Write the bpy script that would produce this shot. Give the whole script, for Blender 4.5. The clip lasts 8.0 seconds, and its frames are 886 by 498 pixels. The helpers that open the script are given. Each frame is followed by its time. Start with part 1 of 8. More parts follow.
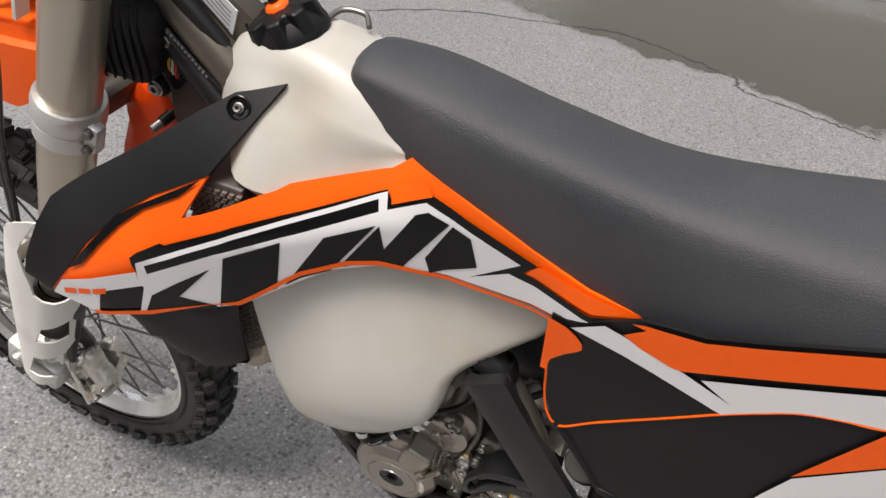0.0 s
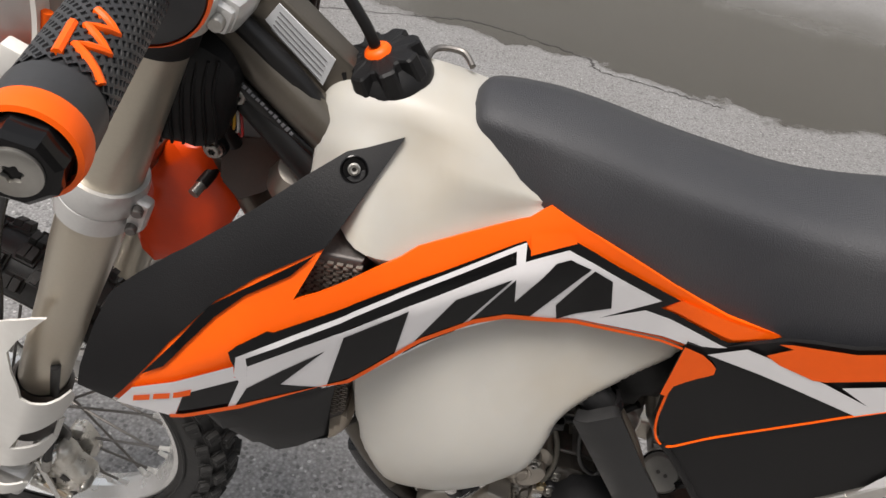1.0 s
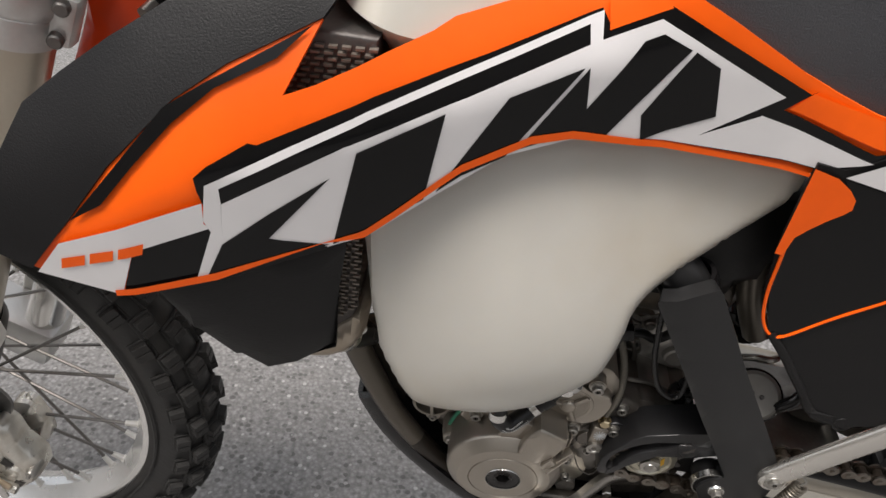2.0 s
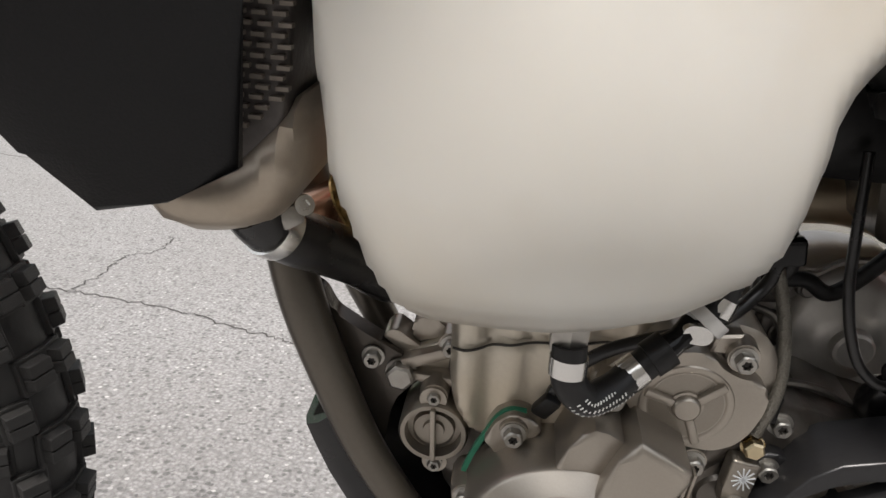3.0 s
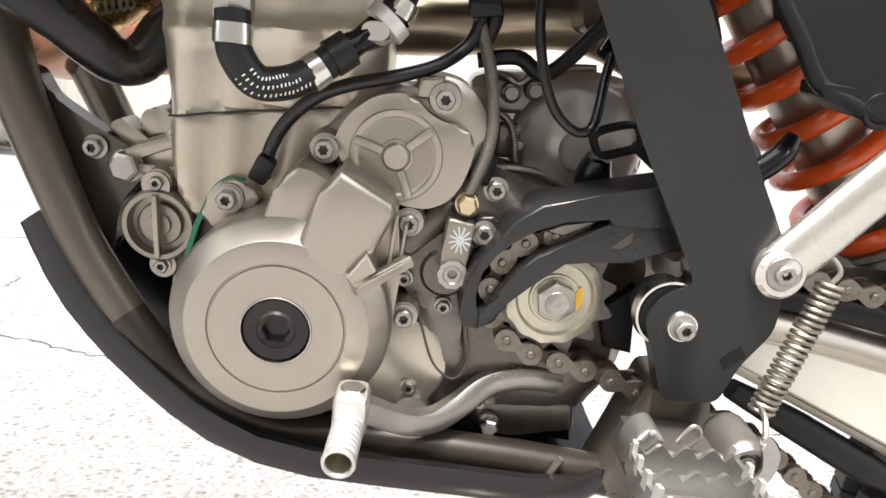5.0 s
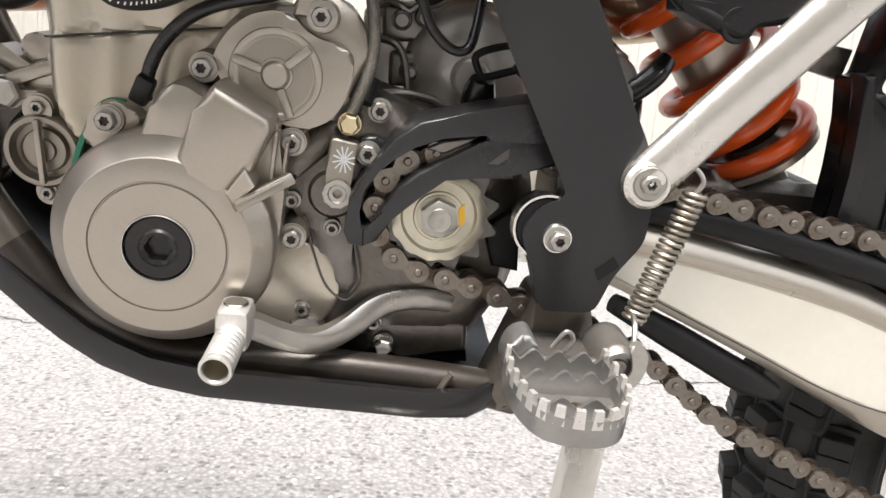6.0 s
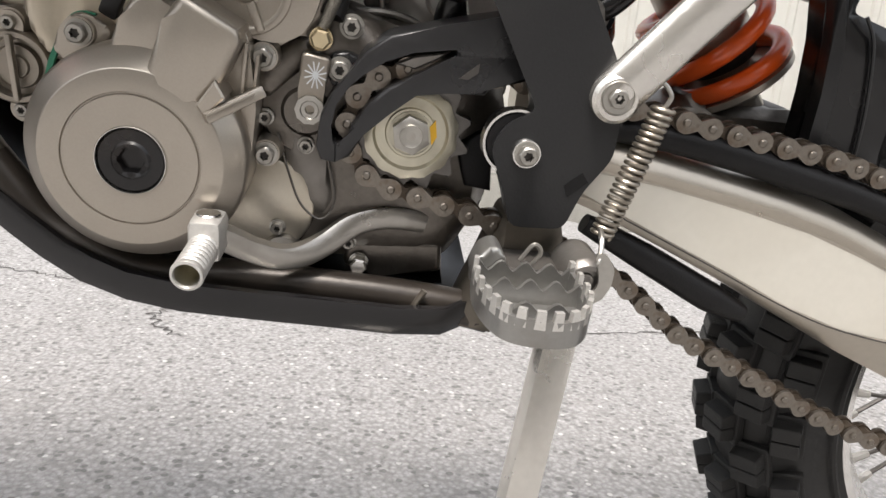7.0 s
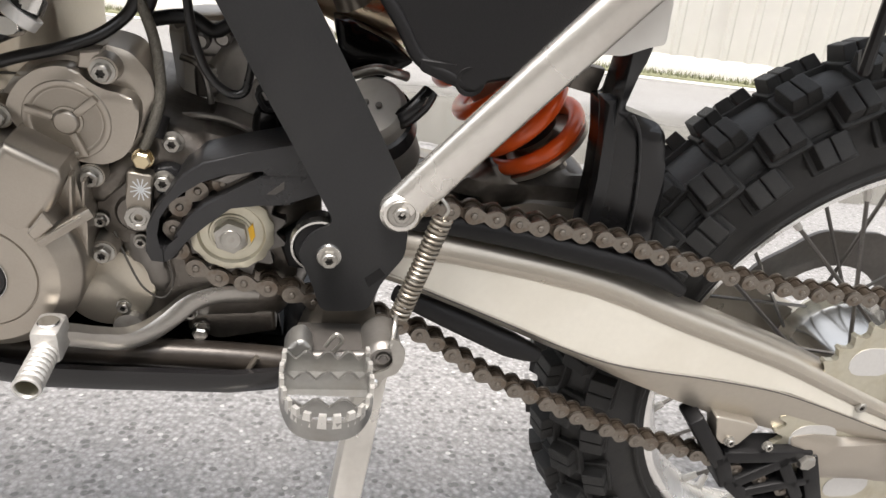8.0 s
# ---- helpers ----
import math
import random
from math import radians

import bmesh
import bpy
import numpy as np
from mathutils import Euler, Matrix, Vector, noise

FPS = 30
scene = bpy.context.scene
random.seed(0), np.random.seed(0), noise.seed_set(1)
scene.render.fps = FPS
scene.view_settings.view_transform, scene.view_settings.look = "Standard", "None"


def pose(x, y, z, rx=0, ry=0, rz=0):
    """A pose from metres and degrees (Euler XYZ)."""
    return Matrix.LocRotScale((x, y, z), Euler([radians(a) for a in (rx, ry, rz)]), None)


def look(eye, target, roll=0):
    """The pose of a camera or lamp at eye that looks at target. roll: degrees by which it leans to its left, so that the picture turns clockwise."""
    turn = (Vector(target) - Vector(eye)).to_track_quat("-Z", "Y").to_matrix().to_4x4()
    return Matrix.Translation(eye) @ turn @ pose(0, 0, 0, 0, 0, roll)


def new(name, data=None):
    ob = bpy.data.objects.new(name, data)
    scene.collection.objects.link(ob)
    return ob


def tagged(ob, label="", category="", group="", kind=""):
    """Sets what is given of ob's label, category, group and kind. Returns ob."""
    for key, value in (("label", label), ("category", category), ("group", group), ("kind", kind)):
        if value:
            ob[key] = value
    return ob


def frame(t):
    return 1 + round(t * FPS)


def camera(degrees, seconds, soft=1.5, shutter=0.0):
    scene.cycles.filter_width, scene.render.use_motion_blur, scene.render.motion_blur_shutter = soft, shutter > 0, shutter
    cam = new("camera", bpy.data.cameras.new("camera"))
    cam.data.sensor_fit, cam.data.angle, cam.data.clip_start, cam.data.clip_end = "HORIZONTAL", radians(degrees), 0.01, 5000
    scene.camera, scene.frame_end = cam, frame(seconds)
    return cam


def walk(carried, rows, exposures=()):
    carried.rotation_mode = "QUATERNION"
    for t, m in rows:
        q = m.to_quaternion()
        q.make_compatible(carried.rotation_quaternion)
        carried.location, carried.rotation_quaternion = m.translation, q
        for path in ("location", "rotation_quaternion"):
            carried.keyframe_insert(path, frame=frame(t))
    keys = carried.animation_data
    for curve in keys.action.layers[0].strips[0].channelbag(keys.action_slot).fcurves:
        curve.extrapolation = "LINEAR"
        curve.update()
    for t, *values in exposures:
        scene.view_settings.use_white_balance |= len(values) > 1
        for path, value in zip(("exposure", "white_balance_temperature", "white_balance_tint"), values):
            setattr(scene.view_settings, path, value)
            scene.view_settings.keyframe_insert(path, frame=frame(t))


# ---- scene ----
cam = camera(62.6, 8.0)
PATH = [
    (0, (0.089, -0.739, 1.208), (-0.444, 0.799, 0.047), 5.7),
    (0.5, (-0.071, -0.749, 1.222), (-0.454, 0.803, 0.02), 4.9),
    (1, (-0.176, -0.741, 1.205), (-0.265, 0.895, 0.058), 7.9),
    (1.5, (-0.199, -0.732, 1.103), (-0.264, 0.924, -0.016), 5.7),
    (1.7, (-0.202, -0.727, 1.052), (-0.254, 0.955, -0.029), 5.5),
    (2.8, (-0.185, -0.536, 0.734), (-0.347, 1.323, 0.013), 4.4),
    (3, (-0.194, -0.521, 0.663), (-0.338, 1.409, 0.162), 5.3),
    (3.5, (-0.175, -0.518, 0.559), (-0.292, 1.47, 0.372), 4.9),
    (4, (-0.133, -0.518, 0.53), (-0.189, 1.473, 0.352), 6.3),
    (4.5, (-0.109, -0.53, 0.515), (-0.096, 1.461, 0.321), 6.5),
    (5, (-0.081, -0.546, 0.505), (0.022, 1.438, 0.272), 6.4),
    (5.2, (-0.069, -0.55, 0.501), (0.075, 1.43, 0.261), 6.5),
    (6.3, (-0.035, -0.565, 0.475), (0.194, 1.393, 0.14), 5.7),
    (6.5, (-0.034, -0.567, 0.47), (0.189, 1.387, 0.106), 5.4),
    (7, (-0.024, -0.573, 0.461), (0.212, 1.371, 0.059), 6.1),
    (7.5, (0.017, -0.602, 0.482), (0.351, 1.328, 0.077), 7.1),
    (8, (0.039, -0.621, 0.592), (0.441, 1.232, -0.044), 6.5),
]
EXPO = [(0.0, 0.55), (1.0, 0.5), (1.7, 0.47), (2.8, 0.88), (3.5, 1.38), (4.2, 1.68), (4.6, 1.95), (5.0, 2.15), (5.2, 2.15), (6.3, 1.68), (7.0, 1.43), (7.5, 1.38), (8.0, 1.56)]
walk(cam, [(t, look(eye, target, roll)) for t, eye, target, roll in PATH], exposures=EXPO)

# ---- light: bright overcast sky with a soft sun from behind the wall's left ----
SUN_AZ, SUN_EL = 205.0, 68.0
world = bpy.data.worlds.new("overcast_sky")
scene.world = world
world.use_nodes = True
wn, wl = world.node_tree.nodes, world.node_tree.links
sky = wn.new("ShaderNodeTexSky")
sky.sky_type, sky.sun_disc = "NISHITA", False
sky.sun_elevation, sky.sun_rotation = radians(SUN_EL), radians(SUN_AZ)
sky.air_density, sky.dust_density, sky.ozone_density = 1.0, 4.0, 1.0
pale = wn.new("ShaderNodeHueSaturation")
pale.inputs["Saturation"].default_value = 0.22
wl.new(sky.outputs[0], pale.inputs["Color"])
wl.new(pale.outputs[0], wn["Background"].inputs["Color"])
wn["Background"].inputs["Strength"].default_value = 0.13
sun = new("sun", bpy.data.lights.new("sun", "SUN"))
sun.data.energy, sun.data.angle, sun.data.color = 2.3, radians(20), (1.0, 0.924, 0.865)
az, el = radians(SUN_AZ), radians(SUN_EL)
sun.matrix_world = look((0, 0, 6), (-math.sin(az) * math.cos(el), -math.cos(az) * math.cos(el), 6 - math.sin(el)))


# ---- materials ----
def mat(name, color, rough=0.5, metal=0.0, grain=60.0, var=0.12, bump=0.0, wear=6.0, wear_col=None, wear_amt=0.0, coat=0.0, sss=0.0, rough_var=0.12, bump_scale=None, spec=0.5):
    """Principled surface with colour variation at two scales, uneven gloss and fine relief."""
    m = bpy.data.materials.new(name)
    m.use_nodes = True
    n, l = m.node_tree.nodes, m.node_tree.links
    p = n["Principled BSDF"]
    co = n.new("ShaderNodeTexCoord")

    def noise_tex(scale, detail):
        t = n.new("ShaderNodeTexNoise")
        t.inputs["Scale"].default_value, t.inputs["Detail"].default_value = scale, detail
        l.new(co.outputs["Object"], t.inputs["Vector"])
        return t

    fine, broad = noise_tex(grain, 6), noise_tex(wear, 4)
    lo = tuple(c * (1 - var) for c in color) + (1,)
    hi = tuple(min(1, c * (1 + var)) for c in color) + (1,)
    mix = n.new("ShaderNodeMix")
    mix.data_type = "RGBA"
    mix.inputs["A"].default_value, mix.inputs["B"].default_value = lo, hi
    l.new(fine.outputs["Fac"], mix.inputs["Factor"])
    top = mix.outputs["Result"]
    if wear_col:
        ramp = n.new("ShaderNodeMapRange")
        ramp.inputs["From Min"].default_value, ramp.inputs["From Max"].default_value = 0.5, 0.72
        ramp.inputs["To Max"].default_value = wear_amt
        l.new(broad.outputs["Fac"], ramp.inputs["Value"])
        two = n.new("ShaderNodeMix")
        two.data_type = "RGBA"
        two.inputs["B"].default_value = (*wear_col, 1)
        l.new(ramp.outputs[0], two.inputs["Factor"])
        l.new(top, two.inputs["A"])
        top = two.outputs["Result"]
    l.new(top, p.inputs["Base Color"])
    rr = n.new("ShaderNodeMapRange")
    rr.inputs["To Min"].default_value, rr.inputs["To Max"].default_value = max(0.03, rough - rough_var), min(1, rough + rough_var)
    l.new(broad.outputs["Fac"], rr.inputs["Value"])
    l.new(rr.outputs[0], p.inputs["Roughness"])
    p.inputs["Metallic"].default_value = metal
    p.inputs["Specular IOR Level"].default_value = spec
    p.inputs["Coat Weight"].default_value = coat
    if sss:
        p.inputs["Subsurface Weight"].default_value = sss
        p.inputs["Subsurface Radius"].default_value = (0.02, 0.017, 0.013)
        p.inputs["Subsurface Scale"].default_value = 1.0
    if bump:
        b = n.new("ShaderNodeBump")
        b.inputs["Strength"].default_value, b.inputs["Distance"].default_value = bump, 0.001
        src = noise_tex(bump_scale, 3) if bump_scale else fine
        l.new(src.outputs["Fac"], b.inputs["Height"])
        l.new(b.outputs[0], p.inputs["Normal"])
    return m


tank_plastic = mat("milky_tank_plastic", (0.45, 0.434, 0.395), 0.36, 0, 40, 0.03, 0.04, 6.5, (0.385, 0.335, 0.26), 0.6, sss=0.25)
orange = mat("orange_plastic", (0.93, 0.115, 0.002), 0.42, 0, 90, 0.05, 0.08, 9, spec=0.3)
black_plastic = mat("black_grained_plastic", (0.0075, 0.0072, 0.0075), 0.45, 0, 900, 0.25, 0.25, 8, (0.016, 0.0155, 0.015), 0.4, spec=0.23)
gloss_black = mat("gloss_black_film", (0.005, 0.0048, 0.005), 0.12, 0, 60, 0.1, 0.0, 10, spec=0.25)
white_film = mat("white_film", (0.74, 0.72, 0.72), 0.32, 0, 60, 0.03, 0.0, 10, coat=0.3)
white_plastic = mat("white_plastic", (0.68, 0.66, 0.62), 0.42, 0, 70, 0.05, 0.1, 12, (0.35, 0.32, 0.28), 0.3)
seat_vinyl = mat("seat_vinyl", (0.031, 0.0315, 0.0355), 0.5, 0, 900, 0.25, 0.7, 6, (0.05, 0.05, 0.052), 0.5)
cast = mat("cast_magnesium_paint", (0.385, 0.348, 0.300), 0.33, 0.80, 900, 0.06, 0.035, 14, (0.33, 0.29, 0.24), 0.3, rough_var=0.06)
cast_dark = mat("raw_cast_case", (0.145, 0.131, 0.115), 0.32, 0.8, 300, 0.2, 0.2, 30, (0.06, 0.052, 0.045), 0.8)
cylinder_alloy = mat("cylinder_alloy", (0.56, 0.515, 0.435), 0.36, 0.75, 350, 0.07, 0.14, 11, (0.50, 0.40, 0.27), 0.4)
alu = mat("brushed_aluminium", (0.68, 0.655, 0.61), 0.28, 0.9, 220, 0.08, 0.15, 20, (0.45, 0.42, 0.38), 0.45)
plate_cream = mat("cream_anodised_plate", (0.66, 0.63, 0.555), 0.40, 0.15, 200, 0.04, 0.08, 10, (0.52, 0.48, 0.40), 0.35)
# dark tone for sockets and slots: grime plus the shade of their depth
shade_grease = mat("shaded_greasy_recess", (0.055, 0.05, 0.045), 0.5, 0.3, 300, 0.2)
guard_plastic = mat("scuffed_black_plastic", (0.014, 0.014, 0.0145), 0.34, 0, 700, 0.25, 0.12, 9, (0.026, 0.0255, 0.025), 0.5, spec=0.35)
gloss_rubber = mat("glossy_black_plastic", (0.009, 0.0085, 0.009), 0.24, 0, 200, 0.2, 0.1, 14, (0.03, 0.028, 0.026), 0.3, spec=0.45)
arm_alu = mat("swingarm_aluminium", (0.46, 0.42, 0.36), 0.32, 0.8, 200, 0.06, 0.12, 12, (0.5, 0.45, 0.38), 0.4)
bright = mat("polished_metal", (0.72, 0.71, 0.68), 0.2, 1.0, 120, 0.05, 0.0, 30)
zinc = mat("zinc_bolt", (0.40, 0.385, 0.355), 0.36, 0.9, 300, 0.12, 0.1, 60, (0.25, 0.225, 0.19), 0.4)
peg_steel = mat("grey_peg_steel", (0.30, 0.295, 0.28), 0.36, 0.85, 260, 0.12, 0.15, 40, (0.17, 0.15, 0.13), 0.4)
steel_dark = mat("dark_steel", (0.16, 0.15, 0.14), 0.42, 0.8, 200, 0.2, 0.2, 40)
chain_steel = mat("chain_steel", (0.20, 0.178, 0.152), 0.32, 0.85, 400, 0.25, 0.3, 120, (0.12, 0.08, 0.05), 0.6)
# inner links and rollers, darker than the outer plates
inner_link_dark = mat("darker_inner_link_steel", (0.075, 0.058, 0.043), 0.5, 0.7, 300, 0.3, 0.3, 100)
gold_zinc = mat("yellow_zinc", (0.56, 0.53, 0.43), 0.35, 0.85, 200, 0.1, 0.1, 60, (0.42, 0.36, 0.24), 0.4)
gold = mat("brass", (0.62, 0.52, 0.34), 0.28, 1.0, 200, 0.1, 0.0, 60)
case_grey = mat("grey_cast_case", (0.25, 0.236, 0.218), 0.36, 0.8, 260, 0.12, 0.12, 22, (0.15, 0.135, 0.12), 0.6)
lever_alu = mat("dull_lever_aluminium", (0.38, 0.362, 0.335), 0.3, 0.9, 220, 0.08, 0.15, 20, (0.3, 0.28, 0.25), 0.45)
frame_paint = mat("bronze_grey_frame_paint", (0.125, 0.11, 0.09), 0.33, 0.6, 400, 0.08, 0.1, 12, (0.10, 0.09, 0.08), 0.3)
fork_ano = mat("anodised_fork_tube", (0.52, 0.47, 0.385), 0.33, 0.8, 300, 0.05, 0.05, 9, (0.50, 0.43, 0.33), 0.4)
clamp_alu = mat("silver_clamp", (0.62, 0.61, 0.59), 0.4, 0.6, 300, 0.06, 0.15, 30)
rubber = mat("black_rubber", (0.009, 0.0085, 0.0085), 0.42, 0, 300, 0.2, 0.15, 20, (0.02, 0.018, 0.017), 0.4, spec=0.35)
tyre_rubber = mat("dusty_tyre_rubber", (0.016, 0.0155, 0.015), 0.5, 0, 150, 0.25, 0.4, 25, (0.04, 0.037, 0.032), 0.5, spec=0.38)
braid = mat("braided_line", (0.13, 0.12, 0.1), 0.5, 0.4, 900, 0.5, 0.8, 200)
heat_steel = mat("heat_tinted_steel", (0.62, 0.52, 0.38), 0.32, 0.9, 60, 0.12, 0.05, 16, (0.42, 0.24, 0.12), 0.5)
brown_steel = mat("browned_header", (0.34, 0.17, 0.10), 0.26, 0.9, 60, 0.2, 0.1, 18, (0.42, 0.32, 0.20), 0.6)
green_gasket = mat("green_gasket", (0.02, 0.18, 0.10), 0.5, 0, 80)
spring_orange = mat("orange_spring_paint", (0.78, 0.10, 0.01), 0.3, 0, 80, 0.08, 0.05, 25, (0.4, 0.08, 0.02), 0.4, coat=0.3)
radiator_dark = mat("radiator_fin", (0.10, 0.09, 0.085), 0.5, 0.6, 300, 0.2, 0.4, 40)
rim_alu = mat("polished_rim", (0.86, 0.85, 0.83), 0.26, 0.85, 200, 0.05, 0.03, 20, rough_var=0.08)
label_paper = mat("paper_label", (0.66, 0.67, 0.68), 0.5, 0, 60, 0.04)
print_grey = mat("grey_print", (0.22, 0.22, 0.23), 0.5, 0, 60)
print_white = mat("white_print", (0.75, 0.75, 0.72), 0.5, 0, 60)
siding = mat("cream_metal_siding", (0.62, 0.60, 0.55), 0.5, 0.0, 5, 0.05, 0.05, 1.2, (0.55, 0.525, 0.47), 0.4)
trailer_white = mat("white_trailer_trim", (0.7, 0.7, 0.68), 0.4, 0.1, 20, 0.05)
trailer_dark = mat("dark_trailer_wrap", (0.022, 0.026, 0.024), 0.35, 0, 6, 0.2)
trailer_green = mat("green_wrap_print", (0.01, 0.14, 0.03), 0.4, 0, 6, 0.2)
print_silver = mat("silver_wrap_print", (0.55, 0.57, 0.58), 0.4, 0, 20, 0.15)
print_dim = mat("dim_wrap_print", (0.09, 0.095, 0.1), 0.4, 0, 20, 0.2)
print_glass = mat("dark_glass_print", (0.03, 0.05, 0.04), 0.35, 0, 12, 0.3)
red_mark = mat("red_marker", (0.5, 0.02, 0.02), 0.4, 0, 40)
grass_green = mat("dry_grass", (0.13, 0.135, 0.075), 0.8, 0, 30, 0.35, 0.5, 3, (0.12, 0.105, 0.06), 0.6)
# colour of the added unseen wall, sets how much light it returns
unseen_wall_render = mat("unseen_wall_grey_brown", (0.46, 0.43, 0.385), 0.85, 0, 30, 0.1, 0.2, 1.5, (0.38, 0.35, 0.31), 0.5)
kerb_paint = mat("pale_concrete", (0.55, 0.53, 0.49), 0.8, 0, 40, 0.12, 0.3, 6)
yellow_mark = mat("yellow_paint_dab", (0.75, 0.42, 0.02), 0.5, 0, 40)
frame_gloss = mat("glossy_frame_plate", (0.075, 0.065, 0.055), 0.24, 0.6, 400, 0.1, 0.08, 16, (0.12, 0.105, 0.09), 0.4)
plug_black = mat("satin_black_plug", (0.010, 0.009, 0.009), 0.25, 0.2, 200, 0.2, 0.05, 20, (0.03, 0.022, 0.017), 0.5)
# darker copy of cast with recess shade in its colour; also the arm's tone
cover_shade = mat("shaded_cast_paint", (0.30, 0.27, 0.23), 0.36, 0.80, 700, 0.08, 0.04, 14, (0.24, 0.21, 0.175), 0.4, rough_var=0.06)
dome_grey = mat("raw_cast_cover", (0.55, 0.53, 0.50), 0.36, 0.6, 400, 0.08, 0.08, 22, (0.40, 0.375, 0.335), 0.5)
spring_steel = mat("dull_spring_steel", (0.30, 0.27, 0.225), 0.34, 0.9, 300, 0.15, 0.1, 80, (0.18, 0.14, 0.10), 0.5)
gloss_guard = mat("worn_black_paint", (0.014, 0.0138, 0.0145), 0.30, 0.1, 300, 0.25, 0.12, 12, (0.032, 0.031, 0.032), 0.5, spec=0.5)
gloss_hose = mat("glossy_black_sleeve", (0.010, 0.0095, 0.0095), 0.28, 0, 300, 0.2, 0.1, 30, (0.02, 0.018, 0.017), 0.3)
# dark base holds the shadow inside the fork guard, lighter blotches are dust
seal_brown = mat("shadowed_dusty_seal", (0.045, 0.036, 0.030), 0.4, 0.2, 200, 0.2, 0.1, 30, (0.09, 0.075, 0.06), 0.4)
# darker colour for the lower run of the cradle tubes
dark_lower_frame = mat("darker_lower_frame_paint", (0.034, 0.028, 0.023), 0.34, 0.4, 300, 0.2, 0.1, 14, (0.075, 0.062, 0.05), 0.6)
reservoir_grey = mat("dull_grey_reservoir", (0.17, 0.16, 0.145), 0.5, 0.3, 260, 0.1, 0.1, 25, (0.12, 0.11, 0.095), 0.5)
tank_cast = mat("brownish_cast_tank", (0.42, 0.36, 0.29), 0.40, 0.6, 260, 0.1, 0.15, 14, (0.30, 0.23, 0.16), 0.6)
fin_brown = mat("dusty_radiator_fin", (0.22, 0.19, 0.16), 0.5, 0.5, 300, 0.2, 0.2, 40)
gold_heat = mat("gold_heat_tint", (0.62, 0.40, 0.14), 0.25, 0.95, 60, 0.2, 0.05, 30, (0.36, 0.17, 0.05), 0.7)
cal_alloy = mat("machined_caliper", (0.70, 0.67, 0.61), 0.3, 0.75, 300, 0.1, 0.12, 60, (0.40, 0.34, 0.26), 0.5)
disc_grey = mat("brushed_disc", (0.22, 0.215, 0.21), 0.35, 0.85, 300, 0.12, 0.05, 30)
# darker, redder copy of orange: the gusset's shade is in the colour
gusset_shaded = mat("shaded_orange_plastic", (0.72, 0.06, 0.004), 0.36, 0, 90, 0.08, 0.06, 14, (0.55, 0.04, 0.004), 0.5, spec=0.35)
mask_grey = mat("grey_mask_back", (0.30, 0.28, 0.265), 0.4, 0, 60, 0.15, 0.05, 9, (0.45, 0.41, 0.38), 0.6)
grip_rubber = mat("grey_grip_rubber", (0.026, 0.026, 0.0275), 0.48, 0, 300, 0.15, 0.1, 25, (0.04, 0.039, 0.039), 0.4)
toe_alu = mat("pale_cast_aluminium", (0.60, 0.585, 0.555), 0.40, 0.75, 500, 0.1, 0.25, 40, (0.48, 0.46, 0.43), 0.4)
coil_brown = mat("dark_brown_panel", (0.055, 0.035, 0.026), 0.45, 0.1, 200, 0.15, 0.1, 12, (0.09, 0.06, 0.045), 0.4)


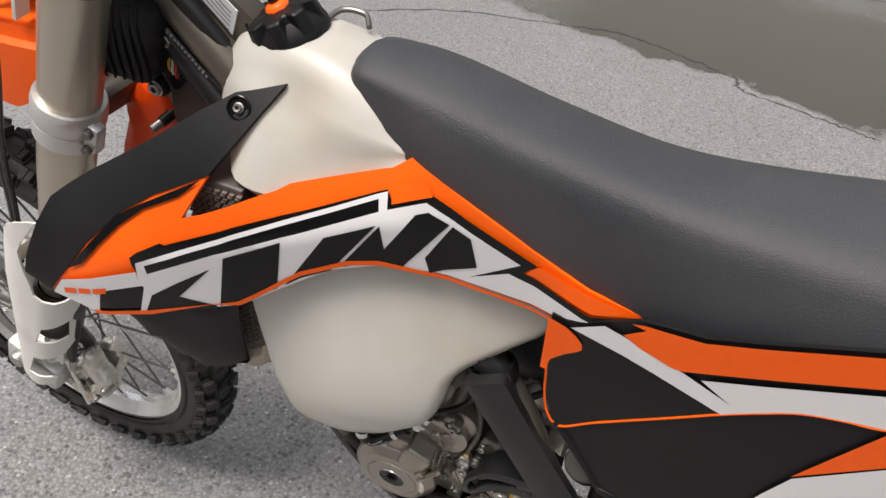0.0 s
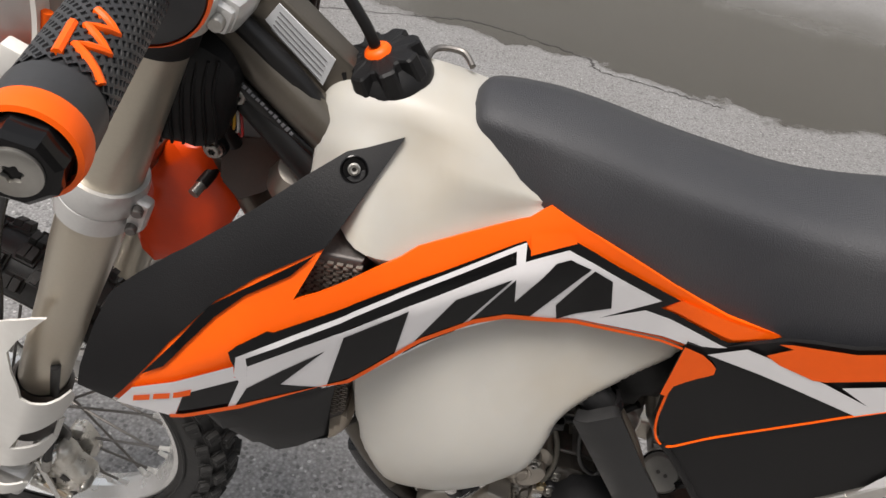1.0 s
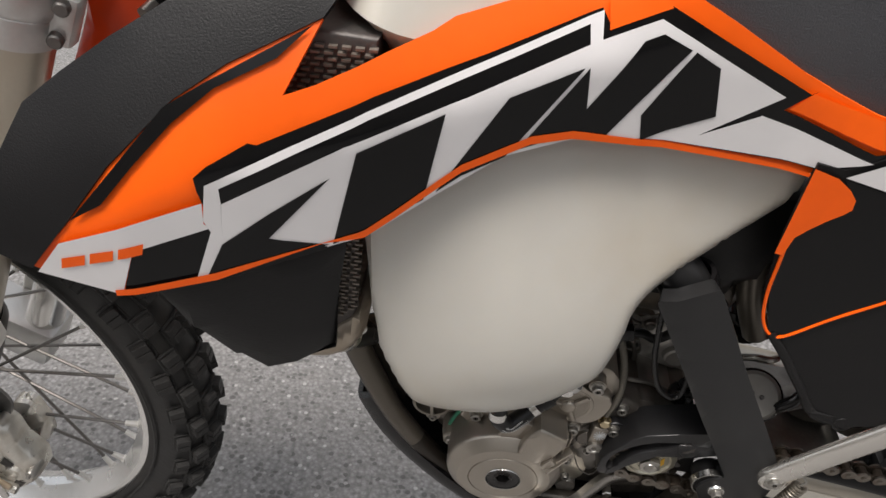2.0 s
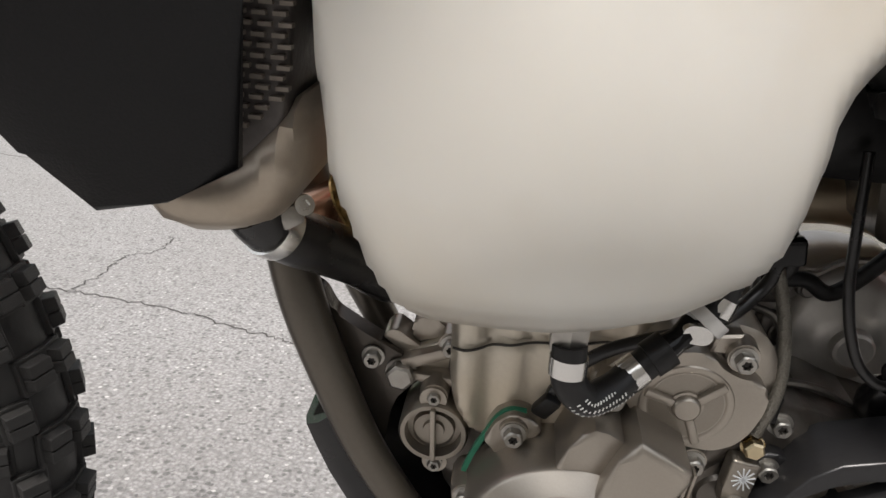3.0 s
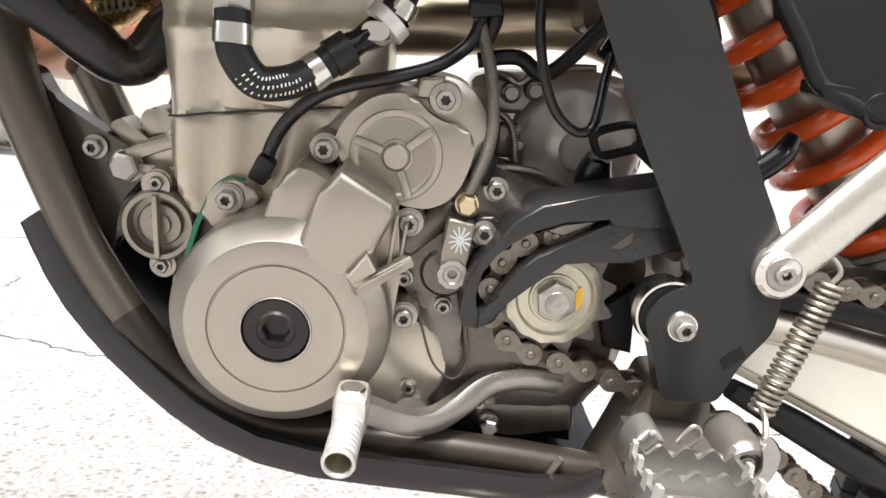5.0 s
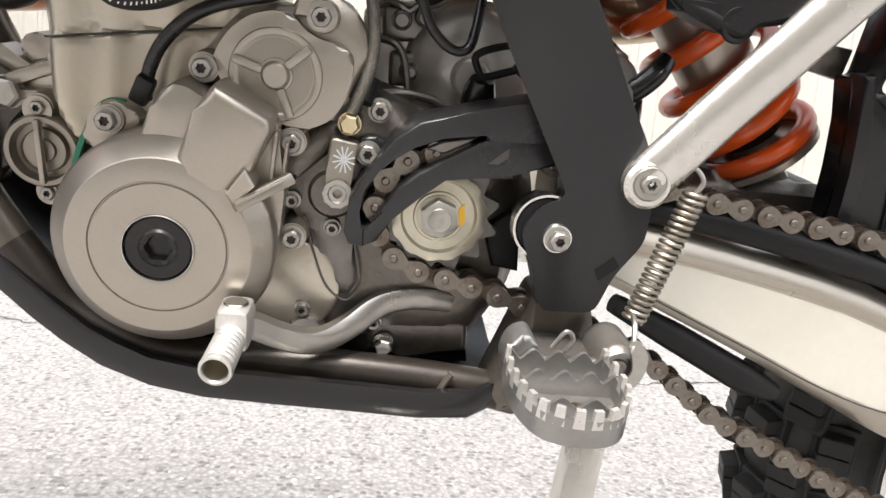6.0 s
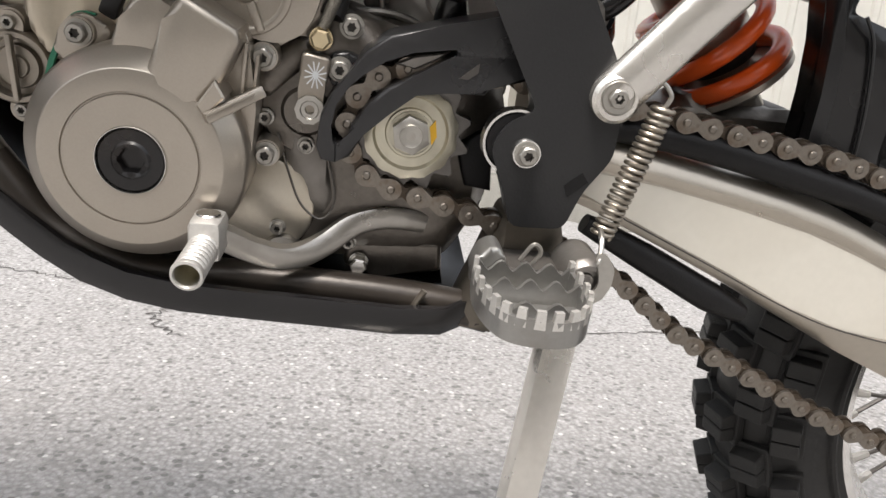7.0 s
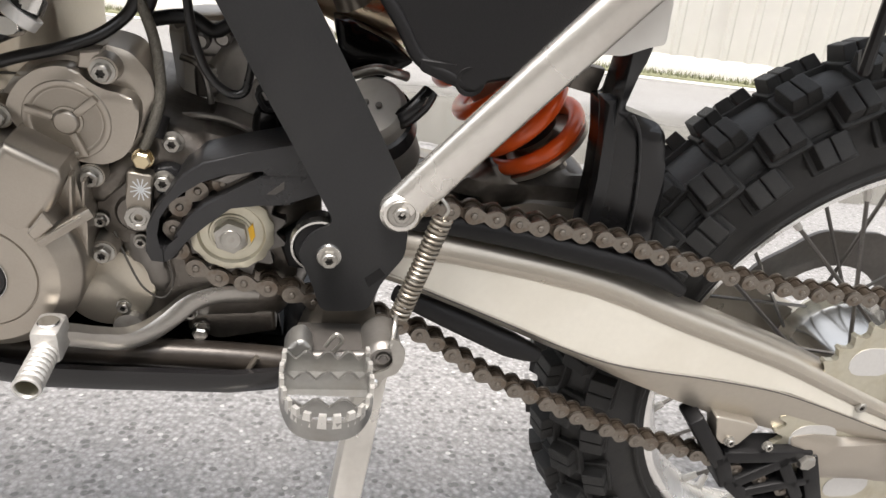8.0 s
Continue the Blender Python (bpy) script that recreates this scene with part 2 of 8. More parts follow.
def asphalt():
    """Worn grey asphalt: pale stones in darker binder, stains, fine cracks and a wet film beyond a wavering edge."""
    m = bpy.data.materials.new("worn_asphalt")
    m.use_nodes = True
    n, l = m.node_tree.nodes, m.node_tree.links
    p = n["Principled BSDF"]
    co = n.new("ShaderNodeTexCoord")

    def tex(kind, scale, **kw):
        t = n.new(kind)
        t.inputs["Scale"].default_value = scale
        for k, v in kw.items():
            t.inputs[k].default_value = v
        l.new(co.outputs["Object"], t.inputs["Vector"])
        return t

    def ramp(src, a, b, lo=0.0, hi=1.0):
        r = n.new("ShaderNodeMapRange")
        for k, v in (("From Min", a), ("From Max", b), ("To Min", lo), ("To Max", hi)):
            r.inputs[k].default_value = v
        l.new(src, r.inputs["Value"])
        return r.outputs[0]

    def blend(f, a, b):
        x = n.new("ShaderNodeMix")
        x.data_type = "RGBA"
        l.new(f, x.inputs["Factor"])
        for k, v in (("A", a), ("B", b)):
            if isinstance(v, tuple):
                x.inputs[k].default_value = (*v, 1)
            else:
                l.new(v, x.inputs[k])
        return x.outputs["Result"]

    def calc(op, a, b):
        x = n.new("ShaderNodeMath")
        x.operation = op
        for k, v in enumerate((a, b)):
            if isinstance(v, (int, float)):
                x.inputs[k].default_value = v
            else:
                l.new(v, x.inputs[k])
        return x.outputs[0]

    stones = tex("ShaderNodeTexVoronoi", 125.0)
    chip = tex("ShaderNodeTexNoise", 130.0, Detail=5.0)
    patch = tex("ShaderNodeTexNoise", 1.3, Detail=6.0)
    blot = tex("ShaderNodeTexNoise", 9.0, Detail=5.0)
    base = blend(ramp(chip.outputs["Fac"], 0.30, 0.70), ASPH_LO, ASPH_HI)
    base = blend(ramp(stones.outputs["Distance"], 0.30, 0.75, 0.0, 0.5), base, (0.075, 0.072, 0.069))
    base = blend(ramp(patch.outputs["Fac"], 0.35, 0.75, 0.0, 0.35), base, (0.13, 0.122, 0.114))
    base = blend(ramp(blot.outputs["Fac"], 0.58, 0.8, 0.0, 0.22), base, (0.27, 0.255, 0.24))
    chipcell = tex("ShaderNodeTexVoronoi", 95.0)
    pick = n.new("ShaderNodeSeparateColor")
    l.new(chipcell.outputs["Color"], pick.inputs[0])
    speck = calc("MULTIPLY", ramp(pick.outputs[0], 0.90, 0.97), ramp(chipcell.outputs["Distance"], 0.42, 0.30))
    pit = calc("MULTIPLY", ramp(pick.outputs[1], 0.74, 0.80), ramp(chipcell.outputs["Distance"], 0.55, 0.40))
    base = blend(calc("MULTIPLY", pit, 0.7), base, (0.06, 0.058, 0.056))
    base = blend(calc("MULTIPLY", speck, 0.6), base, (0.5, 0.49, 0.475))
    # wet film beyond the line y = 2.95 - 0.3 x, with a ragged edge
    sep = n.new("ShaderNodeSeparateXYZ")
    l.new(co.outputs["Object"], sep.inputs[0])
    edge = calc("ADD", sep.outputs["Y"], calc("MULTIPLY", sep.outputs["X"], 0.34))
    rag = tex("ShaderNodeTexNoise", 1.6, Detail=9.0, Roughness=0.62)
    edge = calc("ADD", edge, calc("MULTIPLY", calc("SUBTRACT", rag.outputs["Fac"], 0.5), 1.3))
    wet = ramp(edge, 2.72, 2.80)
    far = ramp(edge, 4.3, 5.6, 1.0, 0.0)
    wet = calc("MULTIPLY", calc("MULTIPLY", wet, far), ramp(sep.outputs["X"], -1.9, -0.6))
    col = blend(calc("MULTIPLY", wet, 0.85), base, (0.022, 0.019, 0.014))
    l.new(col, p.inputs["Base Color"])
    dry = ramp(chip.outputs["Fac"], 0.3, 0.7, 0.48, 0.72)
    mixr = n.new("ShaderNodeMix")
    l.new(wet, mixr.inputs["Factor"])
    l.new(dry, mixr.inputs["A"])
    mixr.inputs["B"].default_value = 0.16
    l.new(mixr.outputs["Result"], p.inputs["Roughness"])
    b = n.new("ShaderNodeBump")
    b.inputs["Distance"].default_value = 0.003
    l.new(ramp(wet, 0, 1, 0.75, 0.05), b.inputs["Strength"])
    l.new(calc("ADD", chip.outputs["Fac"], stones.outputs["Distance"]), b.inputs["Height"])
    l.new(b.outputs[0], p.inputs["Normal"])
    return m


ASPH_LO, ASPH_HI = (0.15, 0.148, 0.147), (0.33, 0.325, 0.322)
asphalt_mat = asphalt()
tar = mat("tar_crack", (0.045, 0.042, 0.04), 0.9, 0, 200, 0.3)


# ---- shapes ----
def catmull(pts, k=6, closed=False):
    """A smooth curve through the points, k steps a span."""
    P = [Vector(p) for p in pts]
    m = len(P)
    out = []
    for i in range(m if closed else m - 1):
        a, b, c, d = (P[(i + j) % m] if closed else P[min(max(i + j, 0), m - 1)] for j in (-1, 0, 1, 2))
        for s in range(k):
            t = s / k
            out.append(0.5 * (2 * b + (c - a) * t + (2 * a - 5 * b + 4 * c - d) * t * t + (3 * b - a - 3 * c + d) * t ** 3))
    if not closed:
        out.append(P[-1])
    return out


def fillet(pts, r, k=3):
    """A closed outline (x, z in mm) with its corners rounded by about r mm."""
    out = []
    m = len(pts)
    for i in range(m):
        a, b, c = (Vector(pts[(i + j) % m]) for j in (-1, 0, 1))
        u, v = a - b, c - b
        d = min(r, 0.45 * u.length, 0.45 * v.length)
        s, e = b + u.normalized() * d, b + v.normalized() * d
        for j in range(k + 1):
            t = j / k
            out.append(tuple((1 - t) ** 2 * s + 2 * t * (1 - t) * b + t * t * e))
    return out


def part(name, bm, material, parent, label="", smooth=True, matrix=None):
    """Links a bmesh as one mesh object under a thing or part."""
    bmesh.ops.remove_doubles(bm, verts=bm.verts[:], dist=1e-6)
    bmesh.ops.recalc_face_normals(bm, faces=bm.faces[:])
    for f in bm.faces:
        f.smooth = smooth
    me = bpy.data.meshes.new(name)
    bm.to_mesh(me)
    bm.free()
    me.materials.append(material)
    if smooth:
        me.set_sharp_from_angle(angle=radians(38))
    ob = new(name, me)
    ob.parent = parent
    if matrix is not None:
        ob.matrix_basis = matrix
    if label:
        ob["label"] = label
    return ob


def again(name, data, parent, matrix, label=""):
    """One more object on the mesh of an alike piece."""
    ob = new(name, data)
    ob.parent = parent
    ob.matrix_basis = matrix
    if label:
        ob["label"] = label
    return ob


def prism(pts, y0, y1, bev=0.0, seg=3, bm=None, r=0):
    """An outline (x, z in mm) with its back at y0 and its face at y1 (m), the face's rim bevelled."""
    bm = bm or bmesh.new()
    if r:
        pts = fillet(pts, r)
    back = [bm.verts.new((x / 1000, y0, z / 1000)) for x, z in pts]
    face = [bm.verts.new((x / 1000, y1, z / 1000)) for x, z in pts]
    m = len(pts)
    for i in range(m):
        bm.faces.new((back[i], back[(i + 1) % m], face[(i + 1) % m], face[i]))
    bm.faces.new(back[::-1])
    bm.faces.new(face)
    if bev:
        rim = [bm.edges.get((face[i], face[(i + 1) % m])) for i in range(m)]
        bmesh.ops.bevel(bm, geom=rim, offset=bev, segments=seg, affect="EDGES", profile=0.5, clamp_overlap=True)
    return bm


def tube(pts, r, n=12, k=6, bm=None, caps=True, flat=1.0, closed=False):
    """A round bar along a smooth curve; r one radius or one a point; flat squeezes it across y."""
    bm = bm or bmesh.new()
    C = catmull(pts, k, closed)
    rs = r if isinstance(r, (list, tuple)) else [r] * len(pts)
    rr = [np.interp(i / k, range(len(rs)), rs) for i in range(len(C))]
    rings = []
    ref = Vector((0, 1, 0))
    for i, c in enumerate(C):
        a, b = (C[i - 1] if i or closed else c), (C[(i + 1) % len(C)] if i < len(C) - 1 or closed else c)
        t = (b - a).normalized()
        u = ref - t * ref.dot(t)
        if u.length < 1e-3:
            u = Vector((1, 0, 0)) - t * t.x
        u.normalize()
        ref = u
        v = t.cross(u)
        rings.append([bm.verts.new(c + (u * math.cos(q) * flat + v * math.sin(q)) * rr[i]) for q in (2 * math.pi * j / n for j in range(n))])
    for i in range(len(rings) - (0 if closed else 1)):
        A, Bq = rings[i], rings[(i + 1) % len(rings)]
        for j in range(n):
            bm.faces.new((A[j], A[(j + 1) % n], Bq[(j + 1) % n], Bq[j]))
    if caps and not closed:
        bm.faces.new(rings[0][::-1])
        bm.faces.new(rings[-1])
    return bm


def lathe(profile, at=(0, 0, 0), axis=(0, -1, 0), n=32, bm=None, lobes=None):
    """Turned shape: (radius, height along the axis) from the middle outwards; lobes: {ring: (count, depth)} makes a ring wavy."""
    bm = bm or bmesh.new()
    a = Vector(axis).normalized()
    u = a.cross(Vector((0, 0, 1)) if abs(a.z) < 0.9 else Vector((1, 0, 0))).normalized()
    v = a.cross(u)
    at = Vector(at)
    prev = None
    for k, (r, h) in enumerate(profile):
        if r < 1e-7:
            ring = [bm.verts.new(at + a * h)]
        else:
            ring = []
            for j in range(n):
                q = 2 * math.pi * j / n
                w = r
                if lobes and k in lobes:
                    w = r * (1 + lobes[k][1] * math.cos(lobes[k][0] * q))
                ring.append(bm.verts.new(at + a * h + (u * math.cos(q) + v * math.sin(q)) * w))
        if prev:
            if len(prev) == 1 and len(ring) > 1:
                for j in range(n):
                    bm.faces.new((prev[0], ring[j], ring[(j + 1) % n]))
            elif len(ring) == 1 and len(prev) > 1:
                for j in range(n):
                    bm.faces.new((ring[0], prev[(j + 1) % n], prev[j]))
            elif len(prev) > 1:
                for j in range(n):
                    bm.faces.new((prev[j], prev[(j + 1) % n], ring[(j + 1) % n], ring[j]))
        prev = ring
    return bm


def sheet(pts, fy, off=0.0, thick=0.0, step=0.02):
    """A curved skin: an outline (x, z in mm) laid on the surface y = fy(x, z), lifted by off towards -y."""
    bm = bmesh.new()
    bm.faces.new([bm.verts.new((x / 1000, 0, z / 1000)) for x, z in pts])
    xs, zs = [p[0] / 1000 for p in pts], [p[1] / 1000 for p in pts]
    for ax, lo, hi in ((0, min(xs), max(xs)), (2, min(zs), max(zs))):
        no = Vector((1, 0, 0)) if ax == 0 else Vector((0, 0, 1))
        g = math.ceil(lo / step) * step
        while g < hi:
            bmesh.ops.bisect_plane(bm, geom=bm.verts[:] + bm.edges[:] + bm.faces[:], plane_co=no * g, plane_no=no, dist=1e-5)
            g += step
    for v in bm.verts:
        v.co.y = fy(v.co.x, v.co.z) - off
    if thick:
        bmesh.ops.recalc_face_normals(bm, faces=bm.faces[:])
        if sum(f.normal.y * f.calc_area() for f in bm.faces) > 0:
            bmesh.ops.reverse_faces(bm, faces=bm.faces[:])
        bmesh.ops.solidify(bm, geom=bm.faces[:], thickness=thick)
    return bm


def edge_distance(pts, x, z):
    best = 9.0
    m = len(pts)
    for i in range(m):
        ax, az_ = pts[i][0] / 1000, pts[i][1] / 1000
        bx, bz = pts[(i + 1) % m][0] / 1000, pts[(i + 1) % m][1] / 1000
        dx, dz = bx - ax, bz - az_
        t = max(0, min(1, ((x - ax) * dx + (z - az_) * dz) / (dx * dx + dz * dz + 1e-12)))
        best = min(best, math.hypot(x - ax - t * dx, z - az_ - t * dz))
    return best


def pillow(pts, fy, r, yback, step=0.012, depth=None, taper=None):
    """A moulded body: the face follows fy(x, z), rolls off round its outline with radius r, and runs back to yback."""
    depth = depth or r
    r_full, depth_full = r, depth

    def roll(x, z):
        k = taper(x) if taper else 1.0
        r, depth = r_full * k, depth_full * k
        d = edge_distance(pts, x, z)
        e = 0 if d >= r else 1 - math.sqrt(max(0, 1 - ((r - d) / r) ** 2))
        return fy(x, z) + depth * e

    bm = sheet(pts, roll, 0, 0, step)
    rim = [e for e in bm.edges if e.is_boundary]
    made = bmesh.ops.extrude_edge_only(bm, edges=rim)
    for v in (g for g in made["geom"] if isinstance(g, bmesh.types.BMVert)):
        v.co.y = yback
    return bm


def loft(sections, closed_ring=True, caps=True):
    """Skin over sections, each a list of the same number of places."""
    bm = bmesh.new()
    R = [[bm.verts.new(p) for p in s] for s in sections]
    n = len(R[0])
    for a, b in zip(R, R[1:]):
        for j in range(n if closed_ring else n - 1):
            bm.faces.new((a[j], a[(j + 1) % n], b[(j + 1) % n], b[j]))
    if caps and closed_ring:
        bm.faces.new(R[0][::-1])
        bm.faces.new(R[-1])
    return bm


def box(x0, x1, y0, y1, z0, z1, bev=0.0, bm=None):
    b = bmesh.new()
    bmesh.ops.create_cube(b, size=1)
    for v in b.verts:
        v.co = Vector(((x0 + x1) / 2 + v.co.x * (x1 - x0), (y0 + y1) / 2 + v.co.y * (y1 - y0), (z0 + z1) / 2 + v.co.z * (z1 - z0)))
    if bev:
        bmesh.ops.bevel(b, geom=b.edges[:], offset=bev, segments=2, affect="EDGES", profile=0.5)
    if bm is None:
        return b
    me = bpy.data.meshes.new("t")
    b.to_mesh(me)
    b.free()
    bm.from_mesh(me)
    bpy.data.meshes.remove(me)
    return bm


def bar(a, b, w, h, bev=0.0, up=(0, 1, 0)):
    """A straight bar of cross-section w by h from a to b; h lies along up."""
    a, b = Vector(a), Vector(b)
    t = (b - a).normalized()
    u = Vector(up) - t * Vector(up).dot(t)
    u.normalize()
    s = t.cross(u)
    bm = bmesh.new()
    ends = [[bm.verts.new(c + s * i * w / 2 + u * j * h / 2) for i, j in ((-1, -1), (1, -1), (1, 1), (-1, 1))] for c in (a, b)]
    for j in range(4):
        bm.faces.new((ends[0][j], ends[0][(j + 1) % 4], ends[1][(j + 1) % 4], ends[1][j]))
    bm.faces.new(ends[0][::-1])
    bm.faces.new(ends[1])
    if bev:
        bmesh.ops.bevel(bm, geom=bm.edges[:], offset=bev, segments=2, affect="EDGES", profile=0.5)
    return bm


def sweep(pts, section, k=6):
    """A bar of a given cross-section (across towards -y, up) along a smooth curve."""
    bm = bmesh.new()
    C = catmull(pts, k)
    rings = []
    for i, c in enumerate(C):
        t = (C[min(i + 1, len(C) - 1)] - C[max(i - 1, 0)]).normalized()
        u = Vector((0, -1, 0)) + t * t.y
        u.normalize()
        v = t.cross(u)
        if v.z < 0:
            v = -v
        rings.append([bm.verts.new(c + u * a + v * b) for a, b in section])
    n = len(section)
    for a, b in zip(rings, rings[1:]):
        for j in range(n):
            bm.faces.new((a[j], a[(j + 1) % n], b[(j + 1) % n], b[j]))
    bm.faces.new(rings[0][::-1])
    bm.faces.new(rings[-1])
    return bm


def lerp_tab(x, xs, ys):
    return float(np.interp(x, xs, ys))


# ---- ground, wall and trailer ----
def build_ground():
    bm = bmesh.new()
    bmesh.ops.create_grid(bm, x_segments=40, y_segments=40, size=60)
    me = bpy.data.meshes.new("ground")
    bm.to_mesh(me)
    bm.free()
    me.materials.append(asphalt_mat)
    return tagged(new("ground", me), "worn grey asphalt yard with a wet film and cracks", "asphalt", kind="structure")


ground = build_ground()


def crack(pts, w, seed):
    """A thin tar-dark crack lying on the asphalt, ragged along its way."""
    rnd = random.Random(seed)
    C = catmull([(x, y, 0) for x, y in pts], 14)
    bm = bmesh.new()
    rows = []
    for i, c in enumerate(C):
        t = (C[min(i + 1, len(C) - 1)] - C[max(i - 1, 0)]).normalized()
        s = Vector((-t.y, t.x, 0))
        j = c + s * rnd.uniform(-1, 1) * 0.012
        h = w * rnd.uniform(0.25, 1.0)
        rows.append([bm.verts.new(j - s * h + Vector((0, 0, 0.0015))), bm.verts.new(j + Vector((0, 0, 0.0022))), bm.verts.new(j + s * h + Vector((0, 0, 0.0015)))])
    for a, b in zip(rows, rows[1:]):
        for k in (0, 1):
            bm.faces.new((a[k], a[k + 1], b[k + 1], b[k]))
    return part("crack", bm, tar, ground, "dark crack in the asphalt")


crack([(-2.6, 1.05), (-1.6, 1.16), (-1.27, 1.175), (-0.98, 1.13), (-0.75, 1.055), (-0.594, 1.008), (-0.45, 0.93), (-0.385, 0.86), (-0.40, 0.80), (-0.33, 0.7)], 0.004, 1)
crack([(-1.27, 1.175), (-1.28, 1.35), (-1.304, 1.517), (-1.25, 1.6), (-1.29, 1.784)], 0.003, 2)
crack([(0.3, 0.83), (0.638, 0.919), (0.771, 0.946), (1.2, 1.0)], 0.003, 3)
crack([(-1.75, 2.5), (-1.25, 2.87), (-0.75, 3.0), (-0.38, 3.07), (0.0, 2.9), (0.21, 2.76), (0.25, 2.63), (0.58, 2.5), (0.8, 2.4)], 0.009, 4)
crack([(-5.5, 3.6), (-3.6, 3.75), (-2.0, 3.9), (-0.9, 4.3), (1.5, 4.9)], 0.012, 5)
crack([(-4.5, 2.7), (-2.9, 2.95), (-2.2, 2.8)], 0.006, 6)

# long wall of vertical ribbed siding behind the yard: y = 9.0 - 0.27 x
WALL = Matrix.Translation((0, 9.35, 0)) @ Matrix.Rotation(math.atan2(-0.27, 1), 4, "Z")


def build_wall():
    bm = bmesh.new()
    pitch, depth = 0.305, 0.02
    x = -26.0
    line = []
    while x < 26:
        line += [(x, 0), (x + 0.19, 0), (x + 0.215, -depth), (x + 0.275, -depth), (x + 0.30, 0)]
        x += pitch
    lo = [bm.verts.new((a, b, 0.28)) for a, b in line]
    hi = [bm.verts.new((a, b, 5.2)) for a, b in line]
    for i in range(len(line) - 1):
        bm.faces.new((lo[i], lo[i + 1], hi[i + 1], hi[i]))
    bmesh.ops.solidify(bm, geom=bm.faces[:], thickness=0.12)
    me = bpy.data.meshes.new("wall_north")
    bm.to_mesh(me)
    bm.free()
    me.materials.append(siding)
    ob = tagged(new("wall_north", me), "long cream ribbed metal siding wall of a workshop", "wall", kind="structure")
    ob.matrix_basis = WALL
    plinth = part("plinth", box(-26, 26, -0.02, 0.16, 0, 0.29, 0.01), kerb_paint, ob, "low concrete plinth under the siding")
    return ob


wall = build_wall()


def build_unseen_wall():
    """Added unseen wall closing the yard behind the viewer; blocks sky light, darkens reflections."""
    bm = box(-14, 14, -5.0, -4.75, 0, 3.3, 0.02)
    me = bpy.data.meshes.new("unseen_wall_south")
    bm.to_mesh(me)
    bm.free()
    me.materials.append(unseen_wall_render)
    tagged(new("unseen_wall_south", me), "plain grey-brown wall added unseen behind the viewer to cut sky light", "wall", kind="structure")


build_unseen_wall()


def build_verge():
    """A strip of short dry grass along the foot of the wall and a pale kerb line before it."""
    rnd = random.Random(5)
    bm = box(-26, 8.6, -0.55, -0.03, 0.0, 0.06, 0.015)
    for _ in range(5200):
        x, y = rnd.uniform(-14, 8.55), rnd.uniform(-0.53, -0.05)
        h, w, a = rnd.uniform(0.03, 0.09), rnd.uniform(0.006, 0.014), rnd.uniform(0, 6.28)
        b = Vector((x, y, 0.055))
        s = Vector((math.cos(a), math.sin(a), 0)) * w
        bm.faces.new((bm.verts.new(b - s), bm.verts.new(b + s), bm.verts.new(b + Vector((rnd.uniform(-0.04, 0.04), rnd.uniform(-0.04, 0.04), h)))))
    me = bpy.data.meshes.new("grass_verge")
    bm.to_mesh(me)
    bm.free()
    me.materials.append(grass_green)
    ob = tagged(new("grass_verge", me), "narrow strip of short dry grass along the wall", "grass", kind="stuff")
    ob.matrix_basis = WALL
    kb = box(-26, 26, -0.64, -0.56, 0, 0.035, 0.008)
    me = bpy.data.meshes.new("kerb")
    kb.to_mesh(me)
    kb.free()
    me.materials.append(kerb_paint)
    k = tagged(new("kerb", me), "low pale kerb edging before the grass strip", "kerb", kind="structure")
    k.matrix_basis = WALL


build_verge()


def flat_card(name, pts, y, mtl, parent, label=""):
    """A flat printed shape on the trailer's door, x and z in metres."""
    return part(name, prism([(1000 * a, 1000 * b) for a, b in pts], y + 0.003, y), mtl, parent, label, smooth=False)


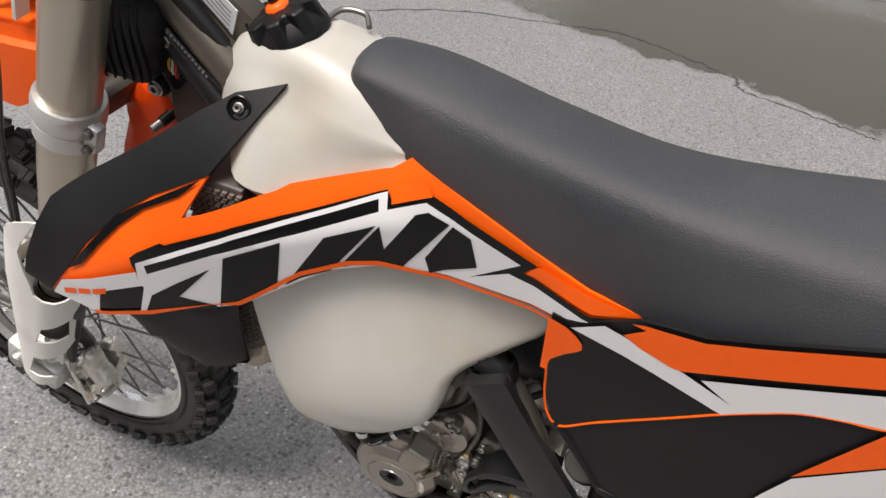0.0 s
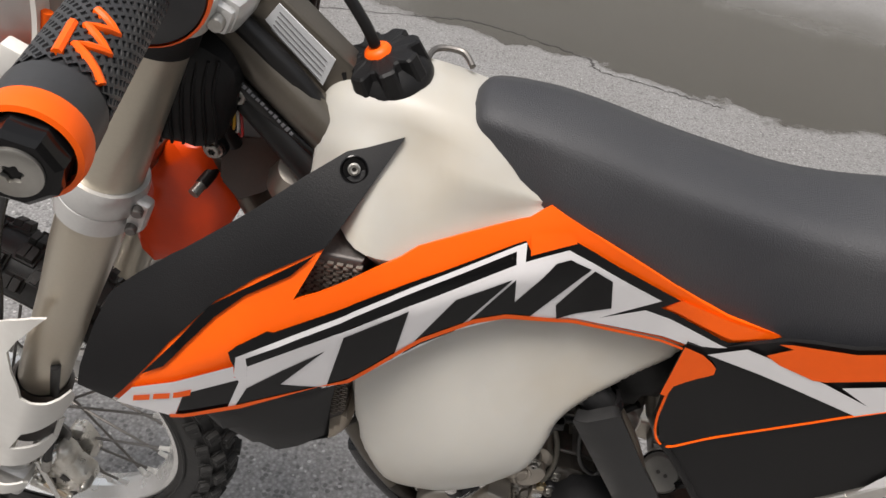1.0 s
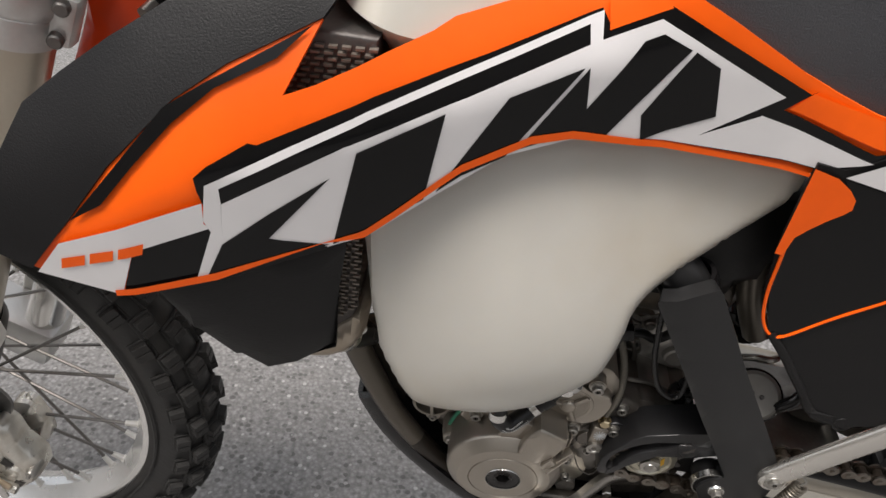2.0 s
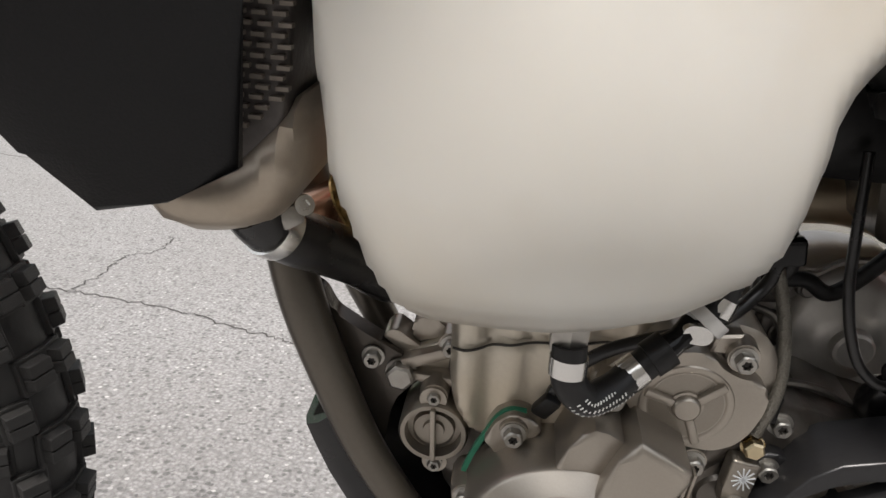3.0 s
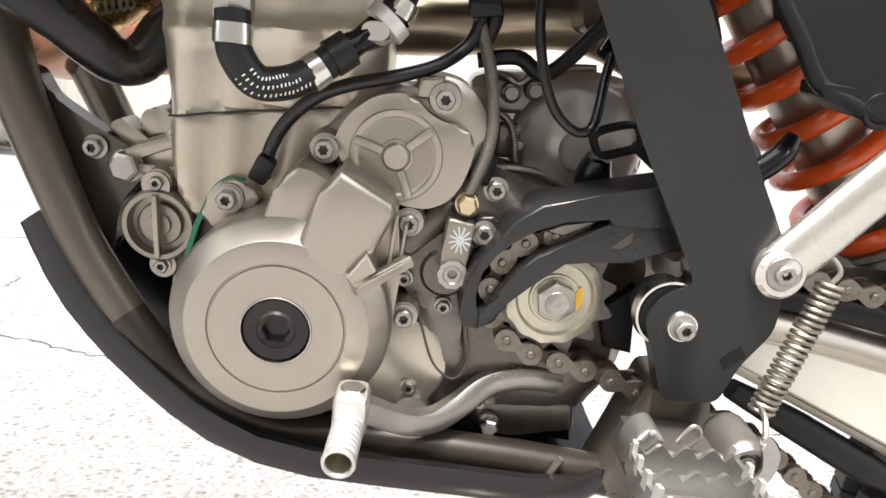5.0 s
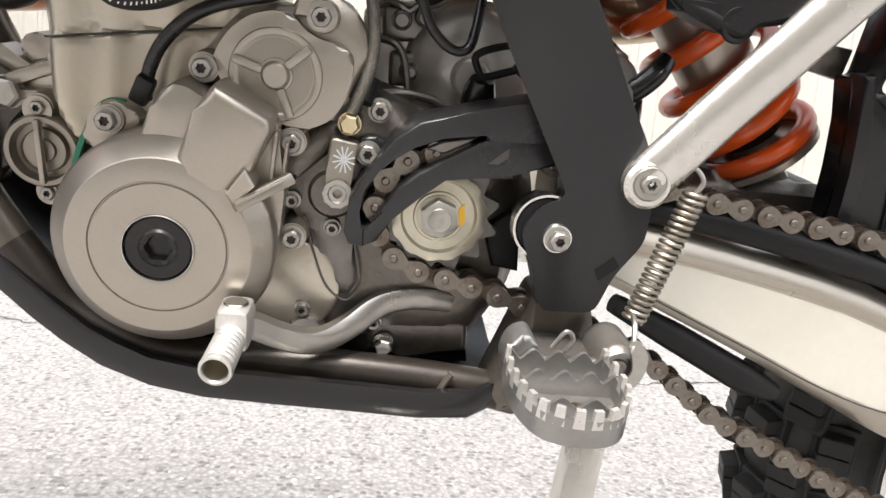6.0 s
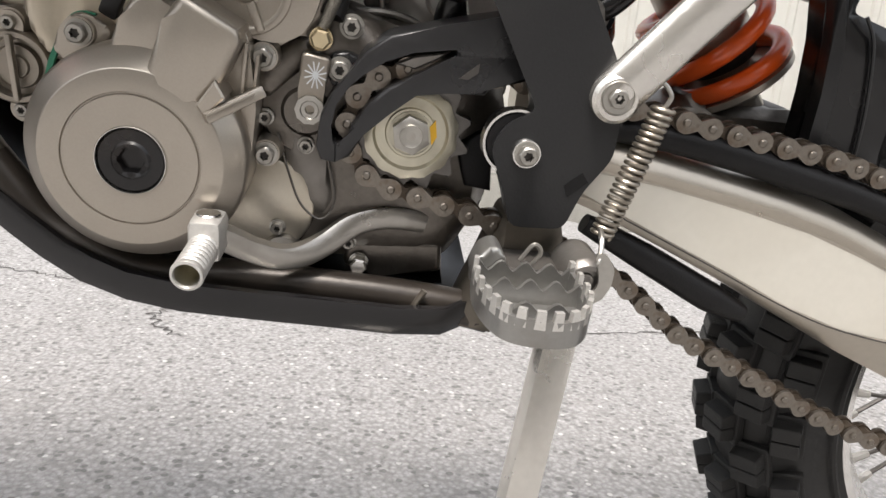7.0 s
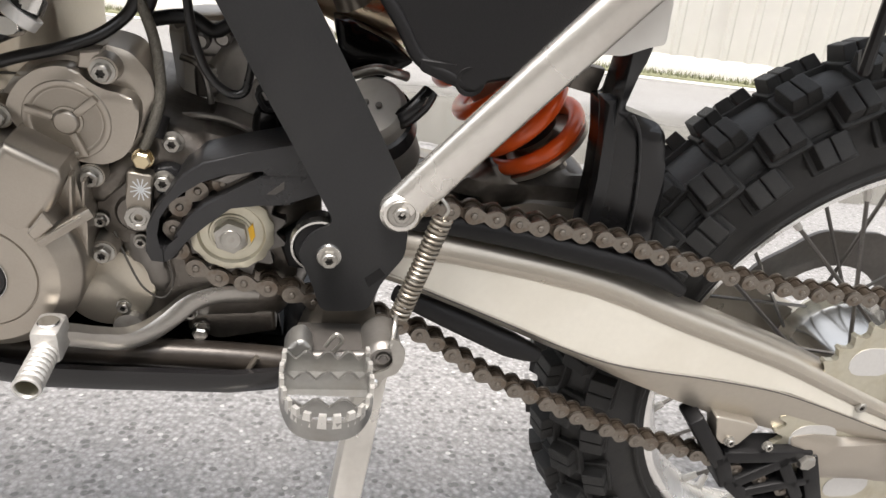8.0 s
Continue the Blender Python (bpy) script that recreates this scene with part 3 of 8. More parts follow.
def build_trailer(at):
    """The parked box trailer whose wrapped rear door shows beside the wall."""
    t = tagged(new("box_trailer"), "parked enclosed trailer with a dark printed rear door", "trailer")
    t.matrix_basis = at
    part("body", box(-3.2, 0.05, 0.02, 2.4, 0.42, 2.5, 0.03), trailer_white, t, "white trailer body")
    part("rear_door", box(-1.06, 0.0, -0.035, 0.02, 0.57, 2.4, 0.008), trailer_dark, t, "dark printed rear door")
    part("rear_door", box(-2.9, -1.24, -0.035, 0.02, 0.57, 2.4, 0.008), trailer_green, t, "green printed door leaf")
    part("bottom_rail", box(-3.2, 0.05, -0.045, 0.02, 0.52, 0.57, 0.006), trailer_white, t)
    part("side_rail", box(-0.01, 0.03, -0.05, 0.02, 0.44, 2.46, 0.006), trailer_white, t)
    part("side_rail", box(-1.23, -1.06, -0.05, 0.02, 0.46, 2.46, 0.008), trailer_white, t)
    part("sill", box(-3.1, 0.03, -0.02, 0.05, 0.42, 0.52, 0.01), black_plastic, t, "black sill under the door")
    for z in (1.32, 1.10):
        part("hinge", box(-1.17, -1.11, -0.075, -0.045, z - 0.08, z + 0.08, 0.006), steel_dark, t)
    part("latch", box(-1.12, -1.06, -0.07, -0.045, 0.83, 0.93, 0.006), zinc, t)
    part("red_marker", box(-0.005, 0.025, -0.06, -0.045, 0.64, 0.70), red_mark, t)
    part("red_marker", box(-1.20, -1.15, -0.06, -0.045, 0.66, 0.74), red_mark, t)
    part("latch", bar((-1.06, -0.06, 1.34), (-0.92, -0.06, 1.33), 0.03, 0.02, 0.004), steel_dark, t)
    part("latch", box(-0.06, 0.02, -0.08, -0.05, 1.08, 1.16, 0.006), zinc, t)
    part("latch", bar((-0.20, -0.06, 1.20), (-0.05, -0.06, 1.12), 0.025, 0.02, 0.004), black_plastic, t)
    # printed picture of a lifted truck, as plain shapes
    y = -0.039
    flat_card("truck_print", [(-0.692, 1.41), (-0.202, 1.36), (-0.184, 1.25), (-0.735, 1.325)], y - 0.0, print_dim, t, "dim printed grille")
    flat_card("truck_print", [(-0.662, 1.675), (-0.294, 1.65), (-0.202, 1.36), (-0.711, 1.425)], y - 0.0, print_glass, t, "dark printed windscreen")
    flat_card("pillar_print", [(-0.674, 1.64), (-0.656, 1.64), (-0.686, 1.43), (-0.705, 1.43)], y - 0.002, print_silver, t)
    flat_card("hood_print", [(-0.723, 1.44), (-0.649, 1.45), (-0.294, 1.39), (-0.27, 1.35), (-0.306, 1.37), (-0.649, 1.425), (-0.711, 1.415)], y - 0.004, print_silver, t, "silver printed hood edge")
    flat_card("bumper_print", [(-0.778, 1.34), (-0.153, 1.215), (-0.153, 1.195), (-0.772, 1.315)], y - 0.004, print_silver, t, "silver printed bumper")
    flat_card("grille_print", [(-0.551, 1.37), (-0.343, 1.345), (-0.355, 1.29), (-0.527, 1.31)], y - 0.003, trailer_dark, t)
    part("lamp_print", lathe([(0, 0.001), (0.034, 0.001), (0.034, 0)], (-0.698, y - 0.005, 1.37), (0, -1, 0), 18), print_white, t, "printed round headlamp")
    part("lamp_print", lathe([(0, 0.001), (0.026, 0.001), (0.026, 0)], (-0.613, y - 0.005, 1.34), (0, -1, 0), 18), print_white, t, "printed round headlamp")
    part("lamp_print", lathe([(0, 0.001), (0.024, 0.001), (0.024, 0)], (-0.276, y - 0.005, 1.27), (0, -1, 0), 18), print_white, t, "printed round headlamp")
    part("lamp_print", lathe([(0, 0.001), (0.022, 0.001), (0.022, 0)], (-0.214, y - 0.005, 1.25), (0, -1, 0), 18), print_white, t, "printed round headlamp")
    flat_card("bar_print", [(-0.698, 1.275), (-0.674, 1.275), (-0.588, 1.17), (-0.325, 1.12), (-0.245, 1.2), (-0.221, 1.195), (-0.306, 1.1), (-0.6, 1.15)], y - 0.003, print_silver, t)
    flat_card("chassis_print", [(-0.576, 1.09), (-0.331, 1.08), (-0.343, 0.95), (-0.576, 0.96)], y - 0.0, print_dim, t)
    flat_card("wheel_print", [(-0.809, 1.15), (-0.711, 1.15), (-0.723, 0.95), (-0.833, 0.95)], y - 0.0, print_dim, t)
    flat_card("wheel_print", [(-0.221, 1.06), (-0.147, 1.06), (-0.147, 0.75), (-0.221, 0.75)], y - 0.0, print_dim, t)
    flat_card("axle_print", [(-0.711, 0.975), (-0.576, 1.0), (-0.576, 0.985), (-0.698, 0.955)], y - 0.003, print_silver, t)
    flat_card("axle_print", [(-0.331, 1.01), (-0.233, 0.93), (-0.245, 0.915), (-0.343, 0.985)], y - 0.003, print_silver, t)
    flat_card("axle_print", [(-0.797, 1.125), (-0.748, 1.13), (-0.748, 1.07), (-0.79, 1.065)], y - 0.003, print_silver, t)
    flat_card("axle_print", [(-0.208, 1.03), (-0.159, 1.03), (-0.165, 0.965), (-0.202, 0.965)], y - 0.003, print_silver, t)
    flat_card("plate_frame", [(-0.858, 0.965), (-0.649, 0.965), (-0.649, 0.8), (-0.87, 0.8)], y - 0.002, black_plastic, t, "dark frame of the plate print")
    flat_card("plate_print", [(-0.827, 0.945), (-0.668, 0.945), (-0.674, 0.82), (-0.833, 0.83)], y - 0.004, print_silver, t, "pale printed plate")
    flat_card("writing_bar", [(-0.809, 0.92), (-0.686, 0.92), (-0.686, 0.91), (-0.809, 0.91)], y - 0.006, print_dim, t)
    flat_card("writing_bar", [(-0.809, 0.89), (-0.686, 0.89), (-0.686, 0.88), (-0.809, 0.88)], y - 0.006, print_dim, t)
    flat_card("writing_bar", [(-0.809, 0.86), (-0.686, 0.86), (-0.686, 0.85), (-0.809, 0.85)], y - 0.006, print_dim, t)
    flat_card("green_print", [(-0.784, 0.735), (-0.417, 0.69), (-0.012, 0.68), (-0.012, 0.62), (-0.417, 0.66)], y - 0.0, trailer_green, t, "green printed streak")
    flat_card("logo_bar", [(-0.411, 0.77), (-0.343, 0.77), (-0.331, 0.705), (-0.417, 0.705)], y - 0.004, print_silver, t, "silver logo shape")
    flat_card("logo_bar", [(-0.337, 0.77), (-0.288, 0.77), (-0.276, 0.705), (-0.343, 0.705)], y - 0.004, print_silver, t, "silver logo shape")
    flat_card("logo_bar", [(-0.282, 0.77), (-0.233, 0.77), (-0.221, 0.705), (-0.288, 0.705)], y - 0.004, print_silver, t, "silver logo shape")
    flat_card("logo_bar", [(-0.202, 0.77), (-0.147, 0.77), (-0.135, 0.705), (-0.208, 0.705)], y - 0.004, print_silver, t, "silver logo shape")
    flat_card("logo_bar", [(-0.417, 0.675), (-0.135, 0.68), (-0.159, 0.64), (-0.392, 0.64)], y - 0.004, print_silver, t)
    return t


build_trailer(Matrix.Translation((-5.20, 8.78, 0)) @ Matrix.Rotation(radians(27), 4, "Z"))

# ---- the motorcycle, leaning on its side stand: x to its tail, y to its right, z up along its own mid-plane ----
LEAN = 10.18
moto = tagged(new("motorcycle"), "orange, white and black enduro motorcycle leaning on its side stand", "motorcycle")
moto.matrix_basis = pose(0, 0, 0, LEAN, 0, 0)
SX = (-0.47, -0.452, -0.398, -0.347, -0.27, -0.221, -0.14, -0.082, 0.002, 0.05, 0.098, 0.179, 0.3)
SY = (-0.213, -0.211, -0.204, -0.186, -0.161, -0.136, -0.1, -0.084, -0.08, -0.088, -0.086, -0.103, -0.118)
SZX = (-0.452, -0.347, -0.221, -0.14, -0.082, 0.002, 0.05, 0.098, 0.179)
SZ = (0.785, 0.83, 0.859, 0.879, 0.888, 0.868, 0.83, 0.815, 0.782)


def skin(x, z):
    """How far out the left bodywork stands."""
    dz = max(0, z - lerp_tab(x, SZX, SZ))
    k = lerp_tab(x, (-0.14, -0.06), (1, 0.3))
    return lerp_tab(x, SX, SY) + k * (0.35 * dz + 3.5 * dz * dz)


# bolts share three meshes
def bolt_mesh(name, r, flange, h, material):
    bm = lathe([(0, h - 0.0028), (r * 0.44, h - 0.0028), (r * 0.48, h - 0.0003), (r * 0.86, h), (r, h - 0.0008), (r, 0.0016), (flange, 0.0013), (flange, 0), (0, 0)], (0, 0, 0), (0, -1, 0), 24, lobes={1: (6, 0.16), 2: (6, 0.16), 4: (6, 0.055), 5: (6, 0.055)})
    bmesh.ops.recalc_face_normals(bm, faces=bm.faces[:])
    for f in bm.faces:
        f.smooth = True
        c = f.calc_center_median()
        # socket faces are coloured dark, for grime and missing depth shade
        if math.hypot(c.x, c.z) < r * 0.46 and c.y < 0:
            f.material_index = 1
    me = bpy.data.meshes.new(name)
    bm.to_mesh(me)
    bm.free()
    me.materials.append(material)
    me.materials.append(shade_grease)
    me.set_sharp_from_angle(angle=radians(30))
    return me


BOLT = bolt_mesh("bolt", 0.0050, 0.0068, 0.007, zinc)
BOLT_S = bolt_mesh("small_bolt", 0.0038, 0.0049, 0.005, zinc)
BOLT_L = bolt_mesh("large_bolt", 0.0068, 0.0086, 0.005, zinc)


def bolt(x, y, z, parent, mesh=None, turn=0, tilt=0):
    return again("bolt", mesh or BOLT, parent, Matrix.Translation((x / 1000, y, z / 1000)) @ pose(0, 0, 0, tilt, turn, 0))


def hexa(x, y, z, r, h, parent, mtl, turn=10):
    """A hexagon head with a washer face."""
    bm = lathe([(0, h), (r * 0.8, h), (r, h - 0.0012), (r, 0.001)], (0, 0, 0), (0, -1, 0), 6)
    lathe([(r * 1.12, 0.0014), (r * 1.12, 0), (0, 0)], (0, 0, 0), (0, -1, 0), 24, bm)
    return part("hex_bolt", bm, mtl, parent, matrix=Matrix.Translation((x / 1000, y, z / 1000)) @ pose(0, 0, 0, 0, turn, 0))


# -- left radiator shroud with its printed shapes --
OUT = [(-247, 970), (-287, 961), (-315, 946), (-368, 914), (-409, 890), (-437, 871), (-457, 856), (-467, 836), (-478, 802), (-481, 785), (-455, 768), (-411, 750), (-353, 756), (-307, 767), (-265, 779), (-249, 789), (-209, 817), (-168, 831), (-142, 831), (-95, 823), (-29, 816), (21, 810), (39, 815), (99, 844), (72, 851), (44, 859), (20, 868), (-5, 879), (-55, 906), (-101, 928), (-122, 937), (-137, 926), (-187, 915), (-221, 907), (-232, 901), (-254, 893), (-294, 877), (-311, 872), (-292, 908)]
shroud = part("radiator_shroud", sheet(OUT, skin, 0, 0.004, 0.008), orange, moto, "orange left radiator shroud")
part("shroud_horn", sheet([(-245, 972), (-287, 963), (-315, 948), (-368, 916), (-409, 892), (-437, 873), (-458, 857), (-468, 836), (-479, 802), (-482, 785), (-457, 769), (-428, 805), (-404, 836), (-370, 869), (-341, 887), (-292, 908)], skin, 0.002, 0.005, 0.016), black_plastic, shroud, "matt black front of the shroud")


def print_on(name, pts, lift, mtl, label=""):
    return part(name, sheet(pts, skin, lift, 0.0, 0.008), mtl, shroud, label)


print_on("black_band", [(-357, 832), (-350, 838), (-328, 850), (-323, 849), (-262, 872), (-200, 890), (-137, 911), (-132, 904), (-103, 917), (2, 867), (6, 870), (-11, 855), (54, 833), (91, 841), (88, 837), (55, 825), (25, 816), (-40, 822), (-96, 828), (-142, 830), (-184, 824), (-225, 801), (-262, 780), (-287, 772), (-350, 754), (-407, 751), (-395, 785), (-352, 797), (-354, 816)], 0.0030, gloss_black, "gloss black printed band")
print_on("white_band", [(-453, 768), (-435, 791), (-393, 805), (-354, 816), (-355, 801), (-352, 797), (-395, 785), (-408, 750)], 0.0036, white_film)
print_on("white_band", [(-351, 828), (-308, 847), (-265, 865), (-223, 879), (-180, 894), (-136, 910), (-134, 893), (-141, 891), (-143, 903), (-184, 888), (-224, 874), (-263, 861), (-303, 844), (-344, 825), (-344, 815), (-347, 784), (-359, 757), (-366, 754), (-352, 794), (-355, 803)], 0.0036, white_film)
print_on("white_band", [(-344, 814), (-276, 847), (-209, 868), (-142, 892), (-101, 907), (-13, 864), (-59, 832), (-23, 850), (55, 827), (24, 817), (-40, 823), (-96, 828), (-142, 830), (-184, 824), (-225, 801), (-262, 780), (-287, 774), (-321, 785), (-347, 784)], 0.0036, white_film, "white printed field")
for q in ([(-347, 784), (-318, 805), (-284, 827), (-321, 785), (-286, 776), (-307, 770), (-353, 759), (-358, 760)], [(-269, 843), (-221, 860), (-231, 800), (-249, 792), (-284, 776)], [(-185, 866), (-142, 880), (-183, 824), (-209, 814), (-224, 804)], [(-139, 880), (-136, 852), (-109, 895), (-98, 899), (-79, 890), (-120, 832), (-146, 834), (-176, 828)], [(-76, 889), (-59, 880), (-52, 847), (-96, 827), (-100, 846)]):
    print_on("black_shape", q, 0.0042, gloss_black)
print_on("stripe", [(-427, 805), (-408, 816), (-390, 837), (-369, 859), (-347, 876), (-315, 890), (-297, 905), (-322, 893), (-351, 879), (-374, 866), (-388, 850)], 0.0030, gloss_black, "black tapering stripe")
print_on("orange_lip", [(-290, 778), (-265, 779), (-249, 789), (-209, 817), (-168, 831), (-142, 831), (-95, 823), (-29, 816), (21, 810), (21, 813), (-29, 820), (-95, 828), (-142, 837), (-168, 837), (-209, 823), (-249, 795), (-265, 785), (-353, 762), (-411, 755), (-411, 750), (-353, 756)], 0.0048, orange)
print_on("orange_flash", [(-8, 856), (3, 868), (94, 846), (56, 837)], 0.0036, orange)
print_on("orange_flash", [(-134, 917), (-131, 900), (-96, 913), (-101, 922)], 0.0036, orange)
for k in range(3):
    a = -436 + 17 * k
    print_on("small_logo_bar", [(a, 780 + 4 * k), (a + 14, 783 + 4 * k), (a + 12, 775 + 4 * k), (a - 2, 772 + 4 * k)], 0.0044, orange)
shaft = Matrix.Translation((-0.279, skin(-0.279, 0.955) - 0.004, 0.955)) @ pose(0, 0, 0, -34, 0, 14)
part("bolt_cup", lathe([(0, -0.0005), (0.0086, -0.0005), (0.0102, 0.0016), (0.0110, 0.0012), (0.0110, -0.001)], (0, 0, 0), (0, -1, 0), 28), gloss_black, shroud, matrix=shaft)
again("bolt", BOLT_S, shroud, shaft)
# right shroud, mirrored, plain
part("radiator_shroud", sheet([(-247, 910), (-315, 895), (-437, 850), (-478, 795), (-411, 752), (-265, 780), (-142, 810), (39, 805), (97, 825), (-120, 870)], lambda x, z: -skin(x, z), 0, 0.004, 0.03), orange, moto, "orange right radiator shroud")

# -- lower fin of the shroud and the radiator behind --
part("radiator_guard", pillow([(-404, 758), (-384, 698), (-368, 668), (-342, 636), (-318, 639), (-291, 654), (-286, 720), (-276, 782), (-307, 772), (-353, 762)], lambda x, z: skin(x, 0.79) + 0.004 + 0.10 * (0.78 - z), 0.006, -0.15, 0.02), black_plastic, moto, "matt black lower radiator guard")
rad = part("radiator", prism([(-345, 640), (-282, 636), (-262, 896), (-326, 900)], -0.045, -0.128, 0.004), radiator_dark, moto, "dark radiator core with upright fins")
fins = bmesh.new()
for k in range(8):
    # columns of folded louvres
    x = -0.338 + 0.0078 * k
    for j in range(64):
        f = j / 64
        xx, z = x + 0.018 * f + (0.0012 if j % 2 else -0.0012), 0.645 + 0.248 * f
        if z > 0.652 + 0.95 * max(0.0, xx + 0.303):
            box(xx - 0.0028, xx + 0.0022, -0.1310, -0.127, z, z + 0.0016, 0, fins)
fins = part("louvre_block", fins, fin_brown, rad, "dusty folded louvre fins", smooth=False)
fins["kind"] = "stuff"
part("radiator_tank", pillow(fillet([(-348, 668), (-342, 632), (-334, 620), (-320, 616), (-298, 618), (-284, 625), (-274, 641), (-270, 670), (-276, 678), (-303, 648), (-330, 652)], 4), lambda x, z: -0.142 + 0.10 * max(0.0, x + 0.31), 0.022, -0.05, 0.006), tank_cast, rad, "brownish cast lower radiator tank")
part("radiator_side", prism([(-284, 690), (-269, 690), (-258, 870), (-276, 870)], -0.045, -0.06, 0.002), steel_dark, rad)

def under_skin(x, z, own):
    """The tank's face, kept inside the shroud where the shroud covers it."""
    low = sum(lerp_tab(x + 0.008 * k, (-0.31, -0.265, -0.209, -0.168, -0.095, 0.021), (0.765, 0.779, 0.817, 0.831, 0.823, 0.810)) for k in (-2, -1, 0, 1, 2)) / 5
    w = max(0.0, min(1.0, (z - low + 0.19) / 0.19))
    w = w * w * (3 - 2 * w)
    return own + w * (max(own, skin(x, z) + 0.009) - own)


def lobe_face(x, z):
    own = sum(lerp_tab(x + 0.011 * k, (-0.30, -0.26, -0.2, -0.13, -0.06, 0.03, 0.08), (-0.150, -0.158, -0.1715, -0.158, -0.118, -0.088, -0.071)) for k in range(-4, 5)) / 9 + 0.02 * (0.5 * ((0.70 - z) + math.sqrt((0.70 - z) ** 2 + 0.004)))
    return under_skin(x, z, own)


# -- fuel tank: saddle top and hanging left lobe --
secs = []
EX, EZ = (-0.33, -0.294, -0.265, -0.245, -0.221, -0.187, -0.137, -0.12, -0.07, -0.02), (0.915, 0.909, 0.904, 0.897, 0.905, 0.915, 0.926, 0.934, 0.916, 0.893)
for x, w, zt in ((-0.322, 0.026, 0.960), (-0.317, 0.037, 0.983), (-0.30, 0.044, 0.996), (-0.27, 0.046, 1.0), (-0.235, 0.048, 0.998), (-0.20, 0.052, 0.990), (-0.16, 0.055, 0.975), (-0.12, 0.05, 0.956), (-0.07, 0.05, 0.93), (-0.02, 0.05, 0.90)):
    ze = lerp_tab(x, EX, EZ)
    if x > -0.24:
        ze -= 0.006
    ye = skin(max(x, -0.29), ze) + 0.0055
    if x < -0.28:
        ye = ye * 0.6 - 0.02 * (x + 0.33) / 0.05
    a, b = Vector((-0.010 - 0.92 * w, zt - 0.022)), Vector((ye, ze))
    side_pts = [Vector((-0.010, zt)), Vector((-0.010 - 0.4 * w, zt - 0.002)), Vector((-0.010 - 0.72 * w, zt - 0.008)), a]
    for f, bulge in ((0.2, 0.004), (0.4, 0.004), (0.6, 0.001), (0.8, 0.0)):
        side_pts.append(a.lerp(b, f) + Vector((-bulge, bulge * 0.5)))
    k = max(0.0, min(1.0, (-0.235 - x) / 0.02))
    side_pts += [b, Vector((ye + 0.006 + 0.014 * k, ze - 0.03 + 0.018 * k)), Vector((ye + 0.03 + 0.025 * k, ze - 0.055 + 0.035 * k))]
    ring = [(x, p.x + max(0.0, min(1.0, (-0.215 - x) / 0.02)) * max(0.0, skin(x, p.y) + 0.006 - p.x) if p.y < 0.973 else p.x, p.y) for p in side_pts]
    ring += [(x, 0.03, ze - 0.055), (x, 0.045, ze - 0.03), (x, w - 0.002, ze + 0.01), (x, w - 0.008, zt - 0.02), (x, 0.5 * w, zt - 0.004)]
    secs.append(ring)
tank = part("fuel_tank", loft(list(zip(*[catmull(col, 4) for col in zip(*secs)]))), tank_plastic, moto, "milky translucent plastic fuel tank")

LOBE = [(-272, 815), (-270, 760), (-266, 700), (-259, 652), (-246, 625), (-233, 606), (-217, 602), (-170, 602), (-126, 605), (-90, 619), (-80, 629), (-72, 655), (-66, 686), (-57, 699), (-30, 721), (-8, 739), (10, 756), (28, 780), (32, 806), (30, 822), (-60, 850), (-160, 856), (-272, 838)]
lobe = pillow(fillet(LOBE, 6), lobe_face, 0.014, -0.02, 0.0055, 0.016, lambda x: lerp_tab(x, (-0.09, 0.0), (1, 0.75)))
for v in lobe.verts:
    if v.co.y > -0.03:
        v.co.z += 0.05 * max(0.0, min(1.0, (0.70 - v.co.z) / 0.08))
part("tank_lobe", lobe, tank_plastic, tank, "bulging lower side of the tank")

# filler cap
capm = Matrix.Translation((-0.272, -0.008, 0.995)) @ pose(0, 0, 0, 6, -20, 0)
capr = part("filler_cap", lathe([(0, 0.013), (0.026, 0.012), (0.034, 0.004), (0.0375, -0.004), (0.038, -0.010), (0.035, -0.016), (0, -0.016)], (0, 0, 0), (0, 0, 1), 56), black_plastic, moto, "black star-shaped filler cap with orange breather", matrix=capm)


def cap_star(points=8):
    """Flat star of eight broad blunt points, its flanks sloping out to the skirt."""
    ring = []
    for k in range(points):
        for f, r in ((0.10, 0.0265), (0.26, 0.0335), (0.36, 0.0345), (0.64, 0.0345), (0.74, 0.0335), (0.90, 0.0265)):
            q = 2 * math.pi * (k + f) / points
            ring.append((r * math.cos(q), r * math.sin(q), r))
    bm = bmesh.new()
    rows = [[bm.verts.new((x * c, y * c, z - 0.10 * (r - 0.026))) for x, y, r in ring] for z, c in ((0.0195, 0.45), (0.0192, 0.93), (0.0175, 1.0), (0.0, 1.075), (-0.004, 1.07))]
    bm.faces.new(rows[0])
    for a, b in zip(rows, rows[1:]):
        for k in range(len(ring)):
            bm.faces.new((a[k], b[k], b[(k + 1) % len(ring)], a[(k + 1) % len(ring)]))
    bmesh.ops.recalc_face_normals(bm, faces=bm.faces[:])
    return bm


part("cap_star", cap_star(), black_plastic, capr, smooth=False)
part("cap_button", lathe([(0, 0.0245), (0.0075, 0.0243), (0.0105, 0.022), (0.0115, 0.019), (0, 0.019)], (0, 0, 0), (0, 0, 1), 24), orange, capr)
part("breather_hose", tube([(0.0, 0, 0.026), (-0.002, 0.0, 0.05), (-0.012, 0.004, 0.085), (-0.035, 0.012, 0.12), (-0.075, 0.02, 0.135), (-0.11, 0.03, 0.11)], 0.0048, 10), rubber, capr)
for dy in (0.012, 0.026):
    part("cable", tube([(-0.345, dy, 1.0), (-0.335, dy, 1.06), (-0.34, dy, 1.13), (-0.38, dy, 1.18)], 0.0045, 10), rubber, moto)
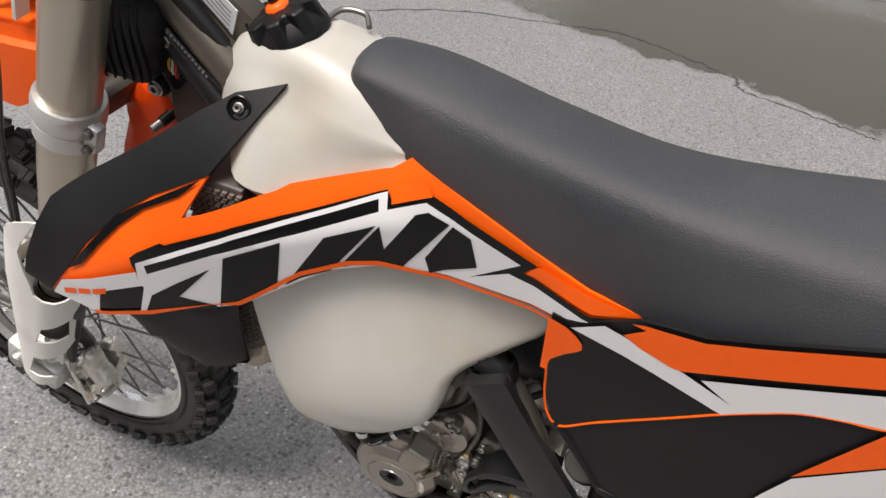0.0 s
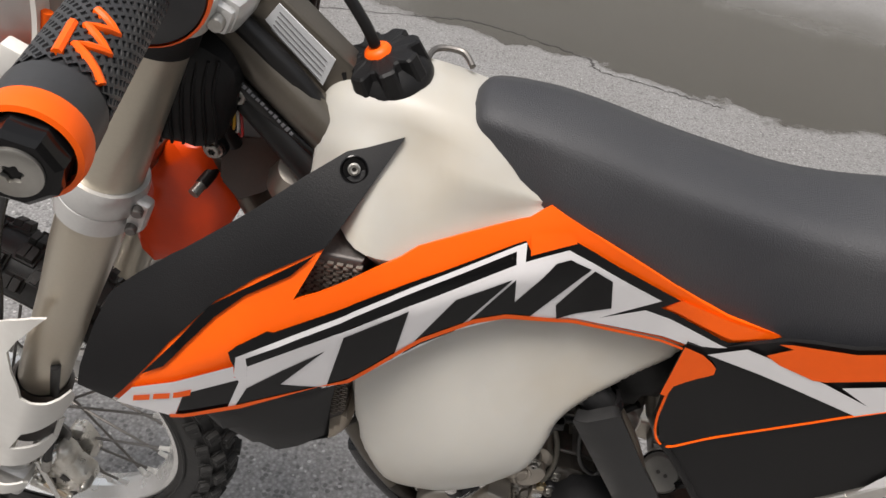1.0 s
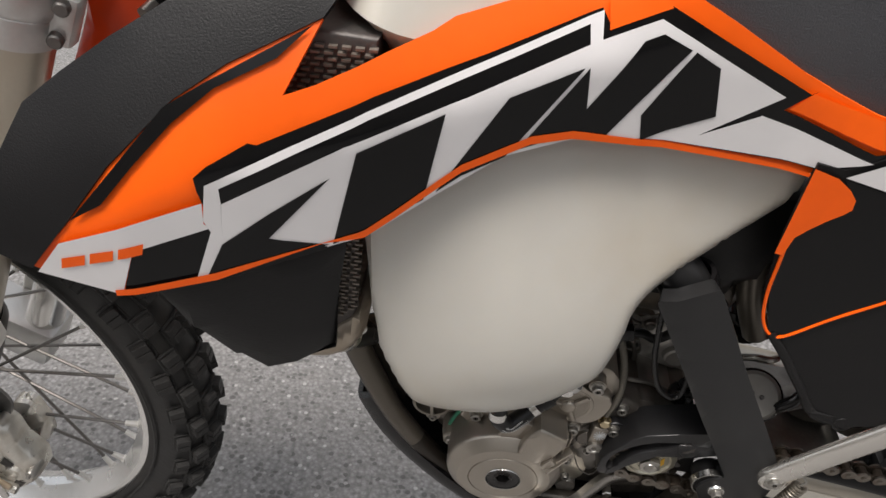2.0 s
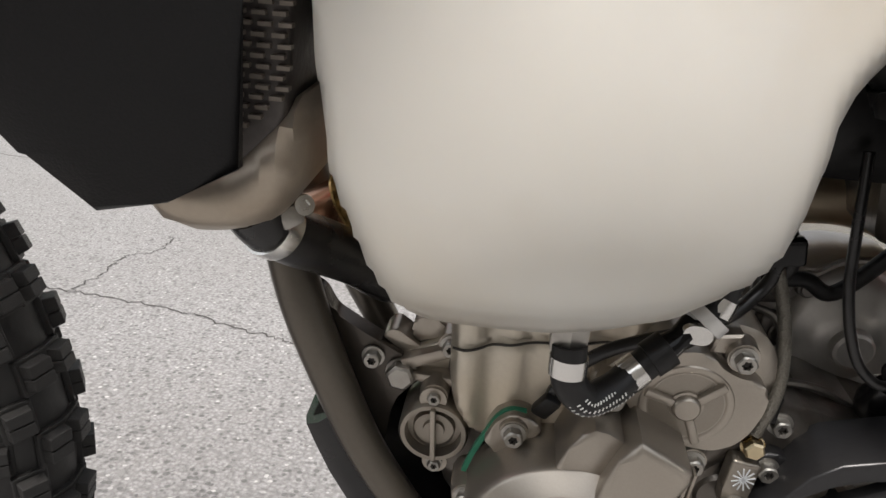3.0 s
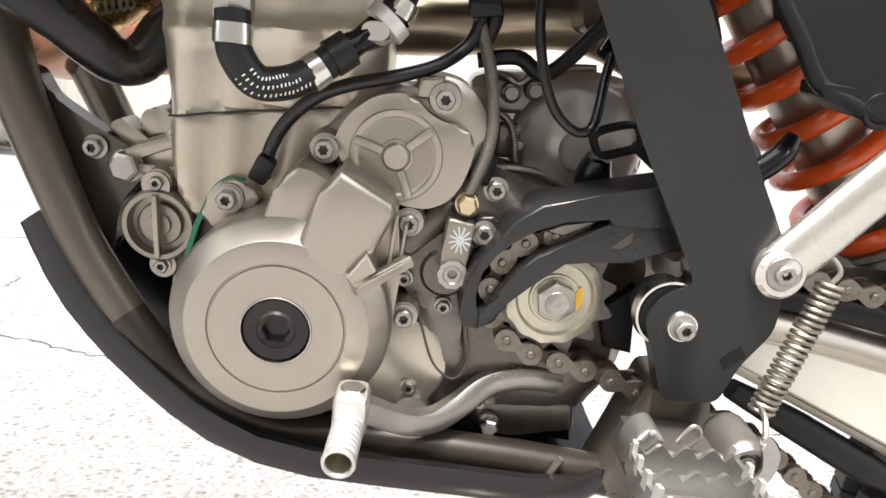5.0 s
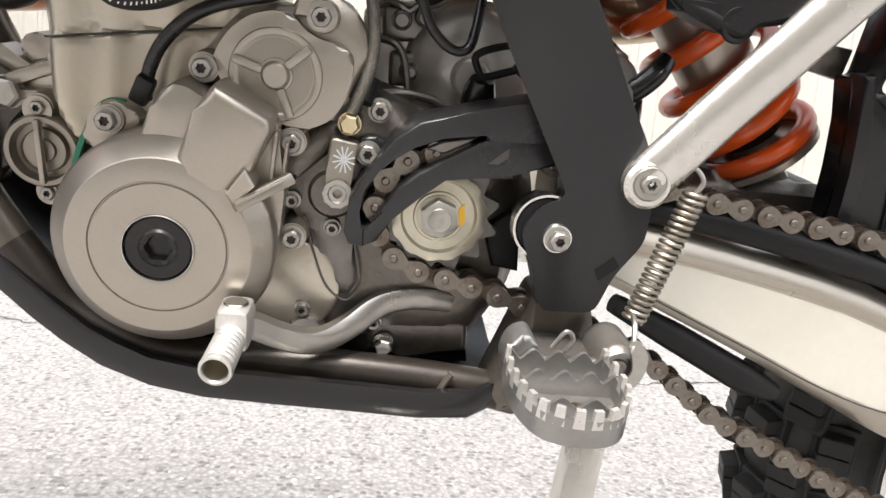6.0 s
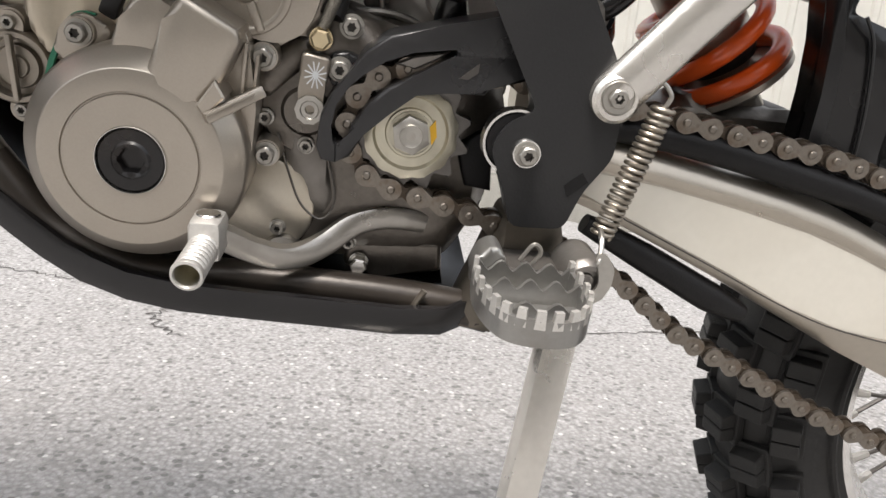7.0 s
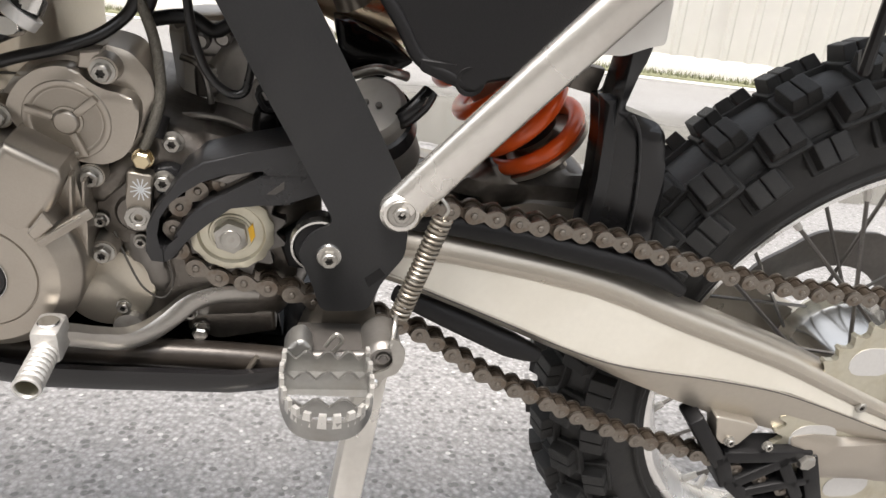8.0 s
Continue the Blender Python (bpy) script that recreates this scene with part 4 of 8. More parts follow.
part("seat_latch", tube([(-0.243, 0.012, 0.998), (-0.236, 0.03, 1.001), (-0.215, 0.034, 0.999), (-0.204, 0.02, 0.995)], 0.0028, 8), steel_dark, moto)

# -- seat --
secs = []
for x, zt, zb, wt, wb in ((-0.199, 0.978, 0.962, 0.018, 0.02), (-0.194, 0.987, 0.955, 0.034, 0.04), (-0.18, 0.993, 0.948, 0.044, 0.05), (-0.14, 0.990, 0.930, 0.050, 0.062), (-0.11, 0.985, 0.918, 0.052, 0.070), (-0.08, 0.978, 0.902, 0.053, 0.0735), (-0.04, 0.967, 0.88, 0.055, 0.0745), (0.0, 0.958, 0.858, 0.056, 0.0755), (0.06, 0.946, 0.832, 0.058, 0.079), (0.11, 0.941, 0.828, 0.062, 0.082), (0.17, 0.942, 0.838, 0.068, 0.093), (0.25, 0.948, 0.862, 0.076, 0.106), (0.35, 0.957, 0.89, 0.082, 0.112), (0.5, 0.968, 0.91, 0.084, 0.114), (0.72, 0.99, 0.95, 0.07, 0.1)):
    h, wt, wb = zt - zb, wt - 0.009, wb - 0.009
    half = [(wt * 0.0, zt + 0.004), (wt * 0.5, zt + 0.003), (wt * 0.85, zt - 0.001), (wt, zt - 0.06 * h - 0.002), (wt + 0.22 * (wb - wt), zt - 0.2 * h), (wt + 0.6 * (wb - wt), zt - 0.5 * h), (wb * 0.995, zb + 0.16 * h), (wb, zb + 0.04 * h), (wb - 0.008, zb)]
    secs.append([(x, y - 0.011, z) for y, z in half] + [(x, -y - 0.011, z) for y, z in half[:0:-1]])
part("seat", loft(list(zip(*[catmull(col, 4) for col in zip(*secs)]))), seat_vinyl, moto, "black grained vinyl seat")

# -- left side panel --
PX, PY = (0.0, 0.1, 0.2, 0.35, 0.5), (-0.088, -0.094, -0.108, -0.125, -0.13)


def panel_y(x, z):
    return lerp_tab(x, PX, PY) - 0.08 * max(0, 0.70 - z)


def panel_print(name, pts, lift, mtl, label=""):
    return part(name, sheet(pts, panel_y, lift, 0, 0.03), mtl, side, label)


side = part("side_panel", sheet([(22, 822), (40, 820), (97, 852), (117, 857), (148, 863), (186, 882), (220, 900), (257, 919), (340, 952), (480, 990), (480, 790), (330, 725), (240, 655), (196, 627), (162, 588), (143, 582), (136, 575.5), (120, 581), (103, 588), (92, 606), (80, 622), (46, 666), (27, 705), (22, 761)], panel_y, 0, 0.004, 0.03), black_plastic, moto, "black side panel with orange and white prints")
panel_print("orange_corner", [(20, 820), (37, 815), (48, 807), (54, 800), (55, 792), (51, 787), (43, 780), (34, 770), (28, 762), (26, 745), (20, 746)], 0.0035, orange)
panel_print("gloss_field", [(42, 814), (55, 795), (27, 760), (30, 708), (42, 668), (55, 668), (107, 713), (151, 756), (180, 784)], 0.002, gloss_black)
panel_print("white_flash", [(41, 816), (69, 834), (143, 815), (184, 802), (156, 816), (272, 881), (400, 930), (400, 895), (286, 848), (262, 840), (233, 828), (209, 810), (181, 785)], 0.003, white_film, "white printed flash")
panel_print("orange_band", [(90, 849), (103, 847), (86, 832), (101, 823), (132, 816), (141, 818), (269, 888), (400, 940), (400, 968), (340, 950), (257, 917), (220, 898), (186, 880), (148, 861), (117, 855), (100, 852)], 0.0035, orange, "orange printed band under the seat")
panel_print("orange_foot", [(252, 745), (270, 794), (288, 842), (400, 893), (400, 850), (302, 806)], 0.003, orange)
panel_print("white_foot", [(220, 650), (232, 676), (253, 743), (303, 805), (400, 848), (480, 880), (480, 795), (330, 730)], 0.0035, white_film)
part("orange_line", tube([(x / 1000, panel_y(x / 1000, z / 1000) - 0.002, z / 1000) for x, z in ((25, 762), (27, 735), (29, 707), (34, 682), (43, 667), (55, 666), (80, 688), (107, 711), (151, 754), (181, 784), (209, 809), (233, 827), (262, 839), (290, 848), (400, 893))], 0.0014, 6, 4), orange, side)

# -- frame: spars, head, cradle --
def guard_face(x, z):
    s = (x + 0.02) * 0.875 + (z - 0.66) * 0.484
    k = max(0.0, min(1.0, (z - 0.49) / 0.05))
    return -0.1125 + k * (0.5 * max(0, -s) + 0.22 * max(0, s))


spar = part("main_frame", tube([(-0.42, -0.015, 1.045), (-0.35, -0.032, 0.985), (-0.28, -0.045, 0.92), (-0.2, -0.06, 0.83), (-0.030, -0.076, 0.70), (0.043, -0.092, 0.58), (0.080, -0.092, 0.47), (0.08, -0.075, 0.40), (0.06, -0.075, 0.36)], [0.02, 0.02, 0.02, 0.019, 0.0165, 0.0138, 0.0132, 0.015, 0.015], 14), frame_paint, moto, "bronze grey tubular frame")
part("guard_wrap", tube([(-0.09, -0.068, 0.748), (-0.030, -0.076, 0.70), (0.008, -0.088, 0.64), (0.043, -0.092, 0.58), (0.072, -0.092, 0.51), (0.080, -0.092, 0.47)], [0.018, 0.018, 0.0165, 0.0145, 0.014, 0.014], 20), guard_plastic, moto, "black guard sleeve wrapped round the frame tube")
part("frame_guard", sheet(fillet([(-55, 700), (22, 558), (63, 487), (49, 480), (41, 466), (50, 447), (58, 423), (88, 424), (95, 446), (108, 466), (108, 485), (102, 515), (84, 547), (34, 634), (-10, 716)], 6), guard_face, 0.0, 0.014, 0.02), guard_plastic, moto, "black plastic frame guard")
part("guard_band", lathe([(0.0195, -0.006), (0.0232, -0.006), (0.0238, 0.0), (0.0232, 0.006), (0.0195, 0.006)], (-0.026, -0.079, 0.697), (-0.5, 0.09, 0.86), 28), gloss_rubber, moto, "black band round the frame guard")
part("rear_spar", tube([(0.015, -0.035, 0.79), (0.034, -0.035, 0.72), (0.046, -0.035, 0.655), (0.07, -0.03, 0.60)], 0.012, 14), frame_paint, spar, "bronze grey subframe tube")
part("guard_washer", lathe([(0, 0.001), (0.0075, 0.001), (0.0085, -0.001), (0.0085, -0.003)], (0.0608, -0.1133, 0.4645), (0, -1, 0), 28), bright, moto)
bolt(60.8, -0.1135, 464.5, moto)
part("guard_slot", prism([(87, 443), (97, 452), (93, 457), (84, 449)], -0.10, -0.1129, 0), gloss_black, moto)
for s in (-1, 1):
    part("cradle_tube", tube([(-0.335, 0.016 * s, 0.66), (-0.317, 0.03 * s, 0.60), (-0.300, 0.045 * s, 0.547), (-0.281, 0.052 * s, 0.502), (-0.258, 0.058 * s, 0.456), (-0.229, 0.064 * s, 0.415)], [0.013, 0.0132, 0.0132, 0.0125, 0.0115, 0.011], 16), frame_paint, spar, "bronze grey cradle tube")
    part("lower_cradle_tube", tube([(-0.2325, 0.0633 * s, 0.4195), (-0.216, 0.0667 * s, 0.4005), (-0.195, 0.071 * s, 0.382), (-0.150, 0.078 * s, 0.366), (-0.098, 0.081 * s, 0.366), (-0.049, 0.083 * s, 0.365), (0.014, 0.083 * s, 0.361), (0.06, 0.083 * s, 0.354)], [0.0116, 0.0114, 0.0108, 0.0105, 0.0105, 0.0105, 0.0105, 0.012], 16), dark_lower_frame, spar, "darker lower cradle tube")
part("down_tube", tube([(-0.43, 0, 0.92), (-0.38, 0, 0.78), (-0.34, 0, 0.67)], [0.022, 0.02, 0.022], 14), frame_paint, spar)
part("top_tube", tube([(-0.42, -0.012, 1.03), (-0.37, -0.02, 1.0), (-0.31, -0.03, 0.93), (-0.22, -0.03, 0.88)], [0.02, 0.02, 0.018, 0.016], 14), frame_paint, spar)
part("cross_tube", tube([(-0.245, 0.045, 0.50), (-0.225, 0.04, 0.545), (-0.215, 0.04, 0.60)], 0.012, 12), frame_paint, spar)
part("engine_mount", prism([(-296, 549), (-289, 546), (-282, 533), (-264, 522), (-249, 514), (-241, 510), (-235, 504), (-232, 498), (-234, 491), (-239, 485), (-243, 480), (-247, 468), (-248, 456), (-250, 443), (-259, 446), (-268, 461), (-282, 490), (-294, 523)], -0.026, -0.039, 0.003, r=4), frame_gloss, spar, "engine mounting plate")
bolt(-258, -0.040, 508, spar)
hexa(-241, -0.040, 499, 0.0085, 0.008, spar, zinc)
part("peg_mount", pillow(fillet([(36, 350), (46, 380), (60, 424), (92, 424), (98, 400), (92, 372), (62, 346)], 5), lambda x, z: -0.098, 0.006, -0.06, 0.012), frame_paint, spar, "foot peg mounting plate")
part("weld", tube([(0.016, -0.0945, 0.352), (0.012, -0.096, 0.36), (0.018, -0.095, 0.372)], 0.0022, 8), frame_paint, spar)
again("small_bolt", BOLT_S, spar, Matrix.Translation((0.0135, -0.095, 0.3545)))
part("head_plate", prism([(-392, 1036), (-350, 1058), (-290, 1002), (-296, 948), (-350, 972)], -0.004, -0.0275, 0.003, r=6), frame_paint, spar, "bronze grey steering head gusset")
part("head_label", prism([(-362, 1036), (-350, 1051), (-308, 1011), (-319, 986)], -0.027, -0.0288), label_paper, moto, "white paper information label on the frame head")
for k in range(5):
    q = k * 0.0075
    part("writing_bar", bar((-0.350 - 0.25 * q, -0.0290, 1.0445 - q * 0.5), (-0.315 - 0.2 * q, -0.0290, 1.0085 - q * 0.6), 0.0011, 0.0004), print_grey, moto)
part("wiring_loom", tube([(-0.40, -0.028, 0.985), (-0.355, -0.042, 0.945), (-0.315, -0.052, 0.905), (-0.28, -0.06, 0.87)], 0.014, 14), rubber, moto, "black wiring loom behind the shroud")
head_hose = part("wiring_hose", tube([(-0.415, -0.035, 1.03), (-0.392, -0.040, 0.994), (-0.365, -0.044, 0.968), (-0.338, -0.046, 0.944), (-0.30, -0.05, 0.915)], 0.0062, 12), gloss_hose, moto, "black hose with worn grey print along the frame head")
for k in range(16):
    f = k / 16
    p0 = Vector((-0.392, -0.0455, 0.9985)).lerp(Vector((-0.338, -0.0515, 0.9485)), f)
    part("print_mark", bar(p0, p0 + Vector((0.0022, -0.0002, -0.0020)), 0.003 + 0.0012 * (k % 3), 0.0004), print_grey, head_hose, smooth=False)
part("wiring_hose", tube([(-0.40, -0.03, 1.05), (-0.355, -0.036, 1.012), (-0.315, -0.038, 0.966), (-0.29, -0.04, 0.93)], 0.009, 12), rubber, moto)
def rect_face(x, z):
    return lerp_tab(x, (-0.45, -0.376), (-0.070, -0.052)) - 0.012 * max(0.0, min(1.0, (z - 0.92) / 0.1))


box_r = part("rectifier", pillow(fillet([(-446, 1000), (-425, 1025), (-411, 1030), (-399, 1026), (-384, 1014), (-377, 996), (-383, 972), (-398, 936), (-414, 926), (-452, 936)], 6), rect_face, 0.006, -0.012, 0.01), black_plastic, moto, "black ribbed rectifier box")
for k in range(6):
    x0, x1 = -0.444 + 0.0085 * k, -0.430 + 0.0075 * k
    part("rib", tube([(x0, rect_face(x0, 0.94) - 0.0005, 0.937 - 0.001 * k), (x0 + 0.004, rect_face(x0, 0.96) - 0.0015, 0.962), (x1 - 0.002, rect_face(x1, 0.99) - 0.0015, 0.992), (x1 + 0.006, rect_face(x1, 1.015) + 0.002, 1.017)], 0.0014, 6, 3), black_plastic, box_r)
for x, y, z in ((-384, -0.044, 975), (-412, -0.047, 917)):
    part("mount_lug", lathe([(0, -0.001), (0.0105, -0.001), (0.0115, -0.004), (0.0115, -0.03)], (x / 1000, y, z / 1000), (0, -1, 0), 24), black_plastic, box_r)
    bolt(x, y, z, box_r, BOLT_L)
for k, m_ in enumerate((spring_orange, yellow_mark, print_white, red_mark)):
    part("wire", tube([(-0.399 + 0.002 * k, -0.024, 0.962), (-0.395 + 0.003 * k, -0.042, 0.950 - 0.005 * k), (-0.402 + 0.002 * k, -0.030, 0.926)], 0.0013, 6), m_, moto)
part("wire_sleeve", tube([(-0.405, -0.030, 0.948), (-0.402, -0.036, 0.935), (-0.398, -0.034, 0.915)], 0.007, 12), rubber, moto)
part("ignition_coil", prism([(-413, 917), (-362, 922), (-338, 909), (-345, 896), (-379, 859), (-406, 841), (-420, 866)], 0.02, -0.027, 0.004, r=3), coil_brown, moto, "brown coil block behind the fork")
part("horn", lathe([(0, 0.006), (0.016, 0.004), (0.024, -0.012), (0.028, -0.03)], (-0.345, -0.03, 0.895), (0.2, -0.5, 0.85), 24), cast, moto, "silver cone behind the shroud")

# -- engine --
case = part("crankcase", pillow(fillet([(-215, 520), (-190, 538), (-120, 540), (-60, 528), (-30, 520), (10, 512), (50, 500), (58, 470), (50, 415), (30, 378), (-60, 374), (-150, 376), (-190, 395), (-215, 440)], 10), lambda x, z: -0.046 - 0.012 * max(0.0, min(1.0, max((0.47 - z) / 0.03, (x + 0.10) / 0.02))) - 0.010 * (x > -0.06), 0.012, 0.08, 0.014), cast_dark, moto, "raw cast engine crankcase")


def cylinder_face(x, z):
    """Front of the cylinder: upright cast columns, a step at the joint and a flared foot."""
    y = -0.053
    for c, w, h in ((-0.203, 0.0105, 0.008), (-0.178, 0.006, 0.0035), (-0.148, 0.011, 0.005), (-0.116, 0.010, 0.007)):
        y -= h * math.exp(-((x - c) / w) ** 2)
    joint = 0.533 + 0.16 * (x + 0.21)
    foot = max(0.0, min(1.0, (joint - z) / 0.05))
    y -= 0.003 * (z < joint) + 0.009 * foot * math.exp(-((x + 0.165) / 0.03) ** 2)
    y -= 0.0035 * math.exp(-((z - 0.578 - 0.1 * (x + 0.2)) / 0.0045) ** 2)
    return y


part("cylinder", pillow(fillet([(-219, 690), (-220, 592), (-217, 562), (-213, 538), (-212, 512), (-208, 494), (-196, 478), (-160, 466), (-120, 470), (-108, 490), (-100, 530), (-100, 610), (-108, 690)], 5), cylinder_face, 0.007, 0.06, 0.0036), cylinder_alloy, case, "sand-cast alloy cylinder")
part("gasket_line", tube([(x, cylinder_face(x, 0.5321 + 0.16 * (x + 0.21)) - 0.0004, 0.5331 + 0.16 * (x + 0.21)) for x in (-0.211, -0.205, -0.198, -0.19, -0.18, -0.17, -0.16, -0.15, -0.14, -0.13, -0.12)], 0.0007, 6, 3), shade_grease, case)
part("ear_lug", prism([(-254, 518), (-250, 523), (-246, 524), (-233, 515), (-228, 512), (-238, 506)], -0.015, -0.034, 0.002, r=2), cast, case)
part("ear_lug", prism([(-238, 521), (-236, 529), (-229, 532), (-224, 531), (-211, 524), (-214, 518), (-222, 519), (-233, 514)], -0.012, -0.030, 0.002, r=2), cast, case)
part("lug_arm", bar((-0.207, -0.036, 0.5195), (-0.241, -0.037, 0.5050), 0.008, 0.012, 0.002), cast, case)
part("lug_arm", bar((-0.200, -0.042, 0.5000), (-0.238, -0.037, 0.4985), 0.006, 0.012, 0.0018), cast, case)
part("lug_bar", prism([(-238, 511), (-214, 523), (-203, 520), (-203, 499), (-237, 498)], -0.015, -0.036, 0.003), cylinder_alloy, case)
for x, z in ((-213, 520), (-220, 493)):
    part("bolt_boss", lathe([(0, 0.0), (0.0078, 0), (0.0088, -0.01), (0.0088, -0.03)], (x / 1000, -0.038 if x == -213 else -0.055, z / 1000), (0, -1, 0), 20), cast, case)
bolt(-213, -0.038, 520, case)
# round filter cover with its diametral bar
# the cover's recess shade comes from the darker copy of cast
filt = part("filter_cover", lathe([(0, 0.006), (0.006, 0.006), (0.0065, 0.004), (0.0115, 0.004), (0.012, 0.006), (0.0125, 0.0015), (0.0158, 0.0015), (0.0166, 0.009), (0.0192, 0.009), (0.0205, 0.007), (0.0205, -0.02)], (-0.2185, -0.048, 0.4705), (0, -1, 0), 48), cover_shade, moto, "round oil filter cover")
part("cover_bar", bar((-0.2195, -0.0575, 0.4885), (-0.2175, -0.0575, 0.4525), 0.0032, 0.005, 0.001), cast, filt)
for z in (494.5, 447):
    part("boss", lathe([(0, 0.0), (0.0075, 0), (0.0085, -0.012)], (-0.2195 if z > 480 else -0.2165, -0.053, z / 1000), (0, -1, 0), 20), cast, filt)
    bolt(-219.5 if z > 480 else -216.5, -0.053, z, filt, BOLT_S)
# ignition cover: domed round body, square shoulder, plug
IC = (-0.1405, 0.441)
ign = part("ignition_cover", lathe([(0, -0.003), (0.0173, -0.003), (0.0176, 0.0022), (0.0184, 0.0024), (0.0332, 0.0020), (0.0337, 0.0008), (0.0342, 0.0008), (0.0347, 0.0018), (0.0452, 0.0012), (0.0458, 0.0010), (0.0464, 0.0004), (0.0470, -0.0002), (0.0548, -0.0076), (0.0556, -0.0086), (0.0564, -0.0102), (0.0570, -0.0125), (0.0570, -0.026), (0.0570, -0.05)], (IC[0], -0.1115, IC[1]), (0, -1, 0), 72), cast, moto, "satin cast ignition cover with a black plug")
part("plug", lathe([(0, -0.0035), (0.0058, -0.0035), (0.0066, 0.0010), (0.0088, 0.0022), (0.0100, 0.0010), (0.0158, 0.0016), (0.0170, 0.0003), (0.0170, -0.004)], (IC[0], -0.1122, IC[1]), (0, -1, 0), 36, lobes={1: (6, 0.08), 2: (6, 0.08)}), plug_black, ign, "black plug with a hexagon socket")
part("plug_rim", lathe([(0.0169, -0.001), (0.0172, 0.0024), (0.0175, 0.0025), (0.0178, 0.0018)], (IC[0], -0.1122, IC[1]), (0, -1, 0), 48), bright, ign)
part("cover_shoulder", prism([(-131, 478), (-133, 487), (-124, 512), (-120, 519), (-115, 525), (-89, 511), (-87.5, 504), (-96, 485), (-108, 470), (-120, 466)], -0.06, -0.1129, 0.0052, 3), cast, ign, "raised square shoulder of the cover")
part("shoulder_back", prism([(-118, 523), (-87, 507), (-82, 470), (-84, 440), (-100, 438), (-110, 480)], -0.05, -0.094, 0.003, 2, r=3), cast, ign)
part("shoulder_rib", bar((-0.0865, -0.097, 0.503), (-0.0885, -0.097, 0.476), 0.0022, 0.010, 0.0007), cast, ign)
part("shoulder_rib", bar((-0.0815, -0.091, 0.497), (-0.0835, -0.091, 0.474), 0.0018, 0.010, 0.0006), cast, ign)
part("cover_ramp", prism([(-154, 492), (-147, 509), (-142, 518), (-136, 522.5), (-129, 521.5), (-119, 516), (-124, 500), (-134, 482), (-146, 482)], -0.06, -0.1030, 0.0034, 2), cast, ign, "lower stepped block of the cover")
part("chain_finger", bar((-0.1045, -0.1135, 0.4662), (-0.0785, -0.0985, 0.4800), 0.0062, 0.010, 0.0010), cast, ign, "cast chain finger")
part("finger_edge", bar((-0.103, -0.1185, 0.4690), (-0.082, -0.1055, 0.4800), 0.0016, 0.006, 0.0005), cast, ign)
part("finger_web", prism([(-108, 473), (-99, 486), (-94, 478), (-104, 467)], -0.09, -0.1160, 0.0010, 1), cast, ign)
for x, y, z in ((-174, -0.0805, 497), (-80.5, -0.082, 495), (-78, -0.081, 442.5), (-126.5, -0.081, 528.5), (-196, -0.076, 446)):
    b = part("bolt_boss", lathe([(0, 0.0), (0.0076, 0), (0.0084, -0.008), (0.0088, -0.03)], (x / 1000, y, z / 1000), (0, -1, 0), 24), cast, ign)
    bolt(x, y, z, ign, turn=x % 60)
part("gasket", sweep([(-0.199, -0.068, 0.458), (-0.194, -0.070, 0.476), (-0.189, -0.071, 0.488), (-0.184, -0.071, 0.499), (-0.177, -0.071, 0.5055), (-0.168, -0.071, 0.5055)], [(-0.001, -0.002), (0.002, -0.002), (0.002, 0.0008), (-0.001, 0.0008)]), green_gasket, ign, "green gasket edge")
part("gasket_ear", prism([(-190, 486), (-184, 500), (-176, 507), (-164, 504), (-158, 498), (-165, 486), (-180, 478)], -0.05, -0.0775, 0.002, 2, r=4), cast, ign)
part("cover_side_block", prism([(-205, 448), (-188, 452), (-188, 425), (-203, 428)], -0.03, -0.072, 0.003), cast, ign)
# starter gear cover with three spokes
SC = (-0.0905, 0.5285)
sg = part("starter_cover", pillow(fillet([(-137, 524), (-136, 533), (-128, 537), (-122, 546), (-111, 558), (-95, 564), (-85, 562), (-83, 569), (-69, 570), (-57, 567), (-47, 555), (-44, 538), (-47, 524), (-53, 508), (-61, 497), (-75, 490), (-91, 495), (-120, 512)], 5), lambda x, z: -0.070, 0.004, -0.03, 0.0075), cast, moto, "cast starter gear cover with three ribs")
part("cover_plate", prism([(-123, 531), (-120, 540), (-114, 549), (-105, 556.5), (-94, 560), (-84, 559.5), (-77, 552), (-68, 548), (-58, 547), (-51.5, 541), (-52, 529), (-56, 516), (-62, 507.5), (-72, 502.5), (-84, 503), (-96, 506.5), (-108, 514), (-117, 522)], -0.06, -0.0815, 0.0024, 2, r=4), cast, sg, "raised plate of the starter cover")
part("cover_ring", lathe([(0.0188, -0.0005), (0.0198, 0.0004), (0.0212, 0.0009), (0.0232, 0.0007), (0.0240, -0.0002)], (SC[0], -0.0815, SC[1]), (0, -1, 0), 64), cast, sg)
# ring floor coloured darker to show the shade inside the ring
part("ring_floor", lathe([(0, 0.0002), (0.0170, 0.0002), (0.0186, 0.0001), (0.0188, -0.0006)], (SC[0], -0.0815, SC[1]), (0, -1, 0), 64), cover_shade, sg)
part("cover_hub", lathe([(0, 0.0042), (0.0058, 0.0042), (0.0068, 0.0034), (0.0074, 0.0012), (0.0086, 0.0010), (0.0090, -0.001)], (SC[0], -0.0818, SC[1]), (0, -1, 0), 40), cast, sg)
for a in (42, 163, 292):
    c, s = math.cos(radians(a)), math.sin(radians(a))
    part("cover_rib", bar((SC[0] + 0.007 * c, -0.0825, SC[1] + 0.007 * s), (SC[0] + 0.0225 * c, -0.0825, SC[1] + 0.0225 * s), 0.0046, 0.0048, 0.0010), cast, sg)
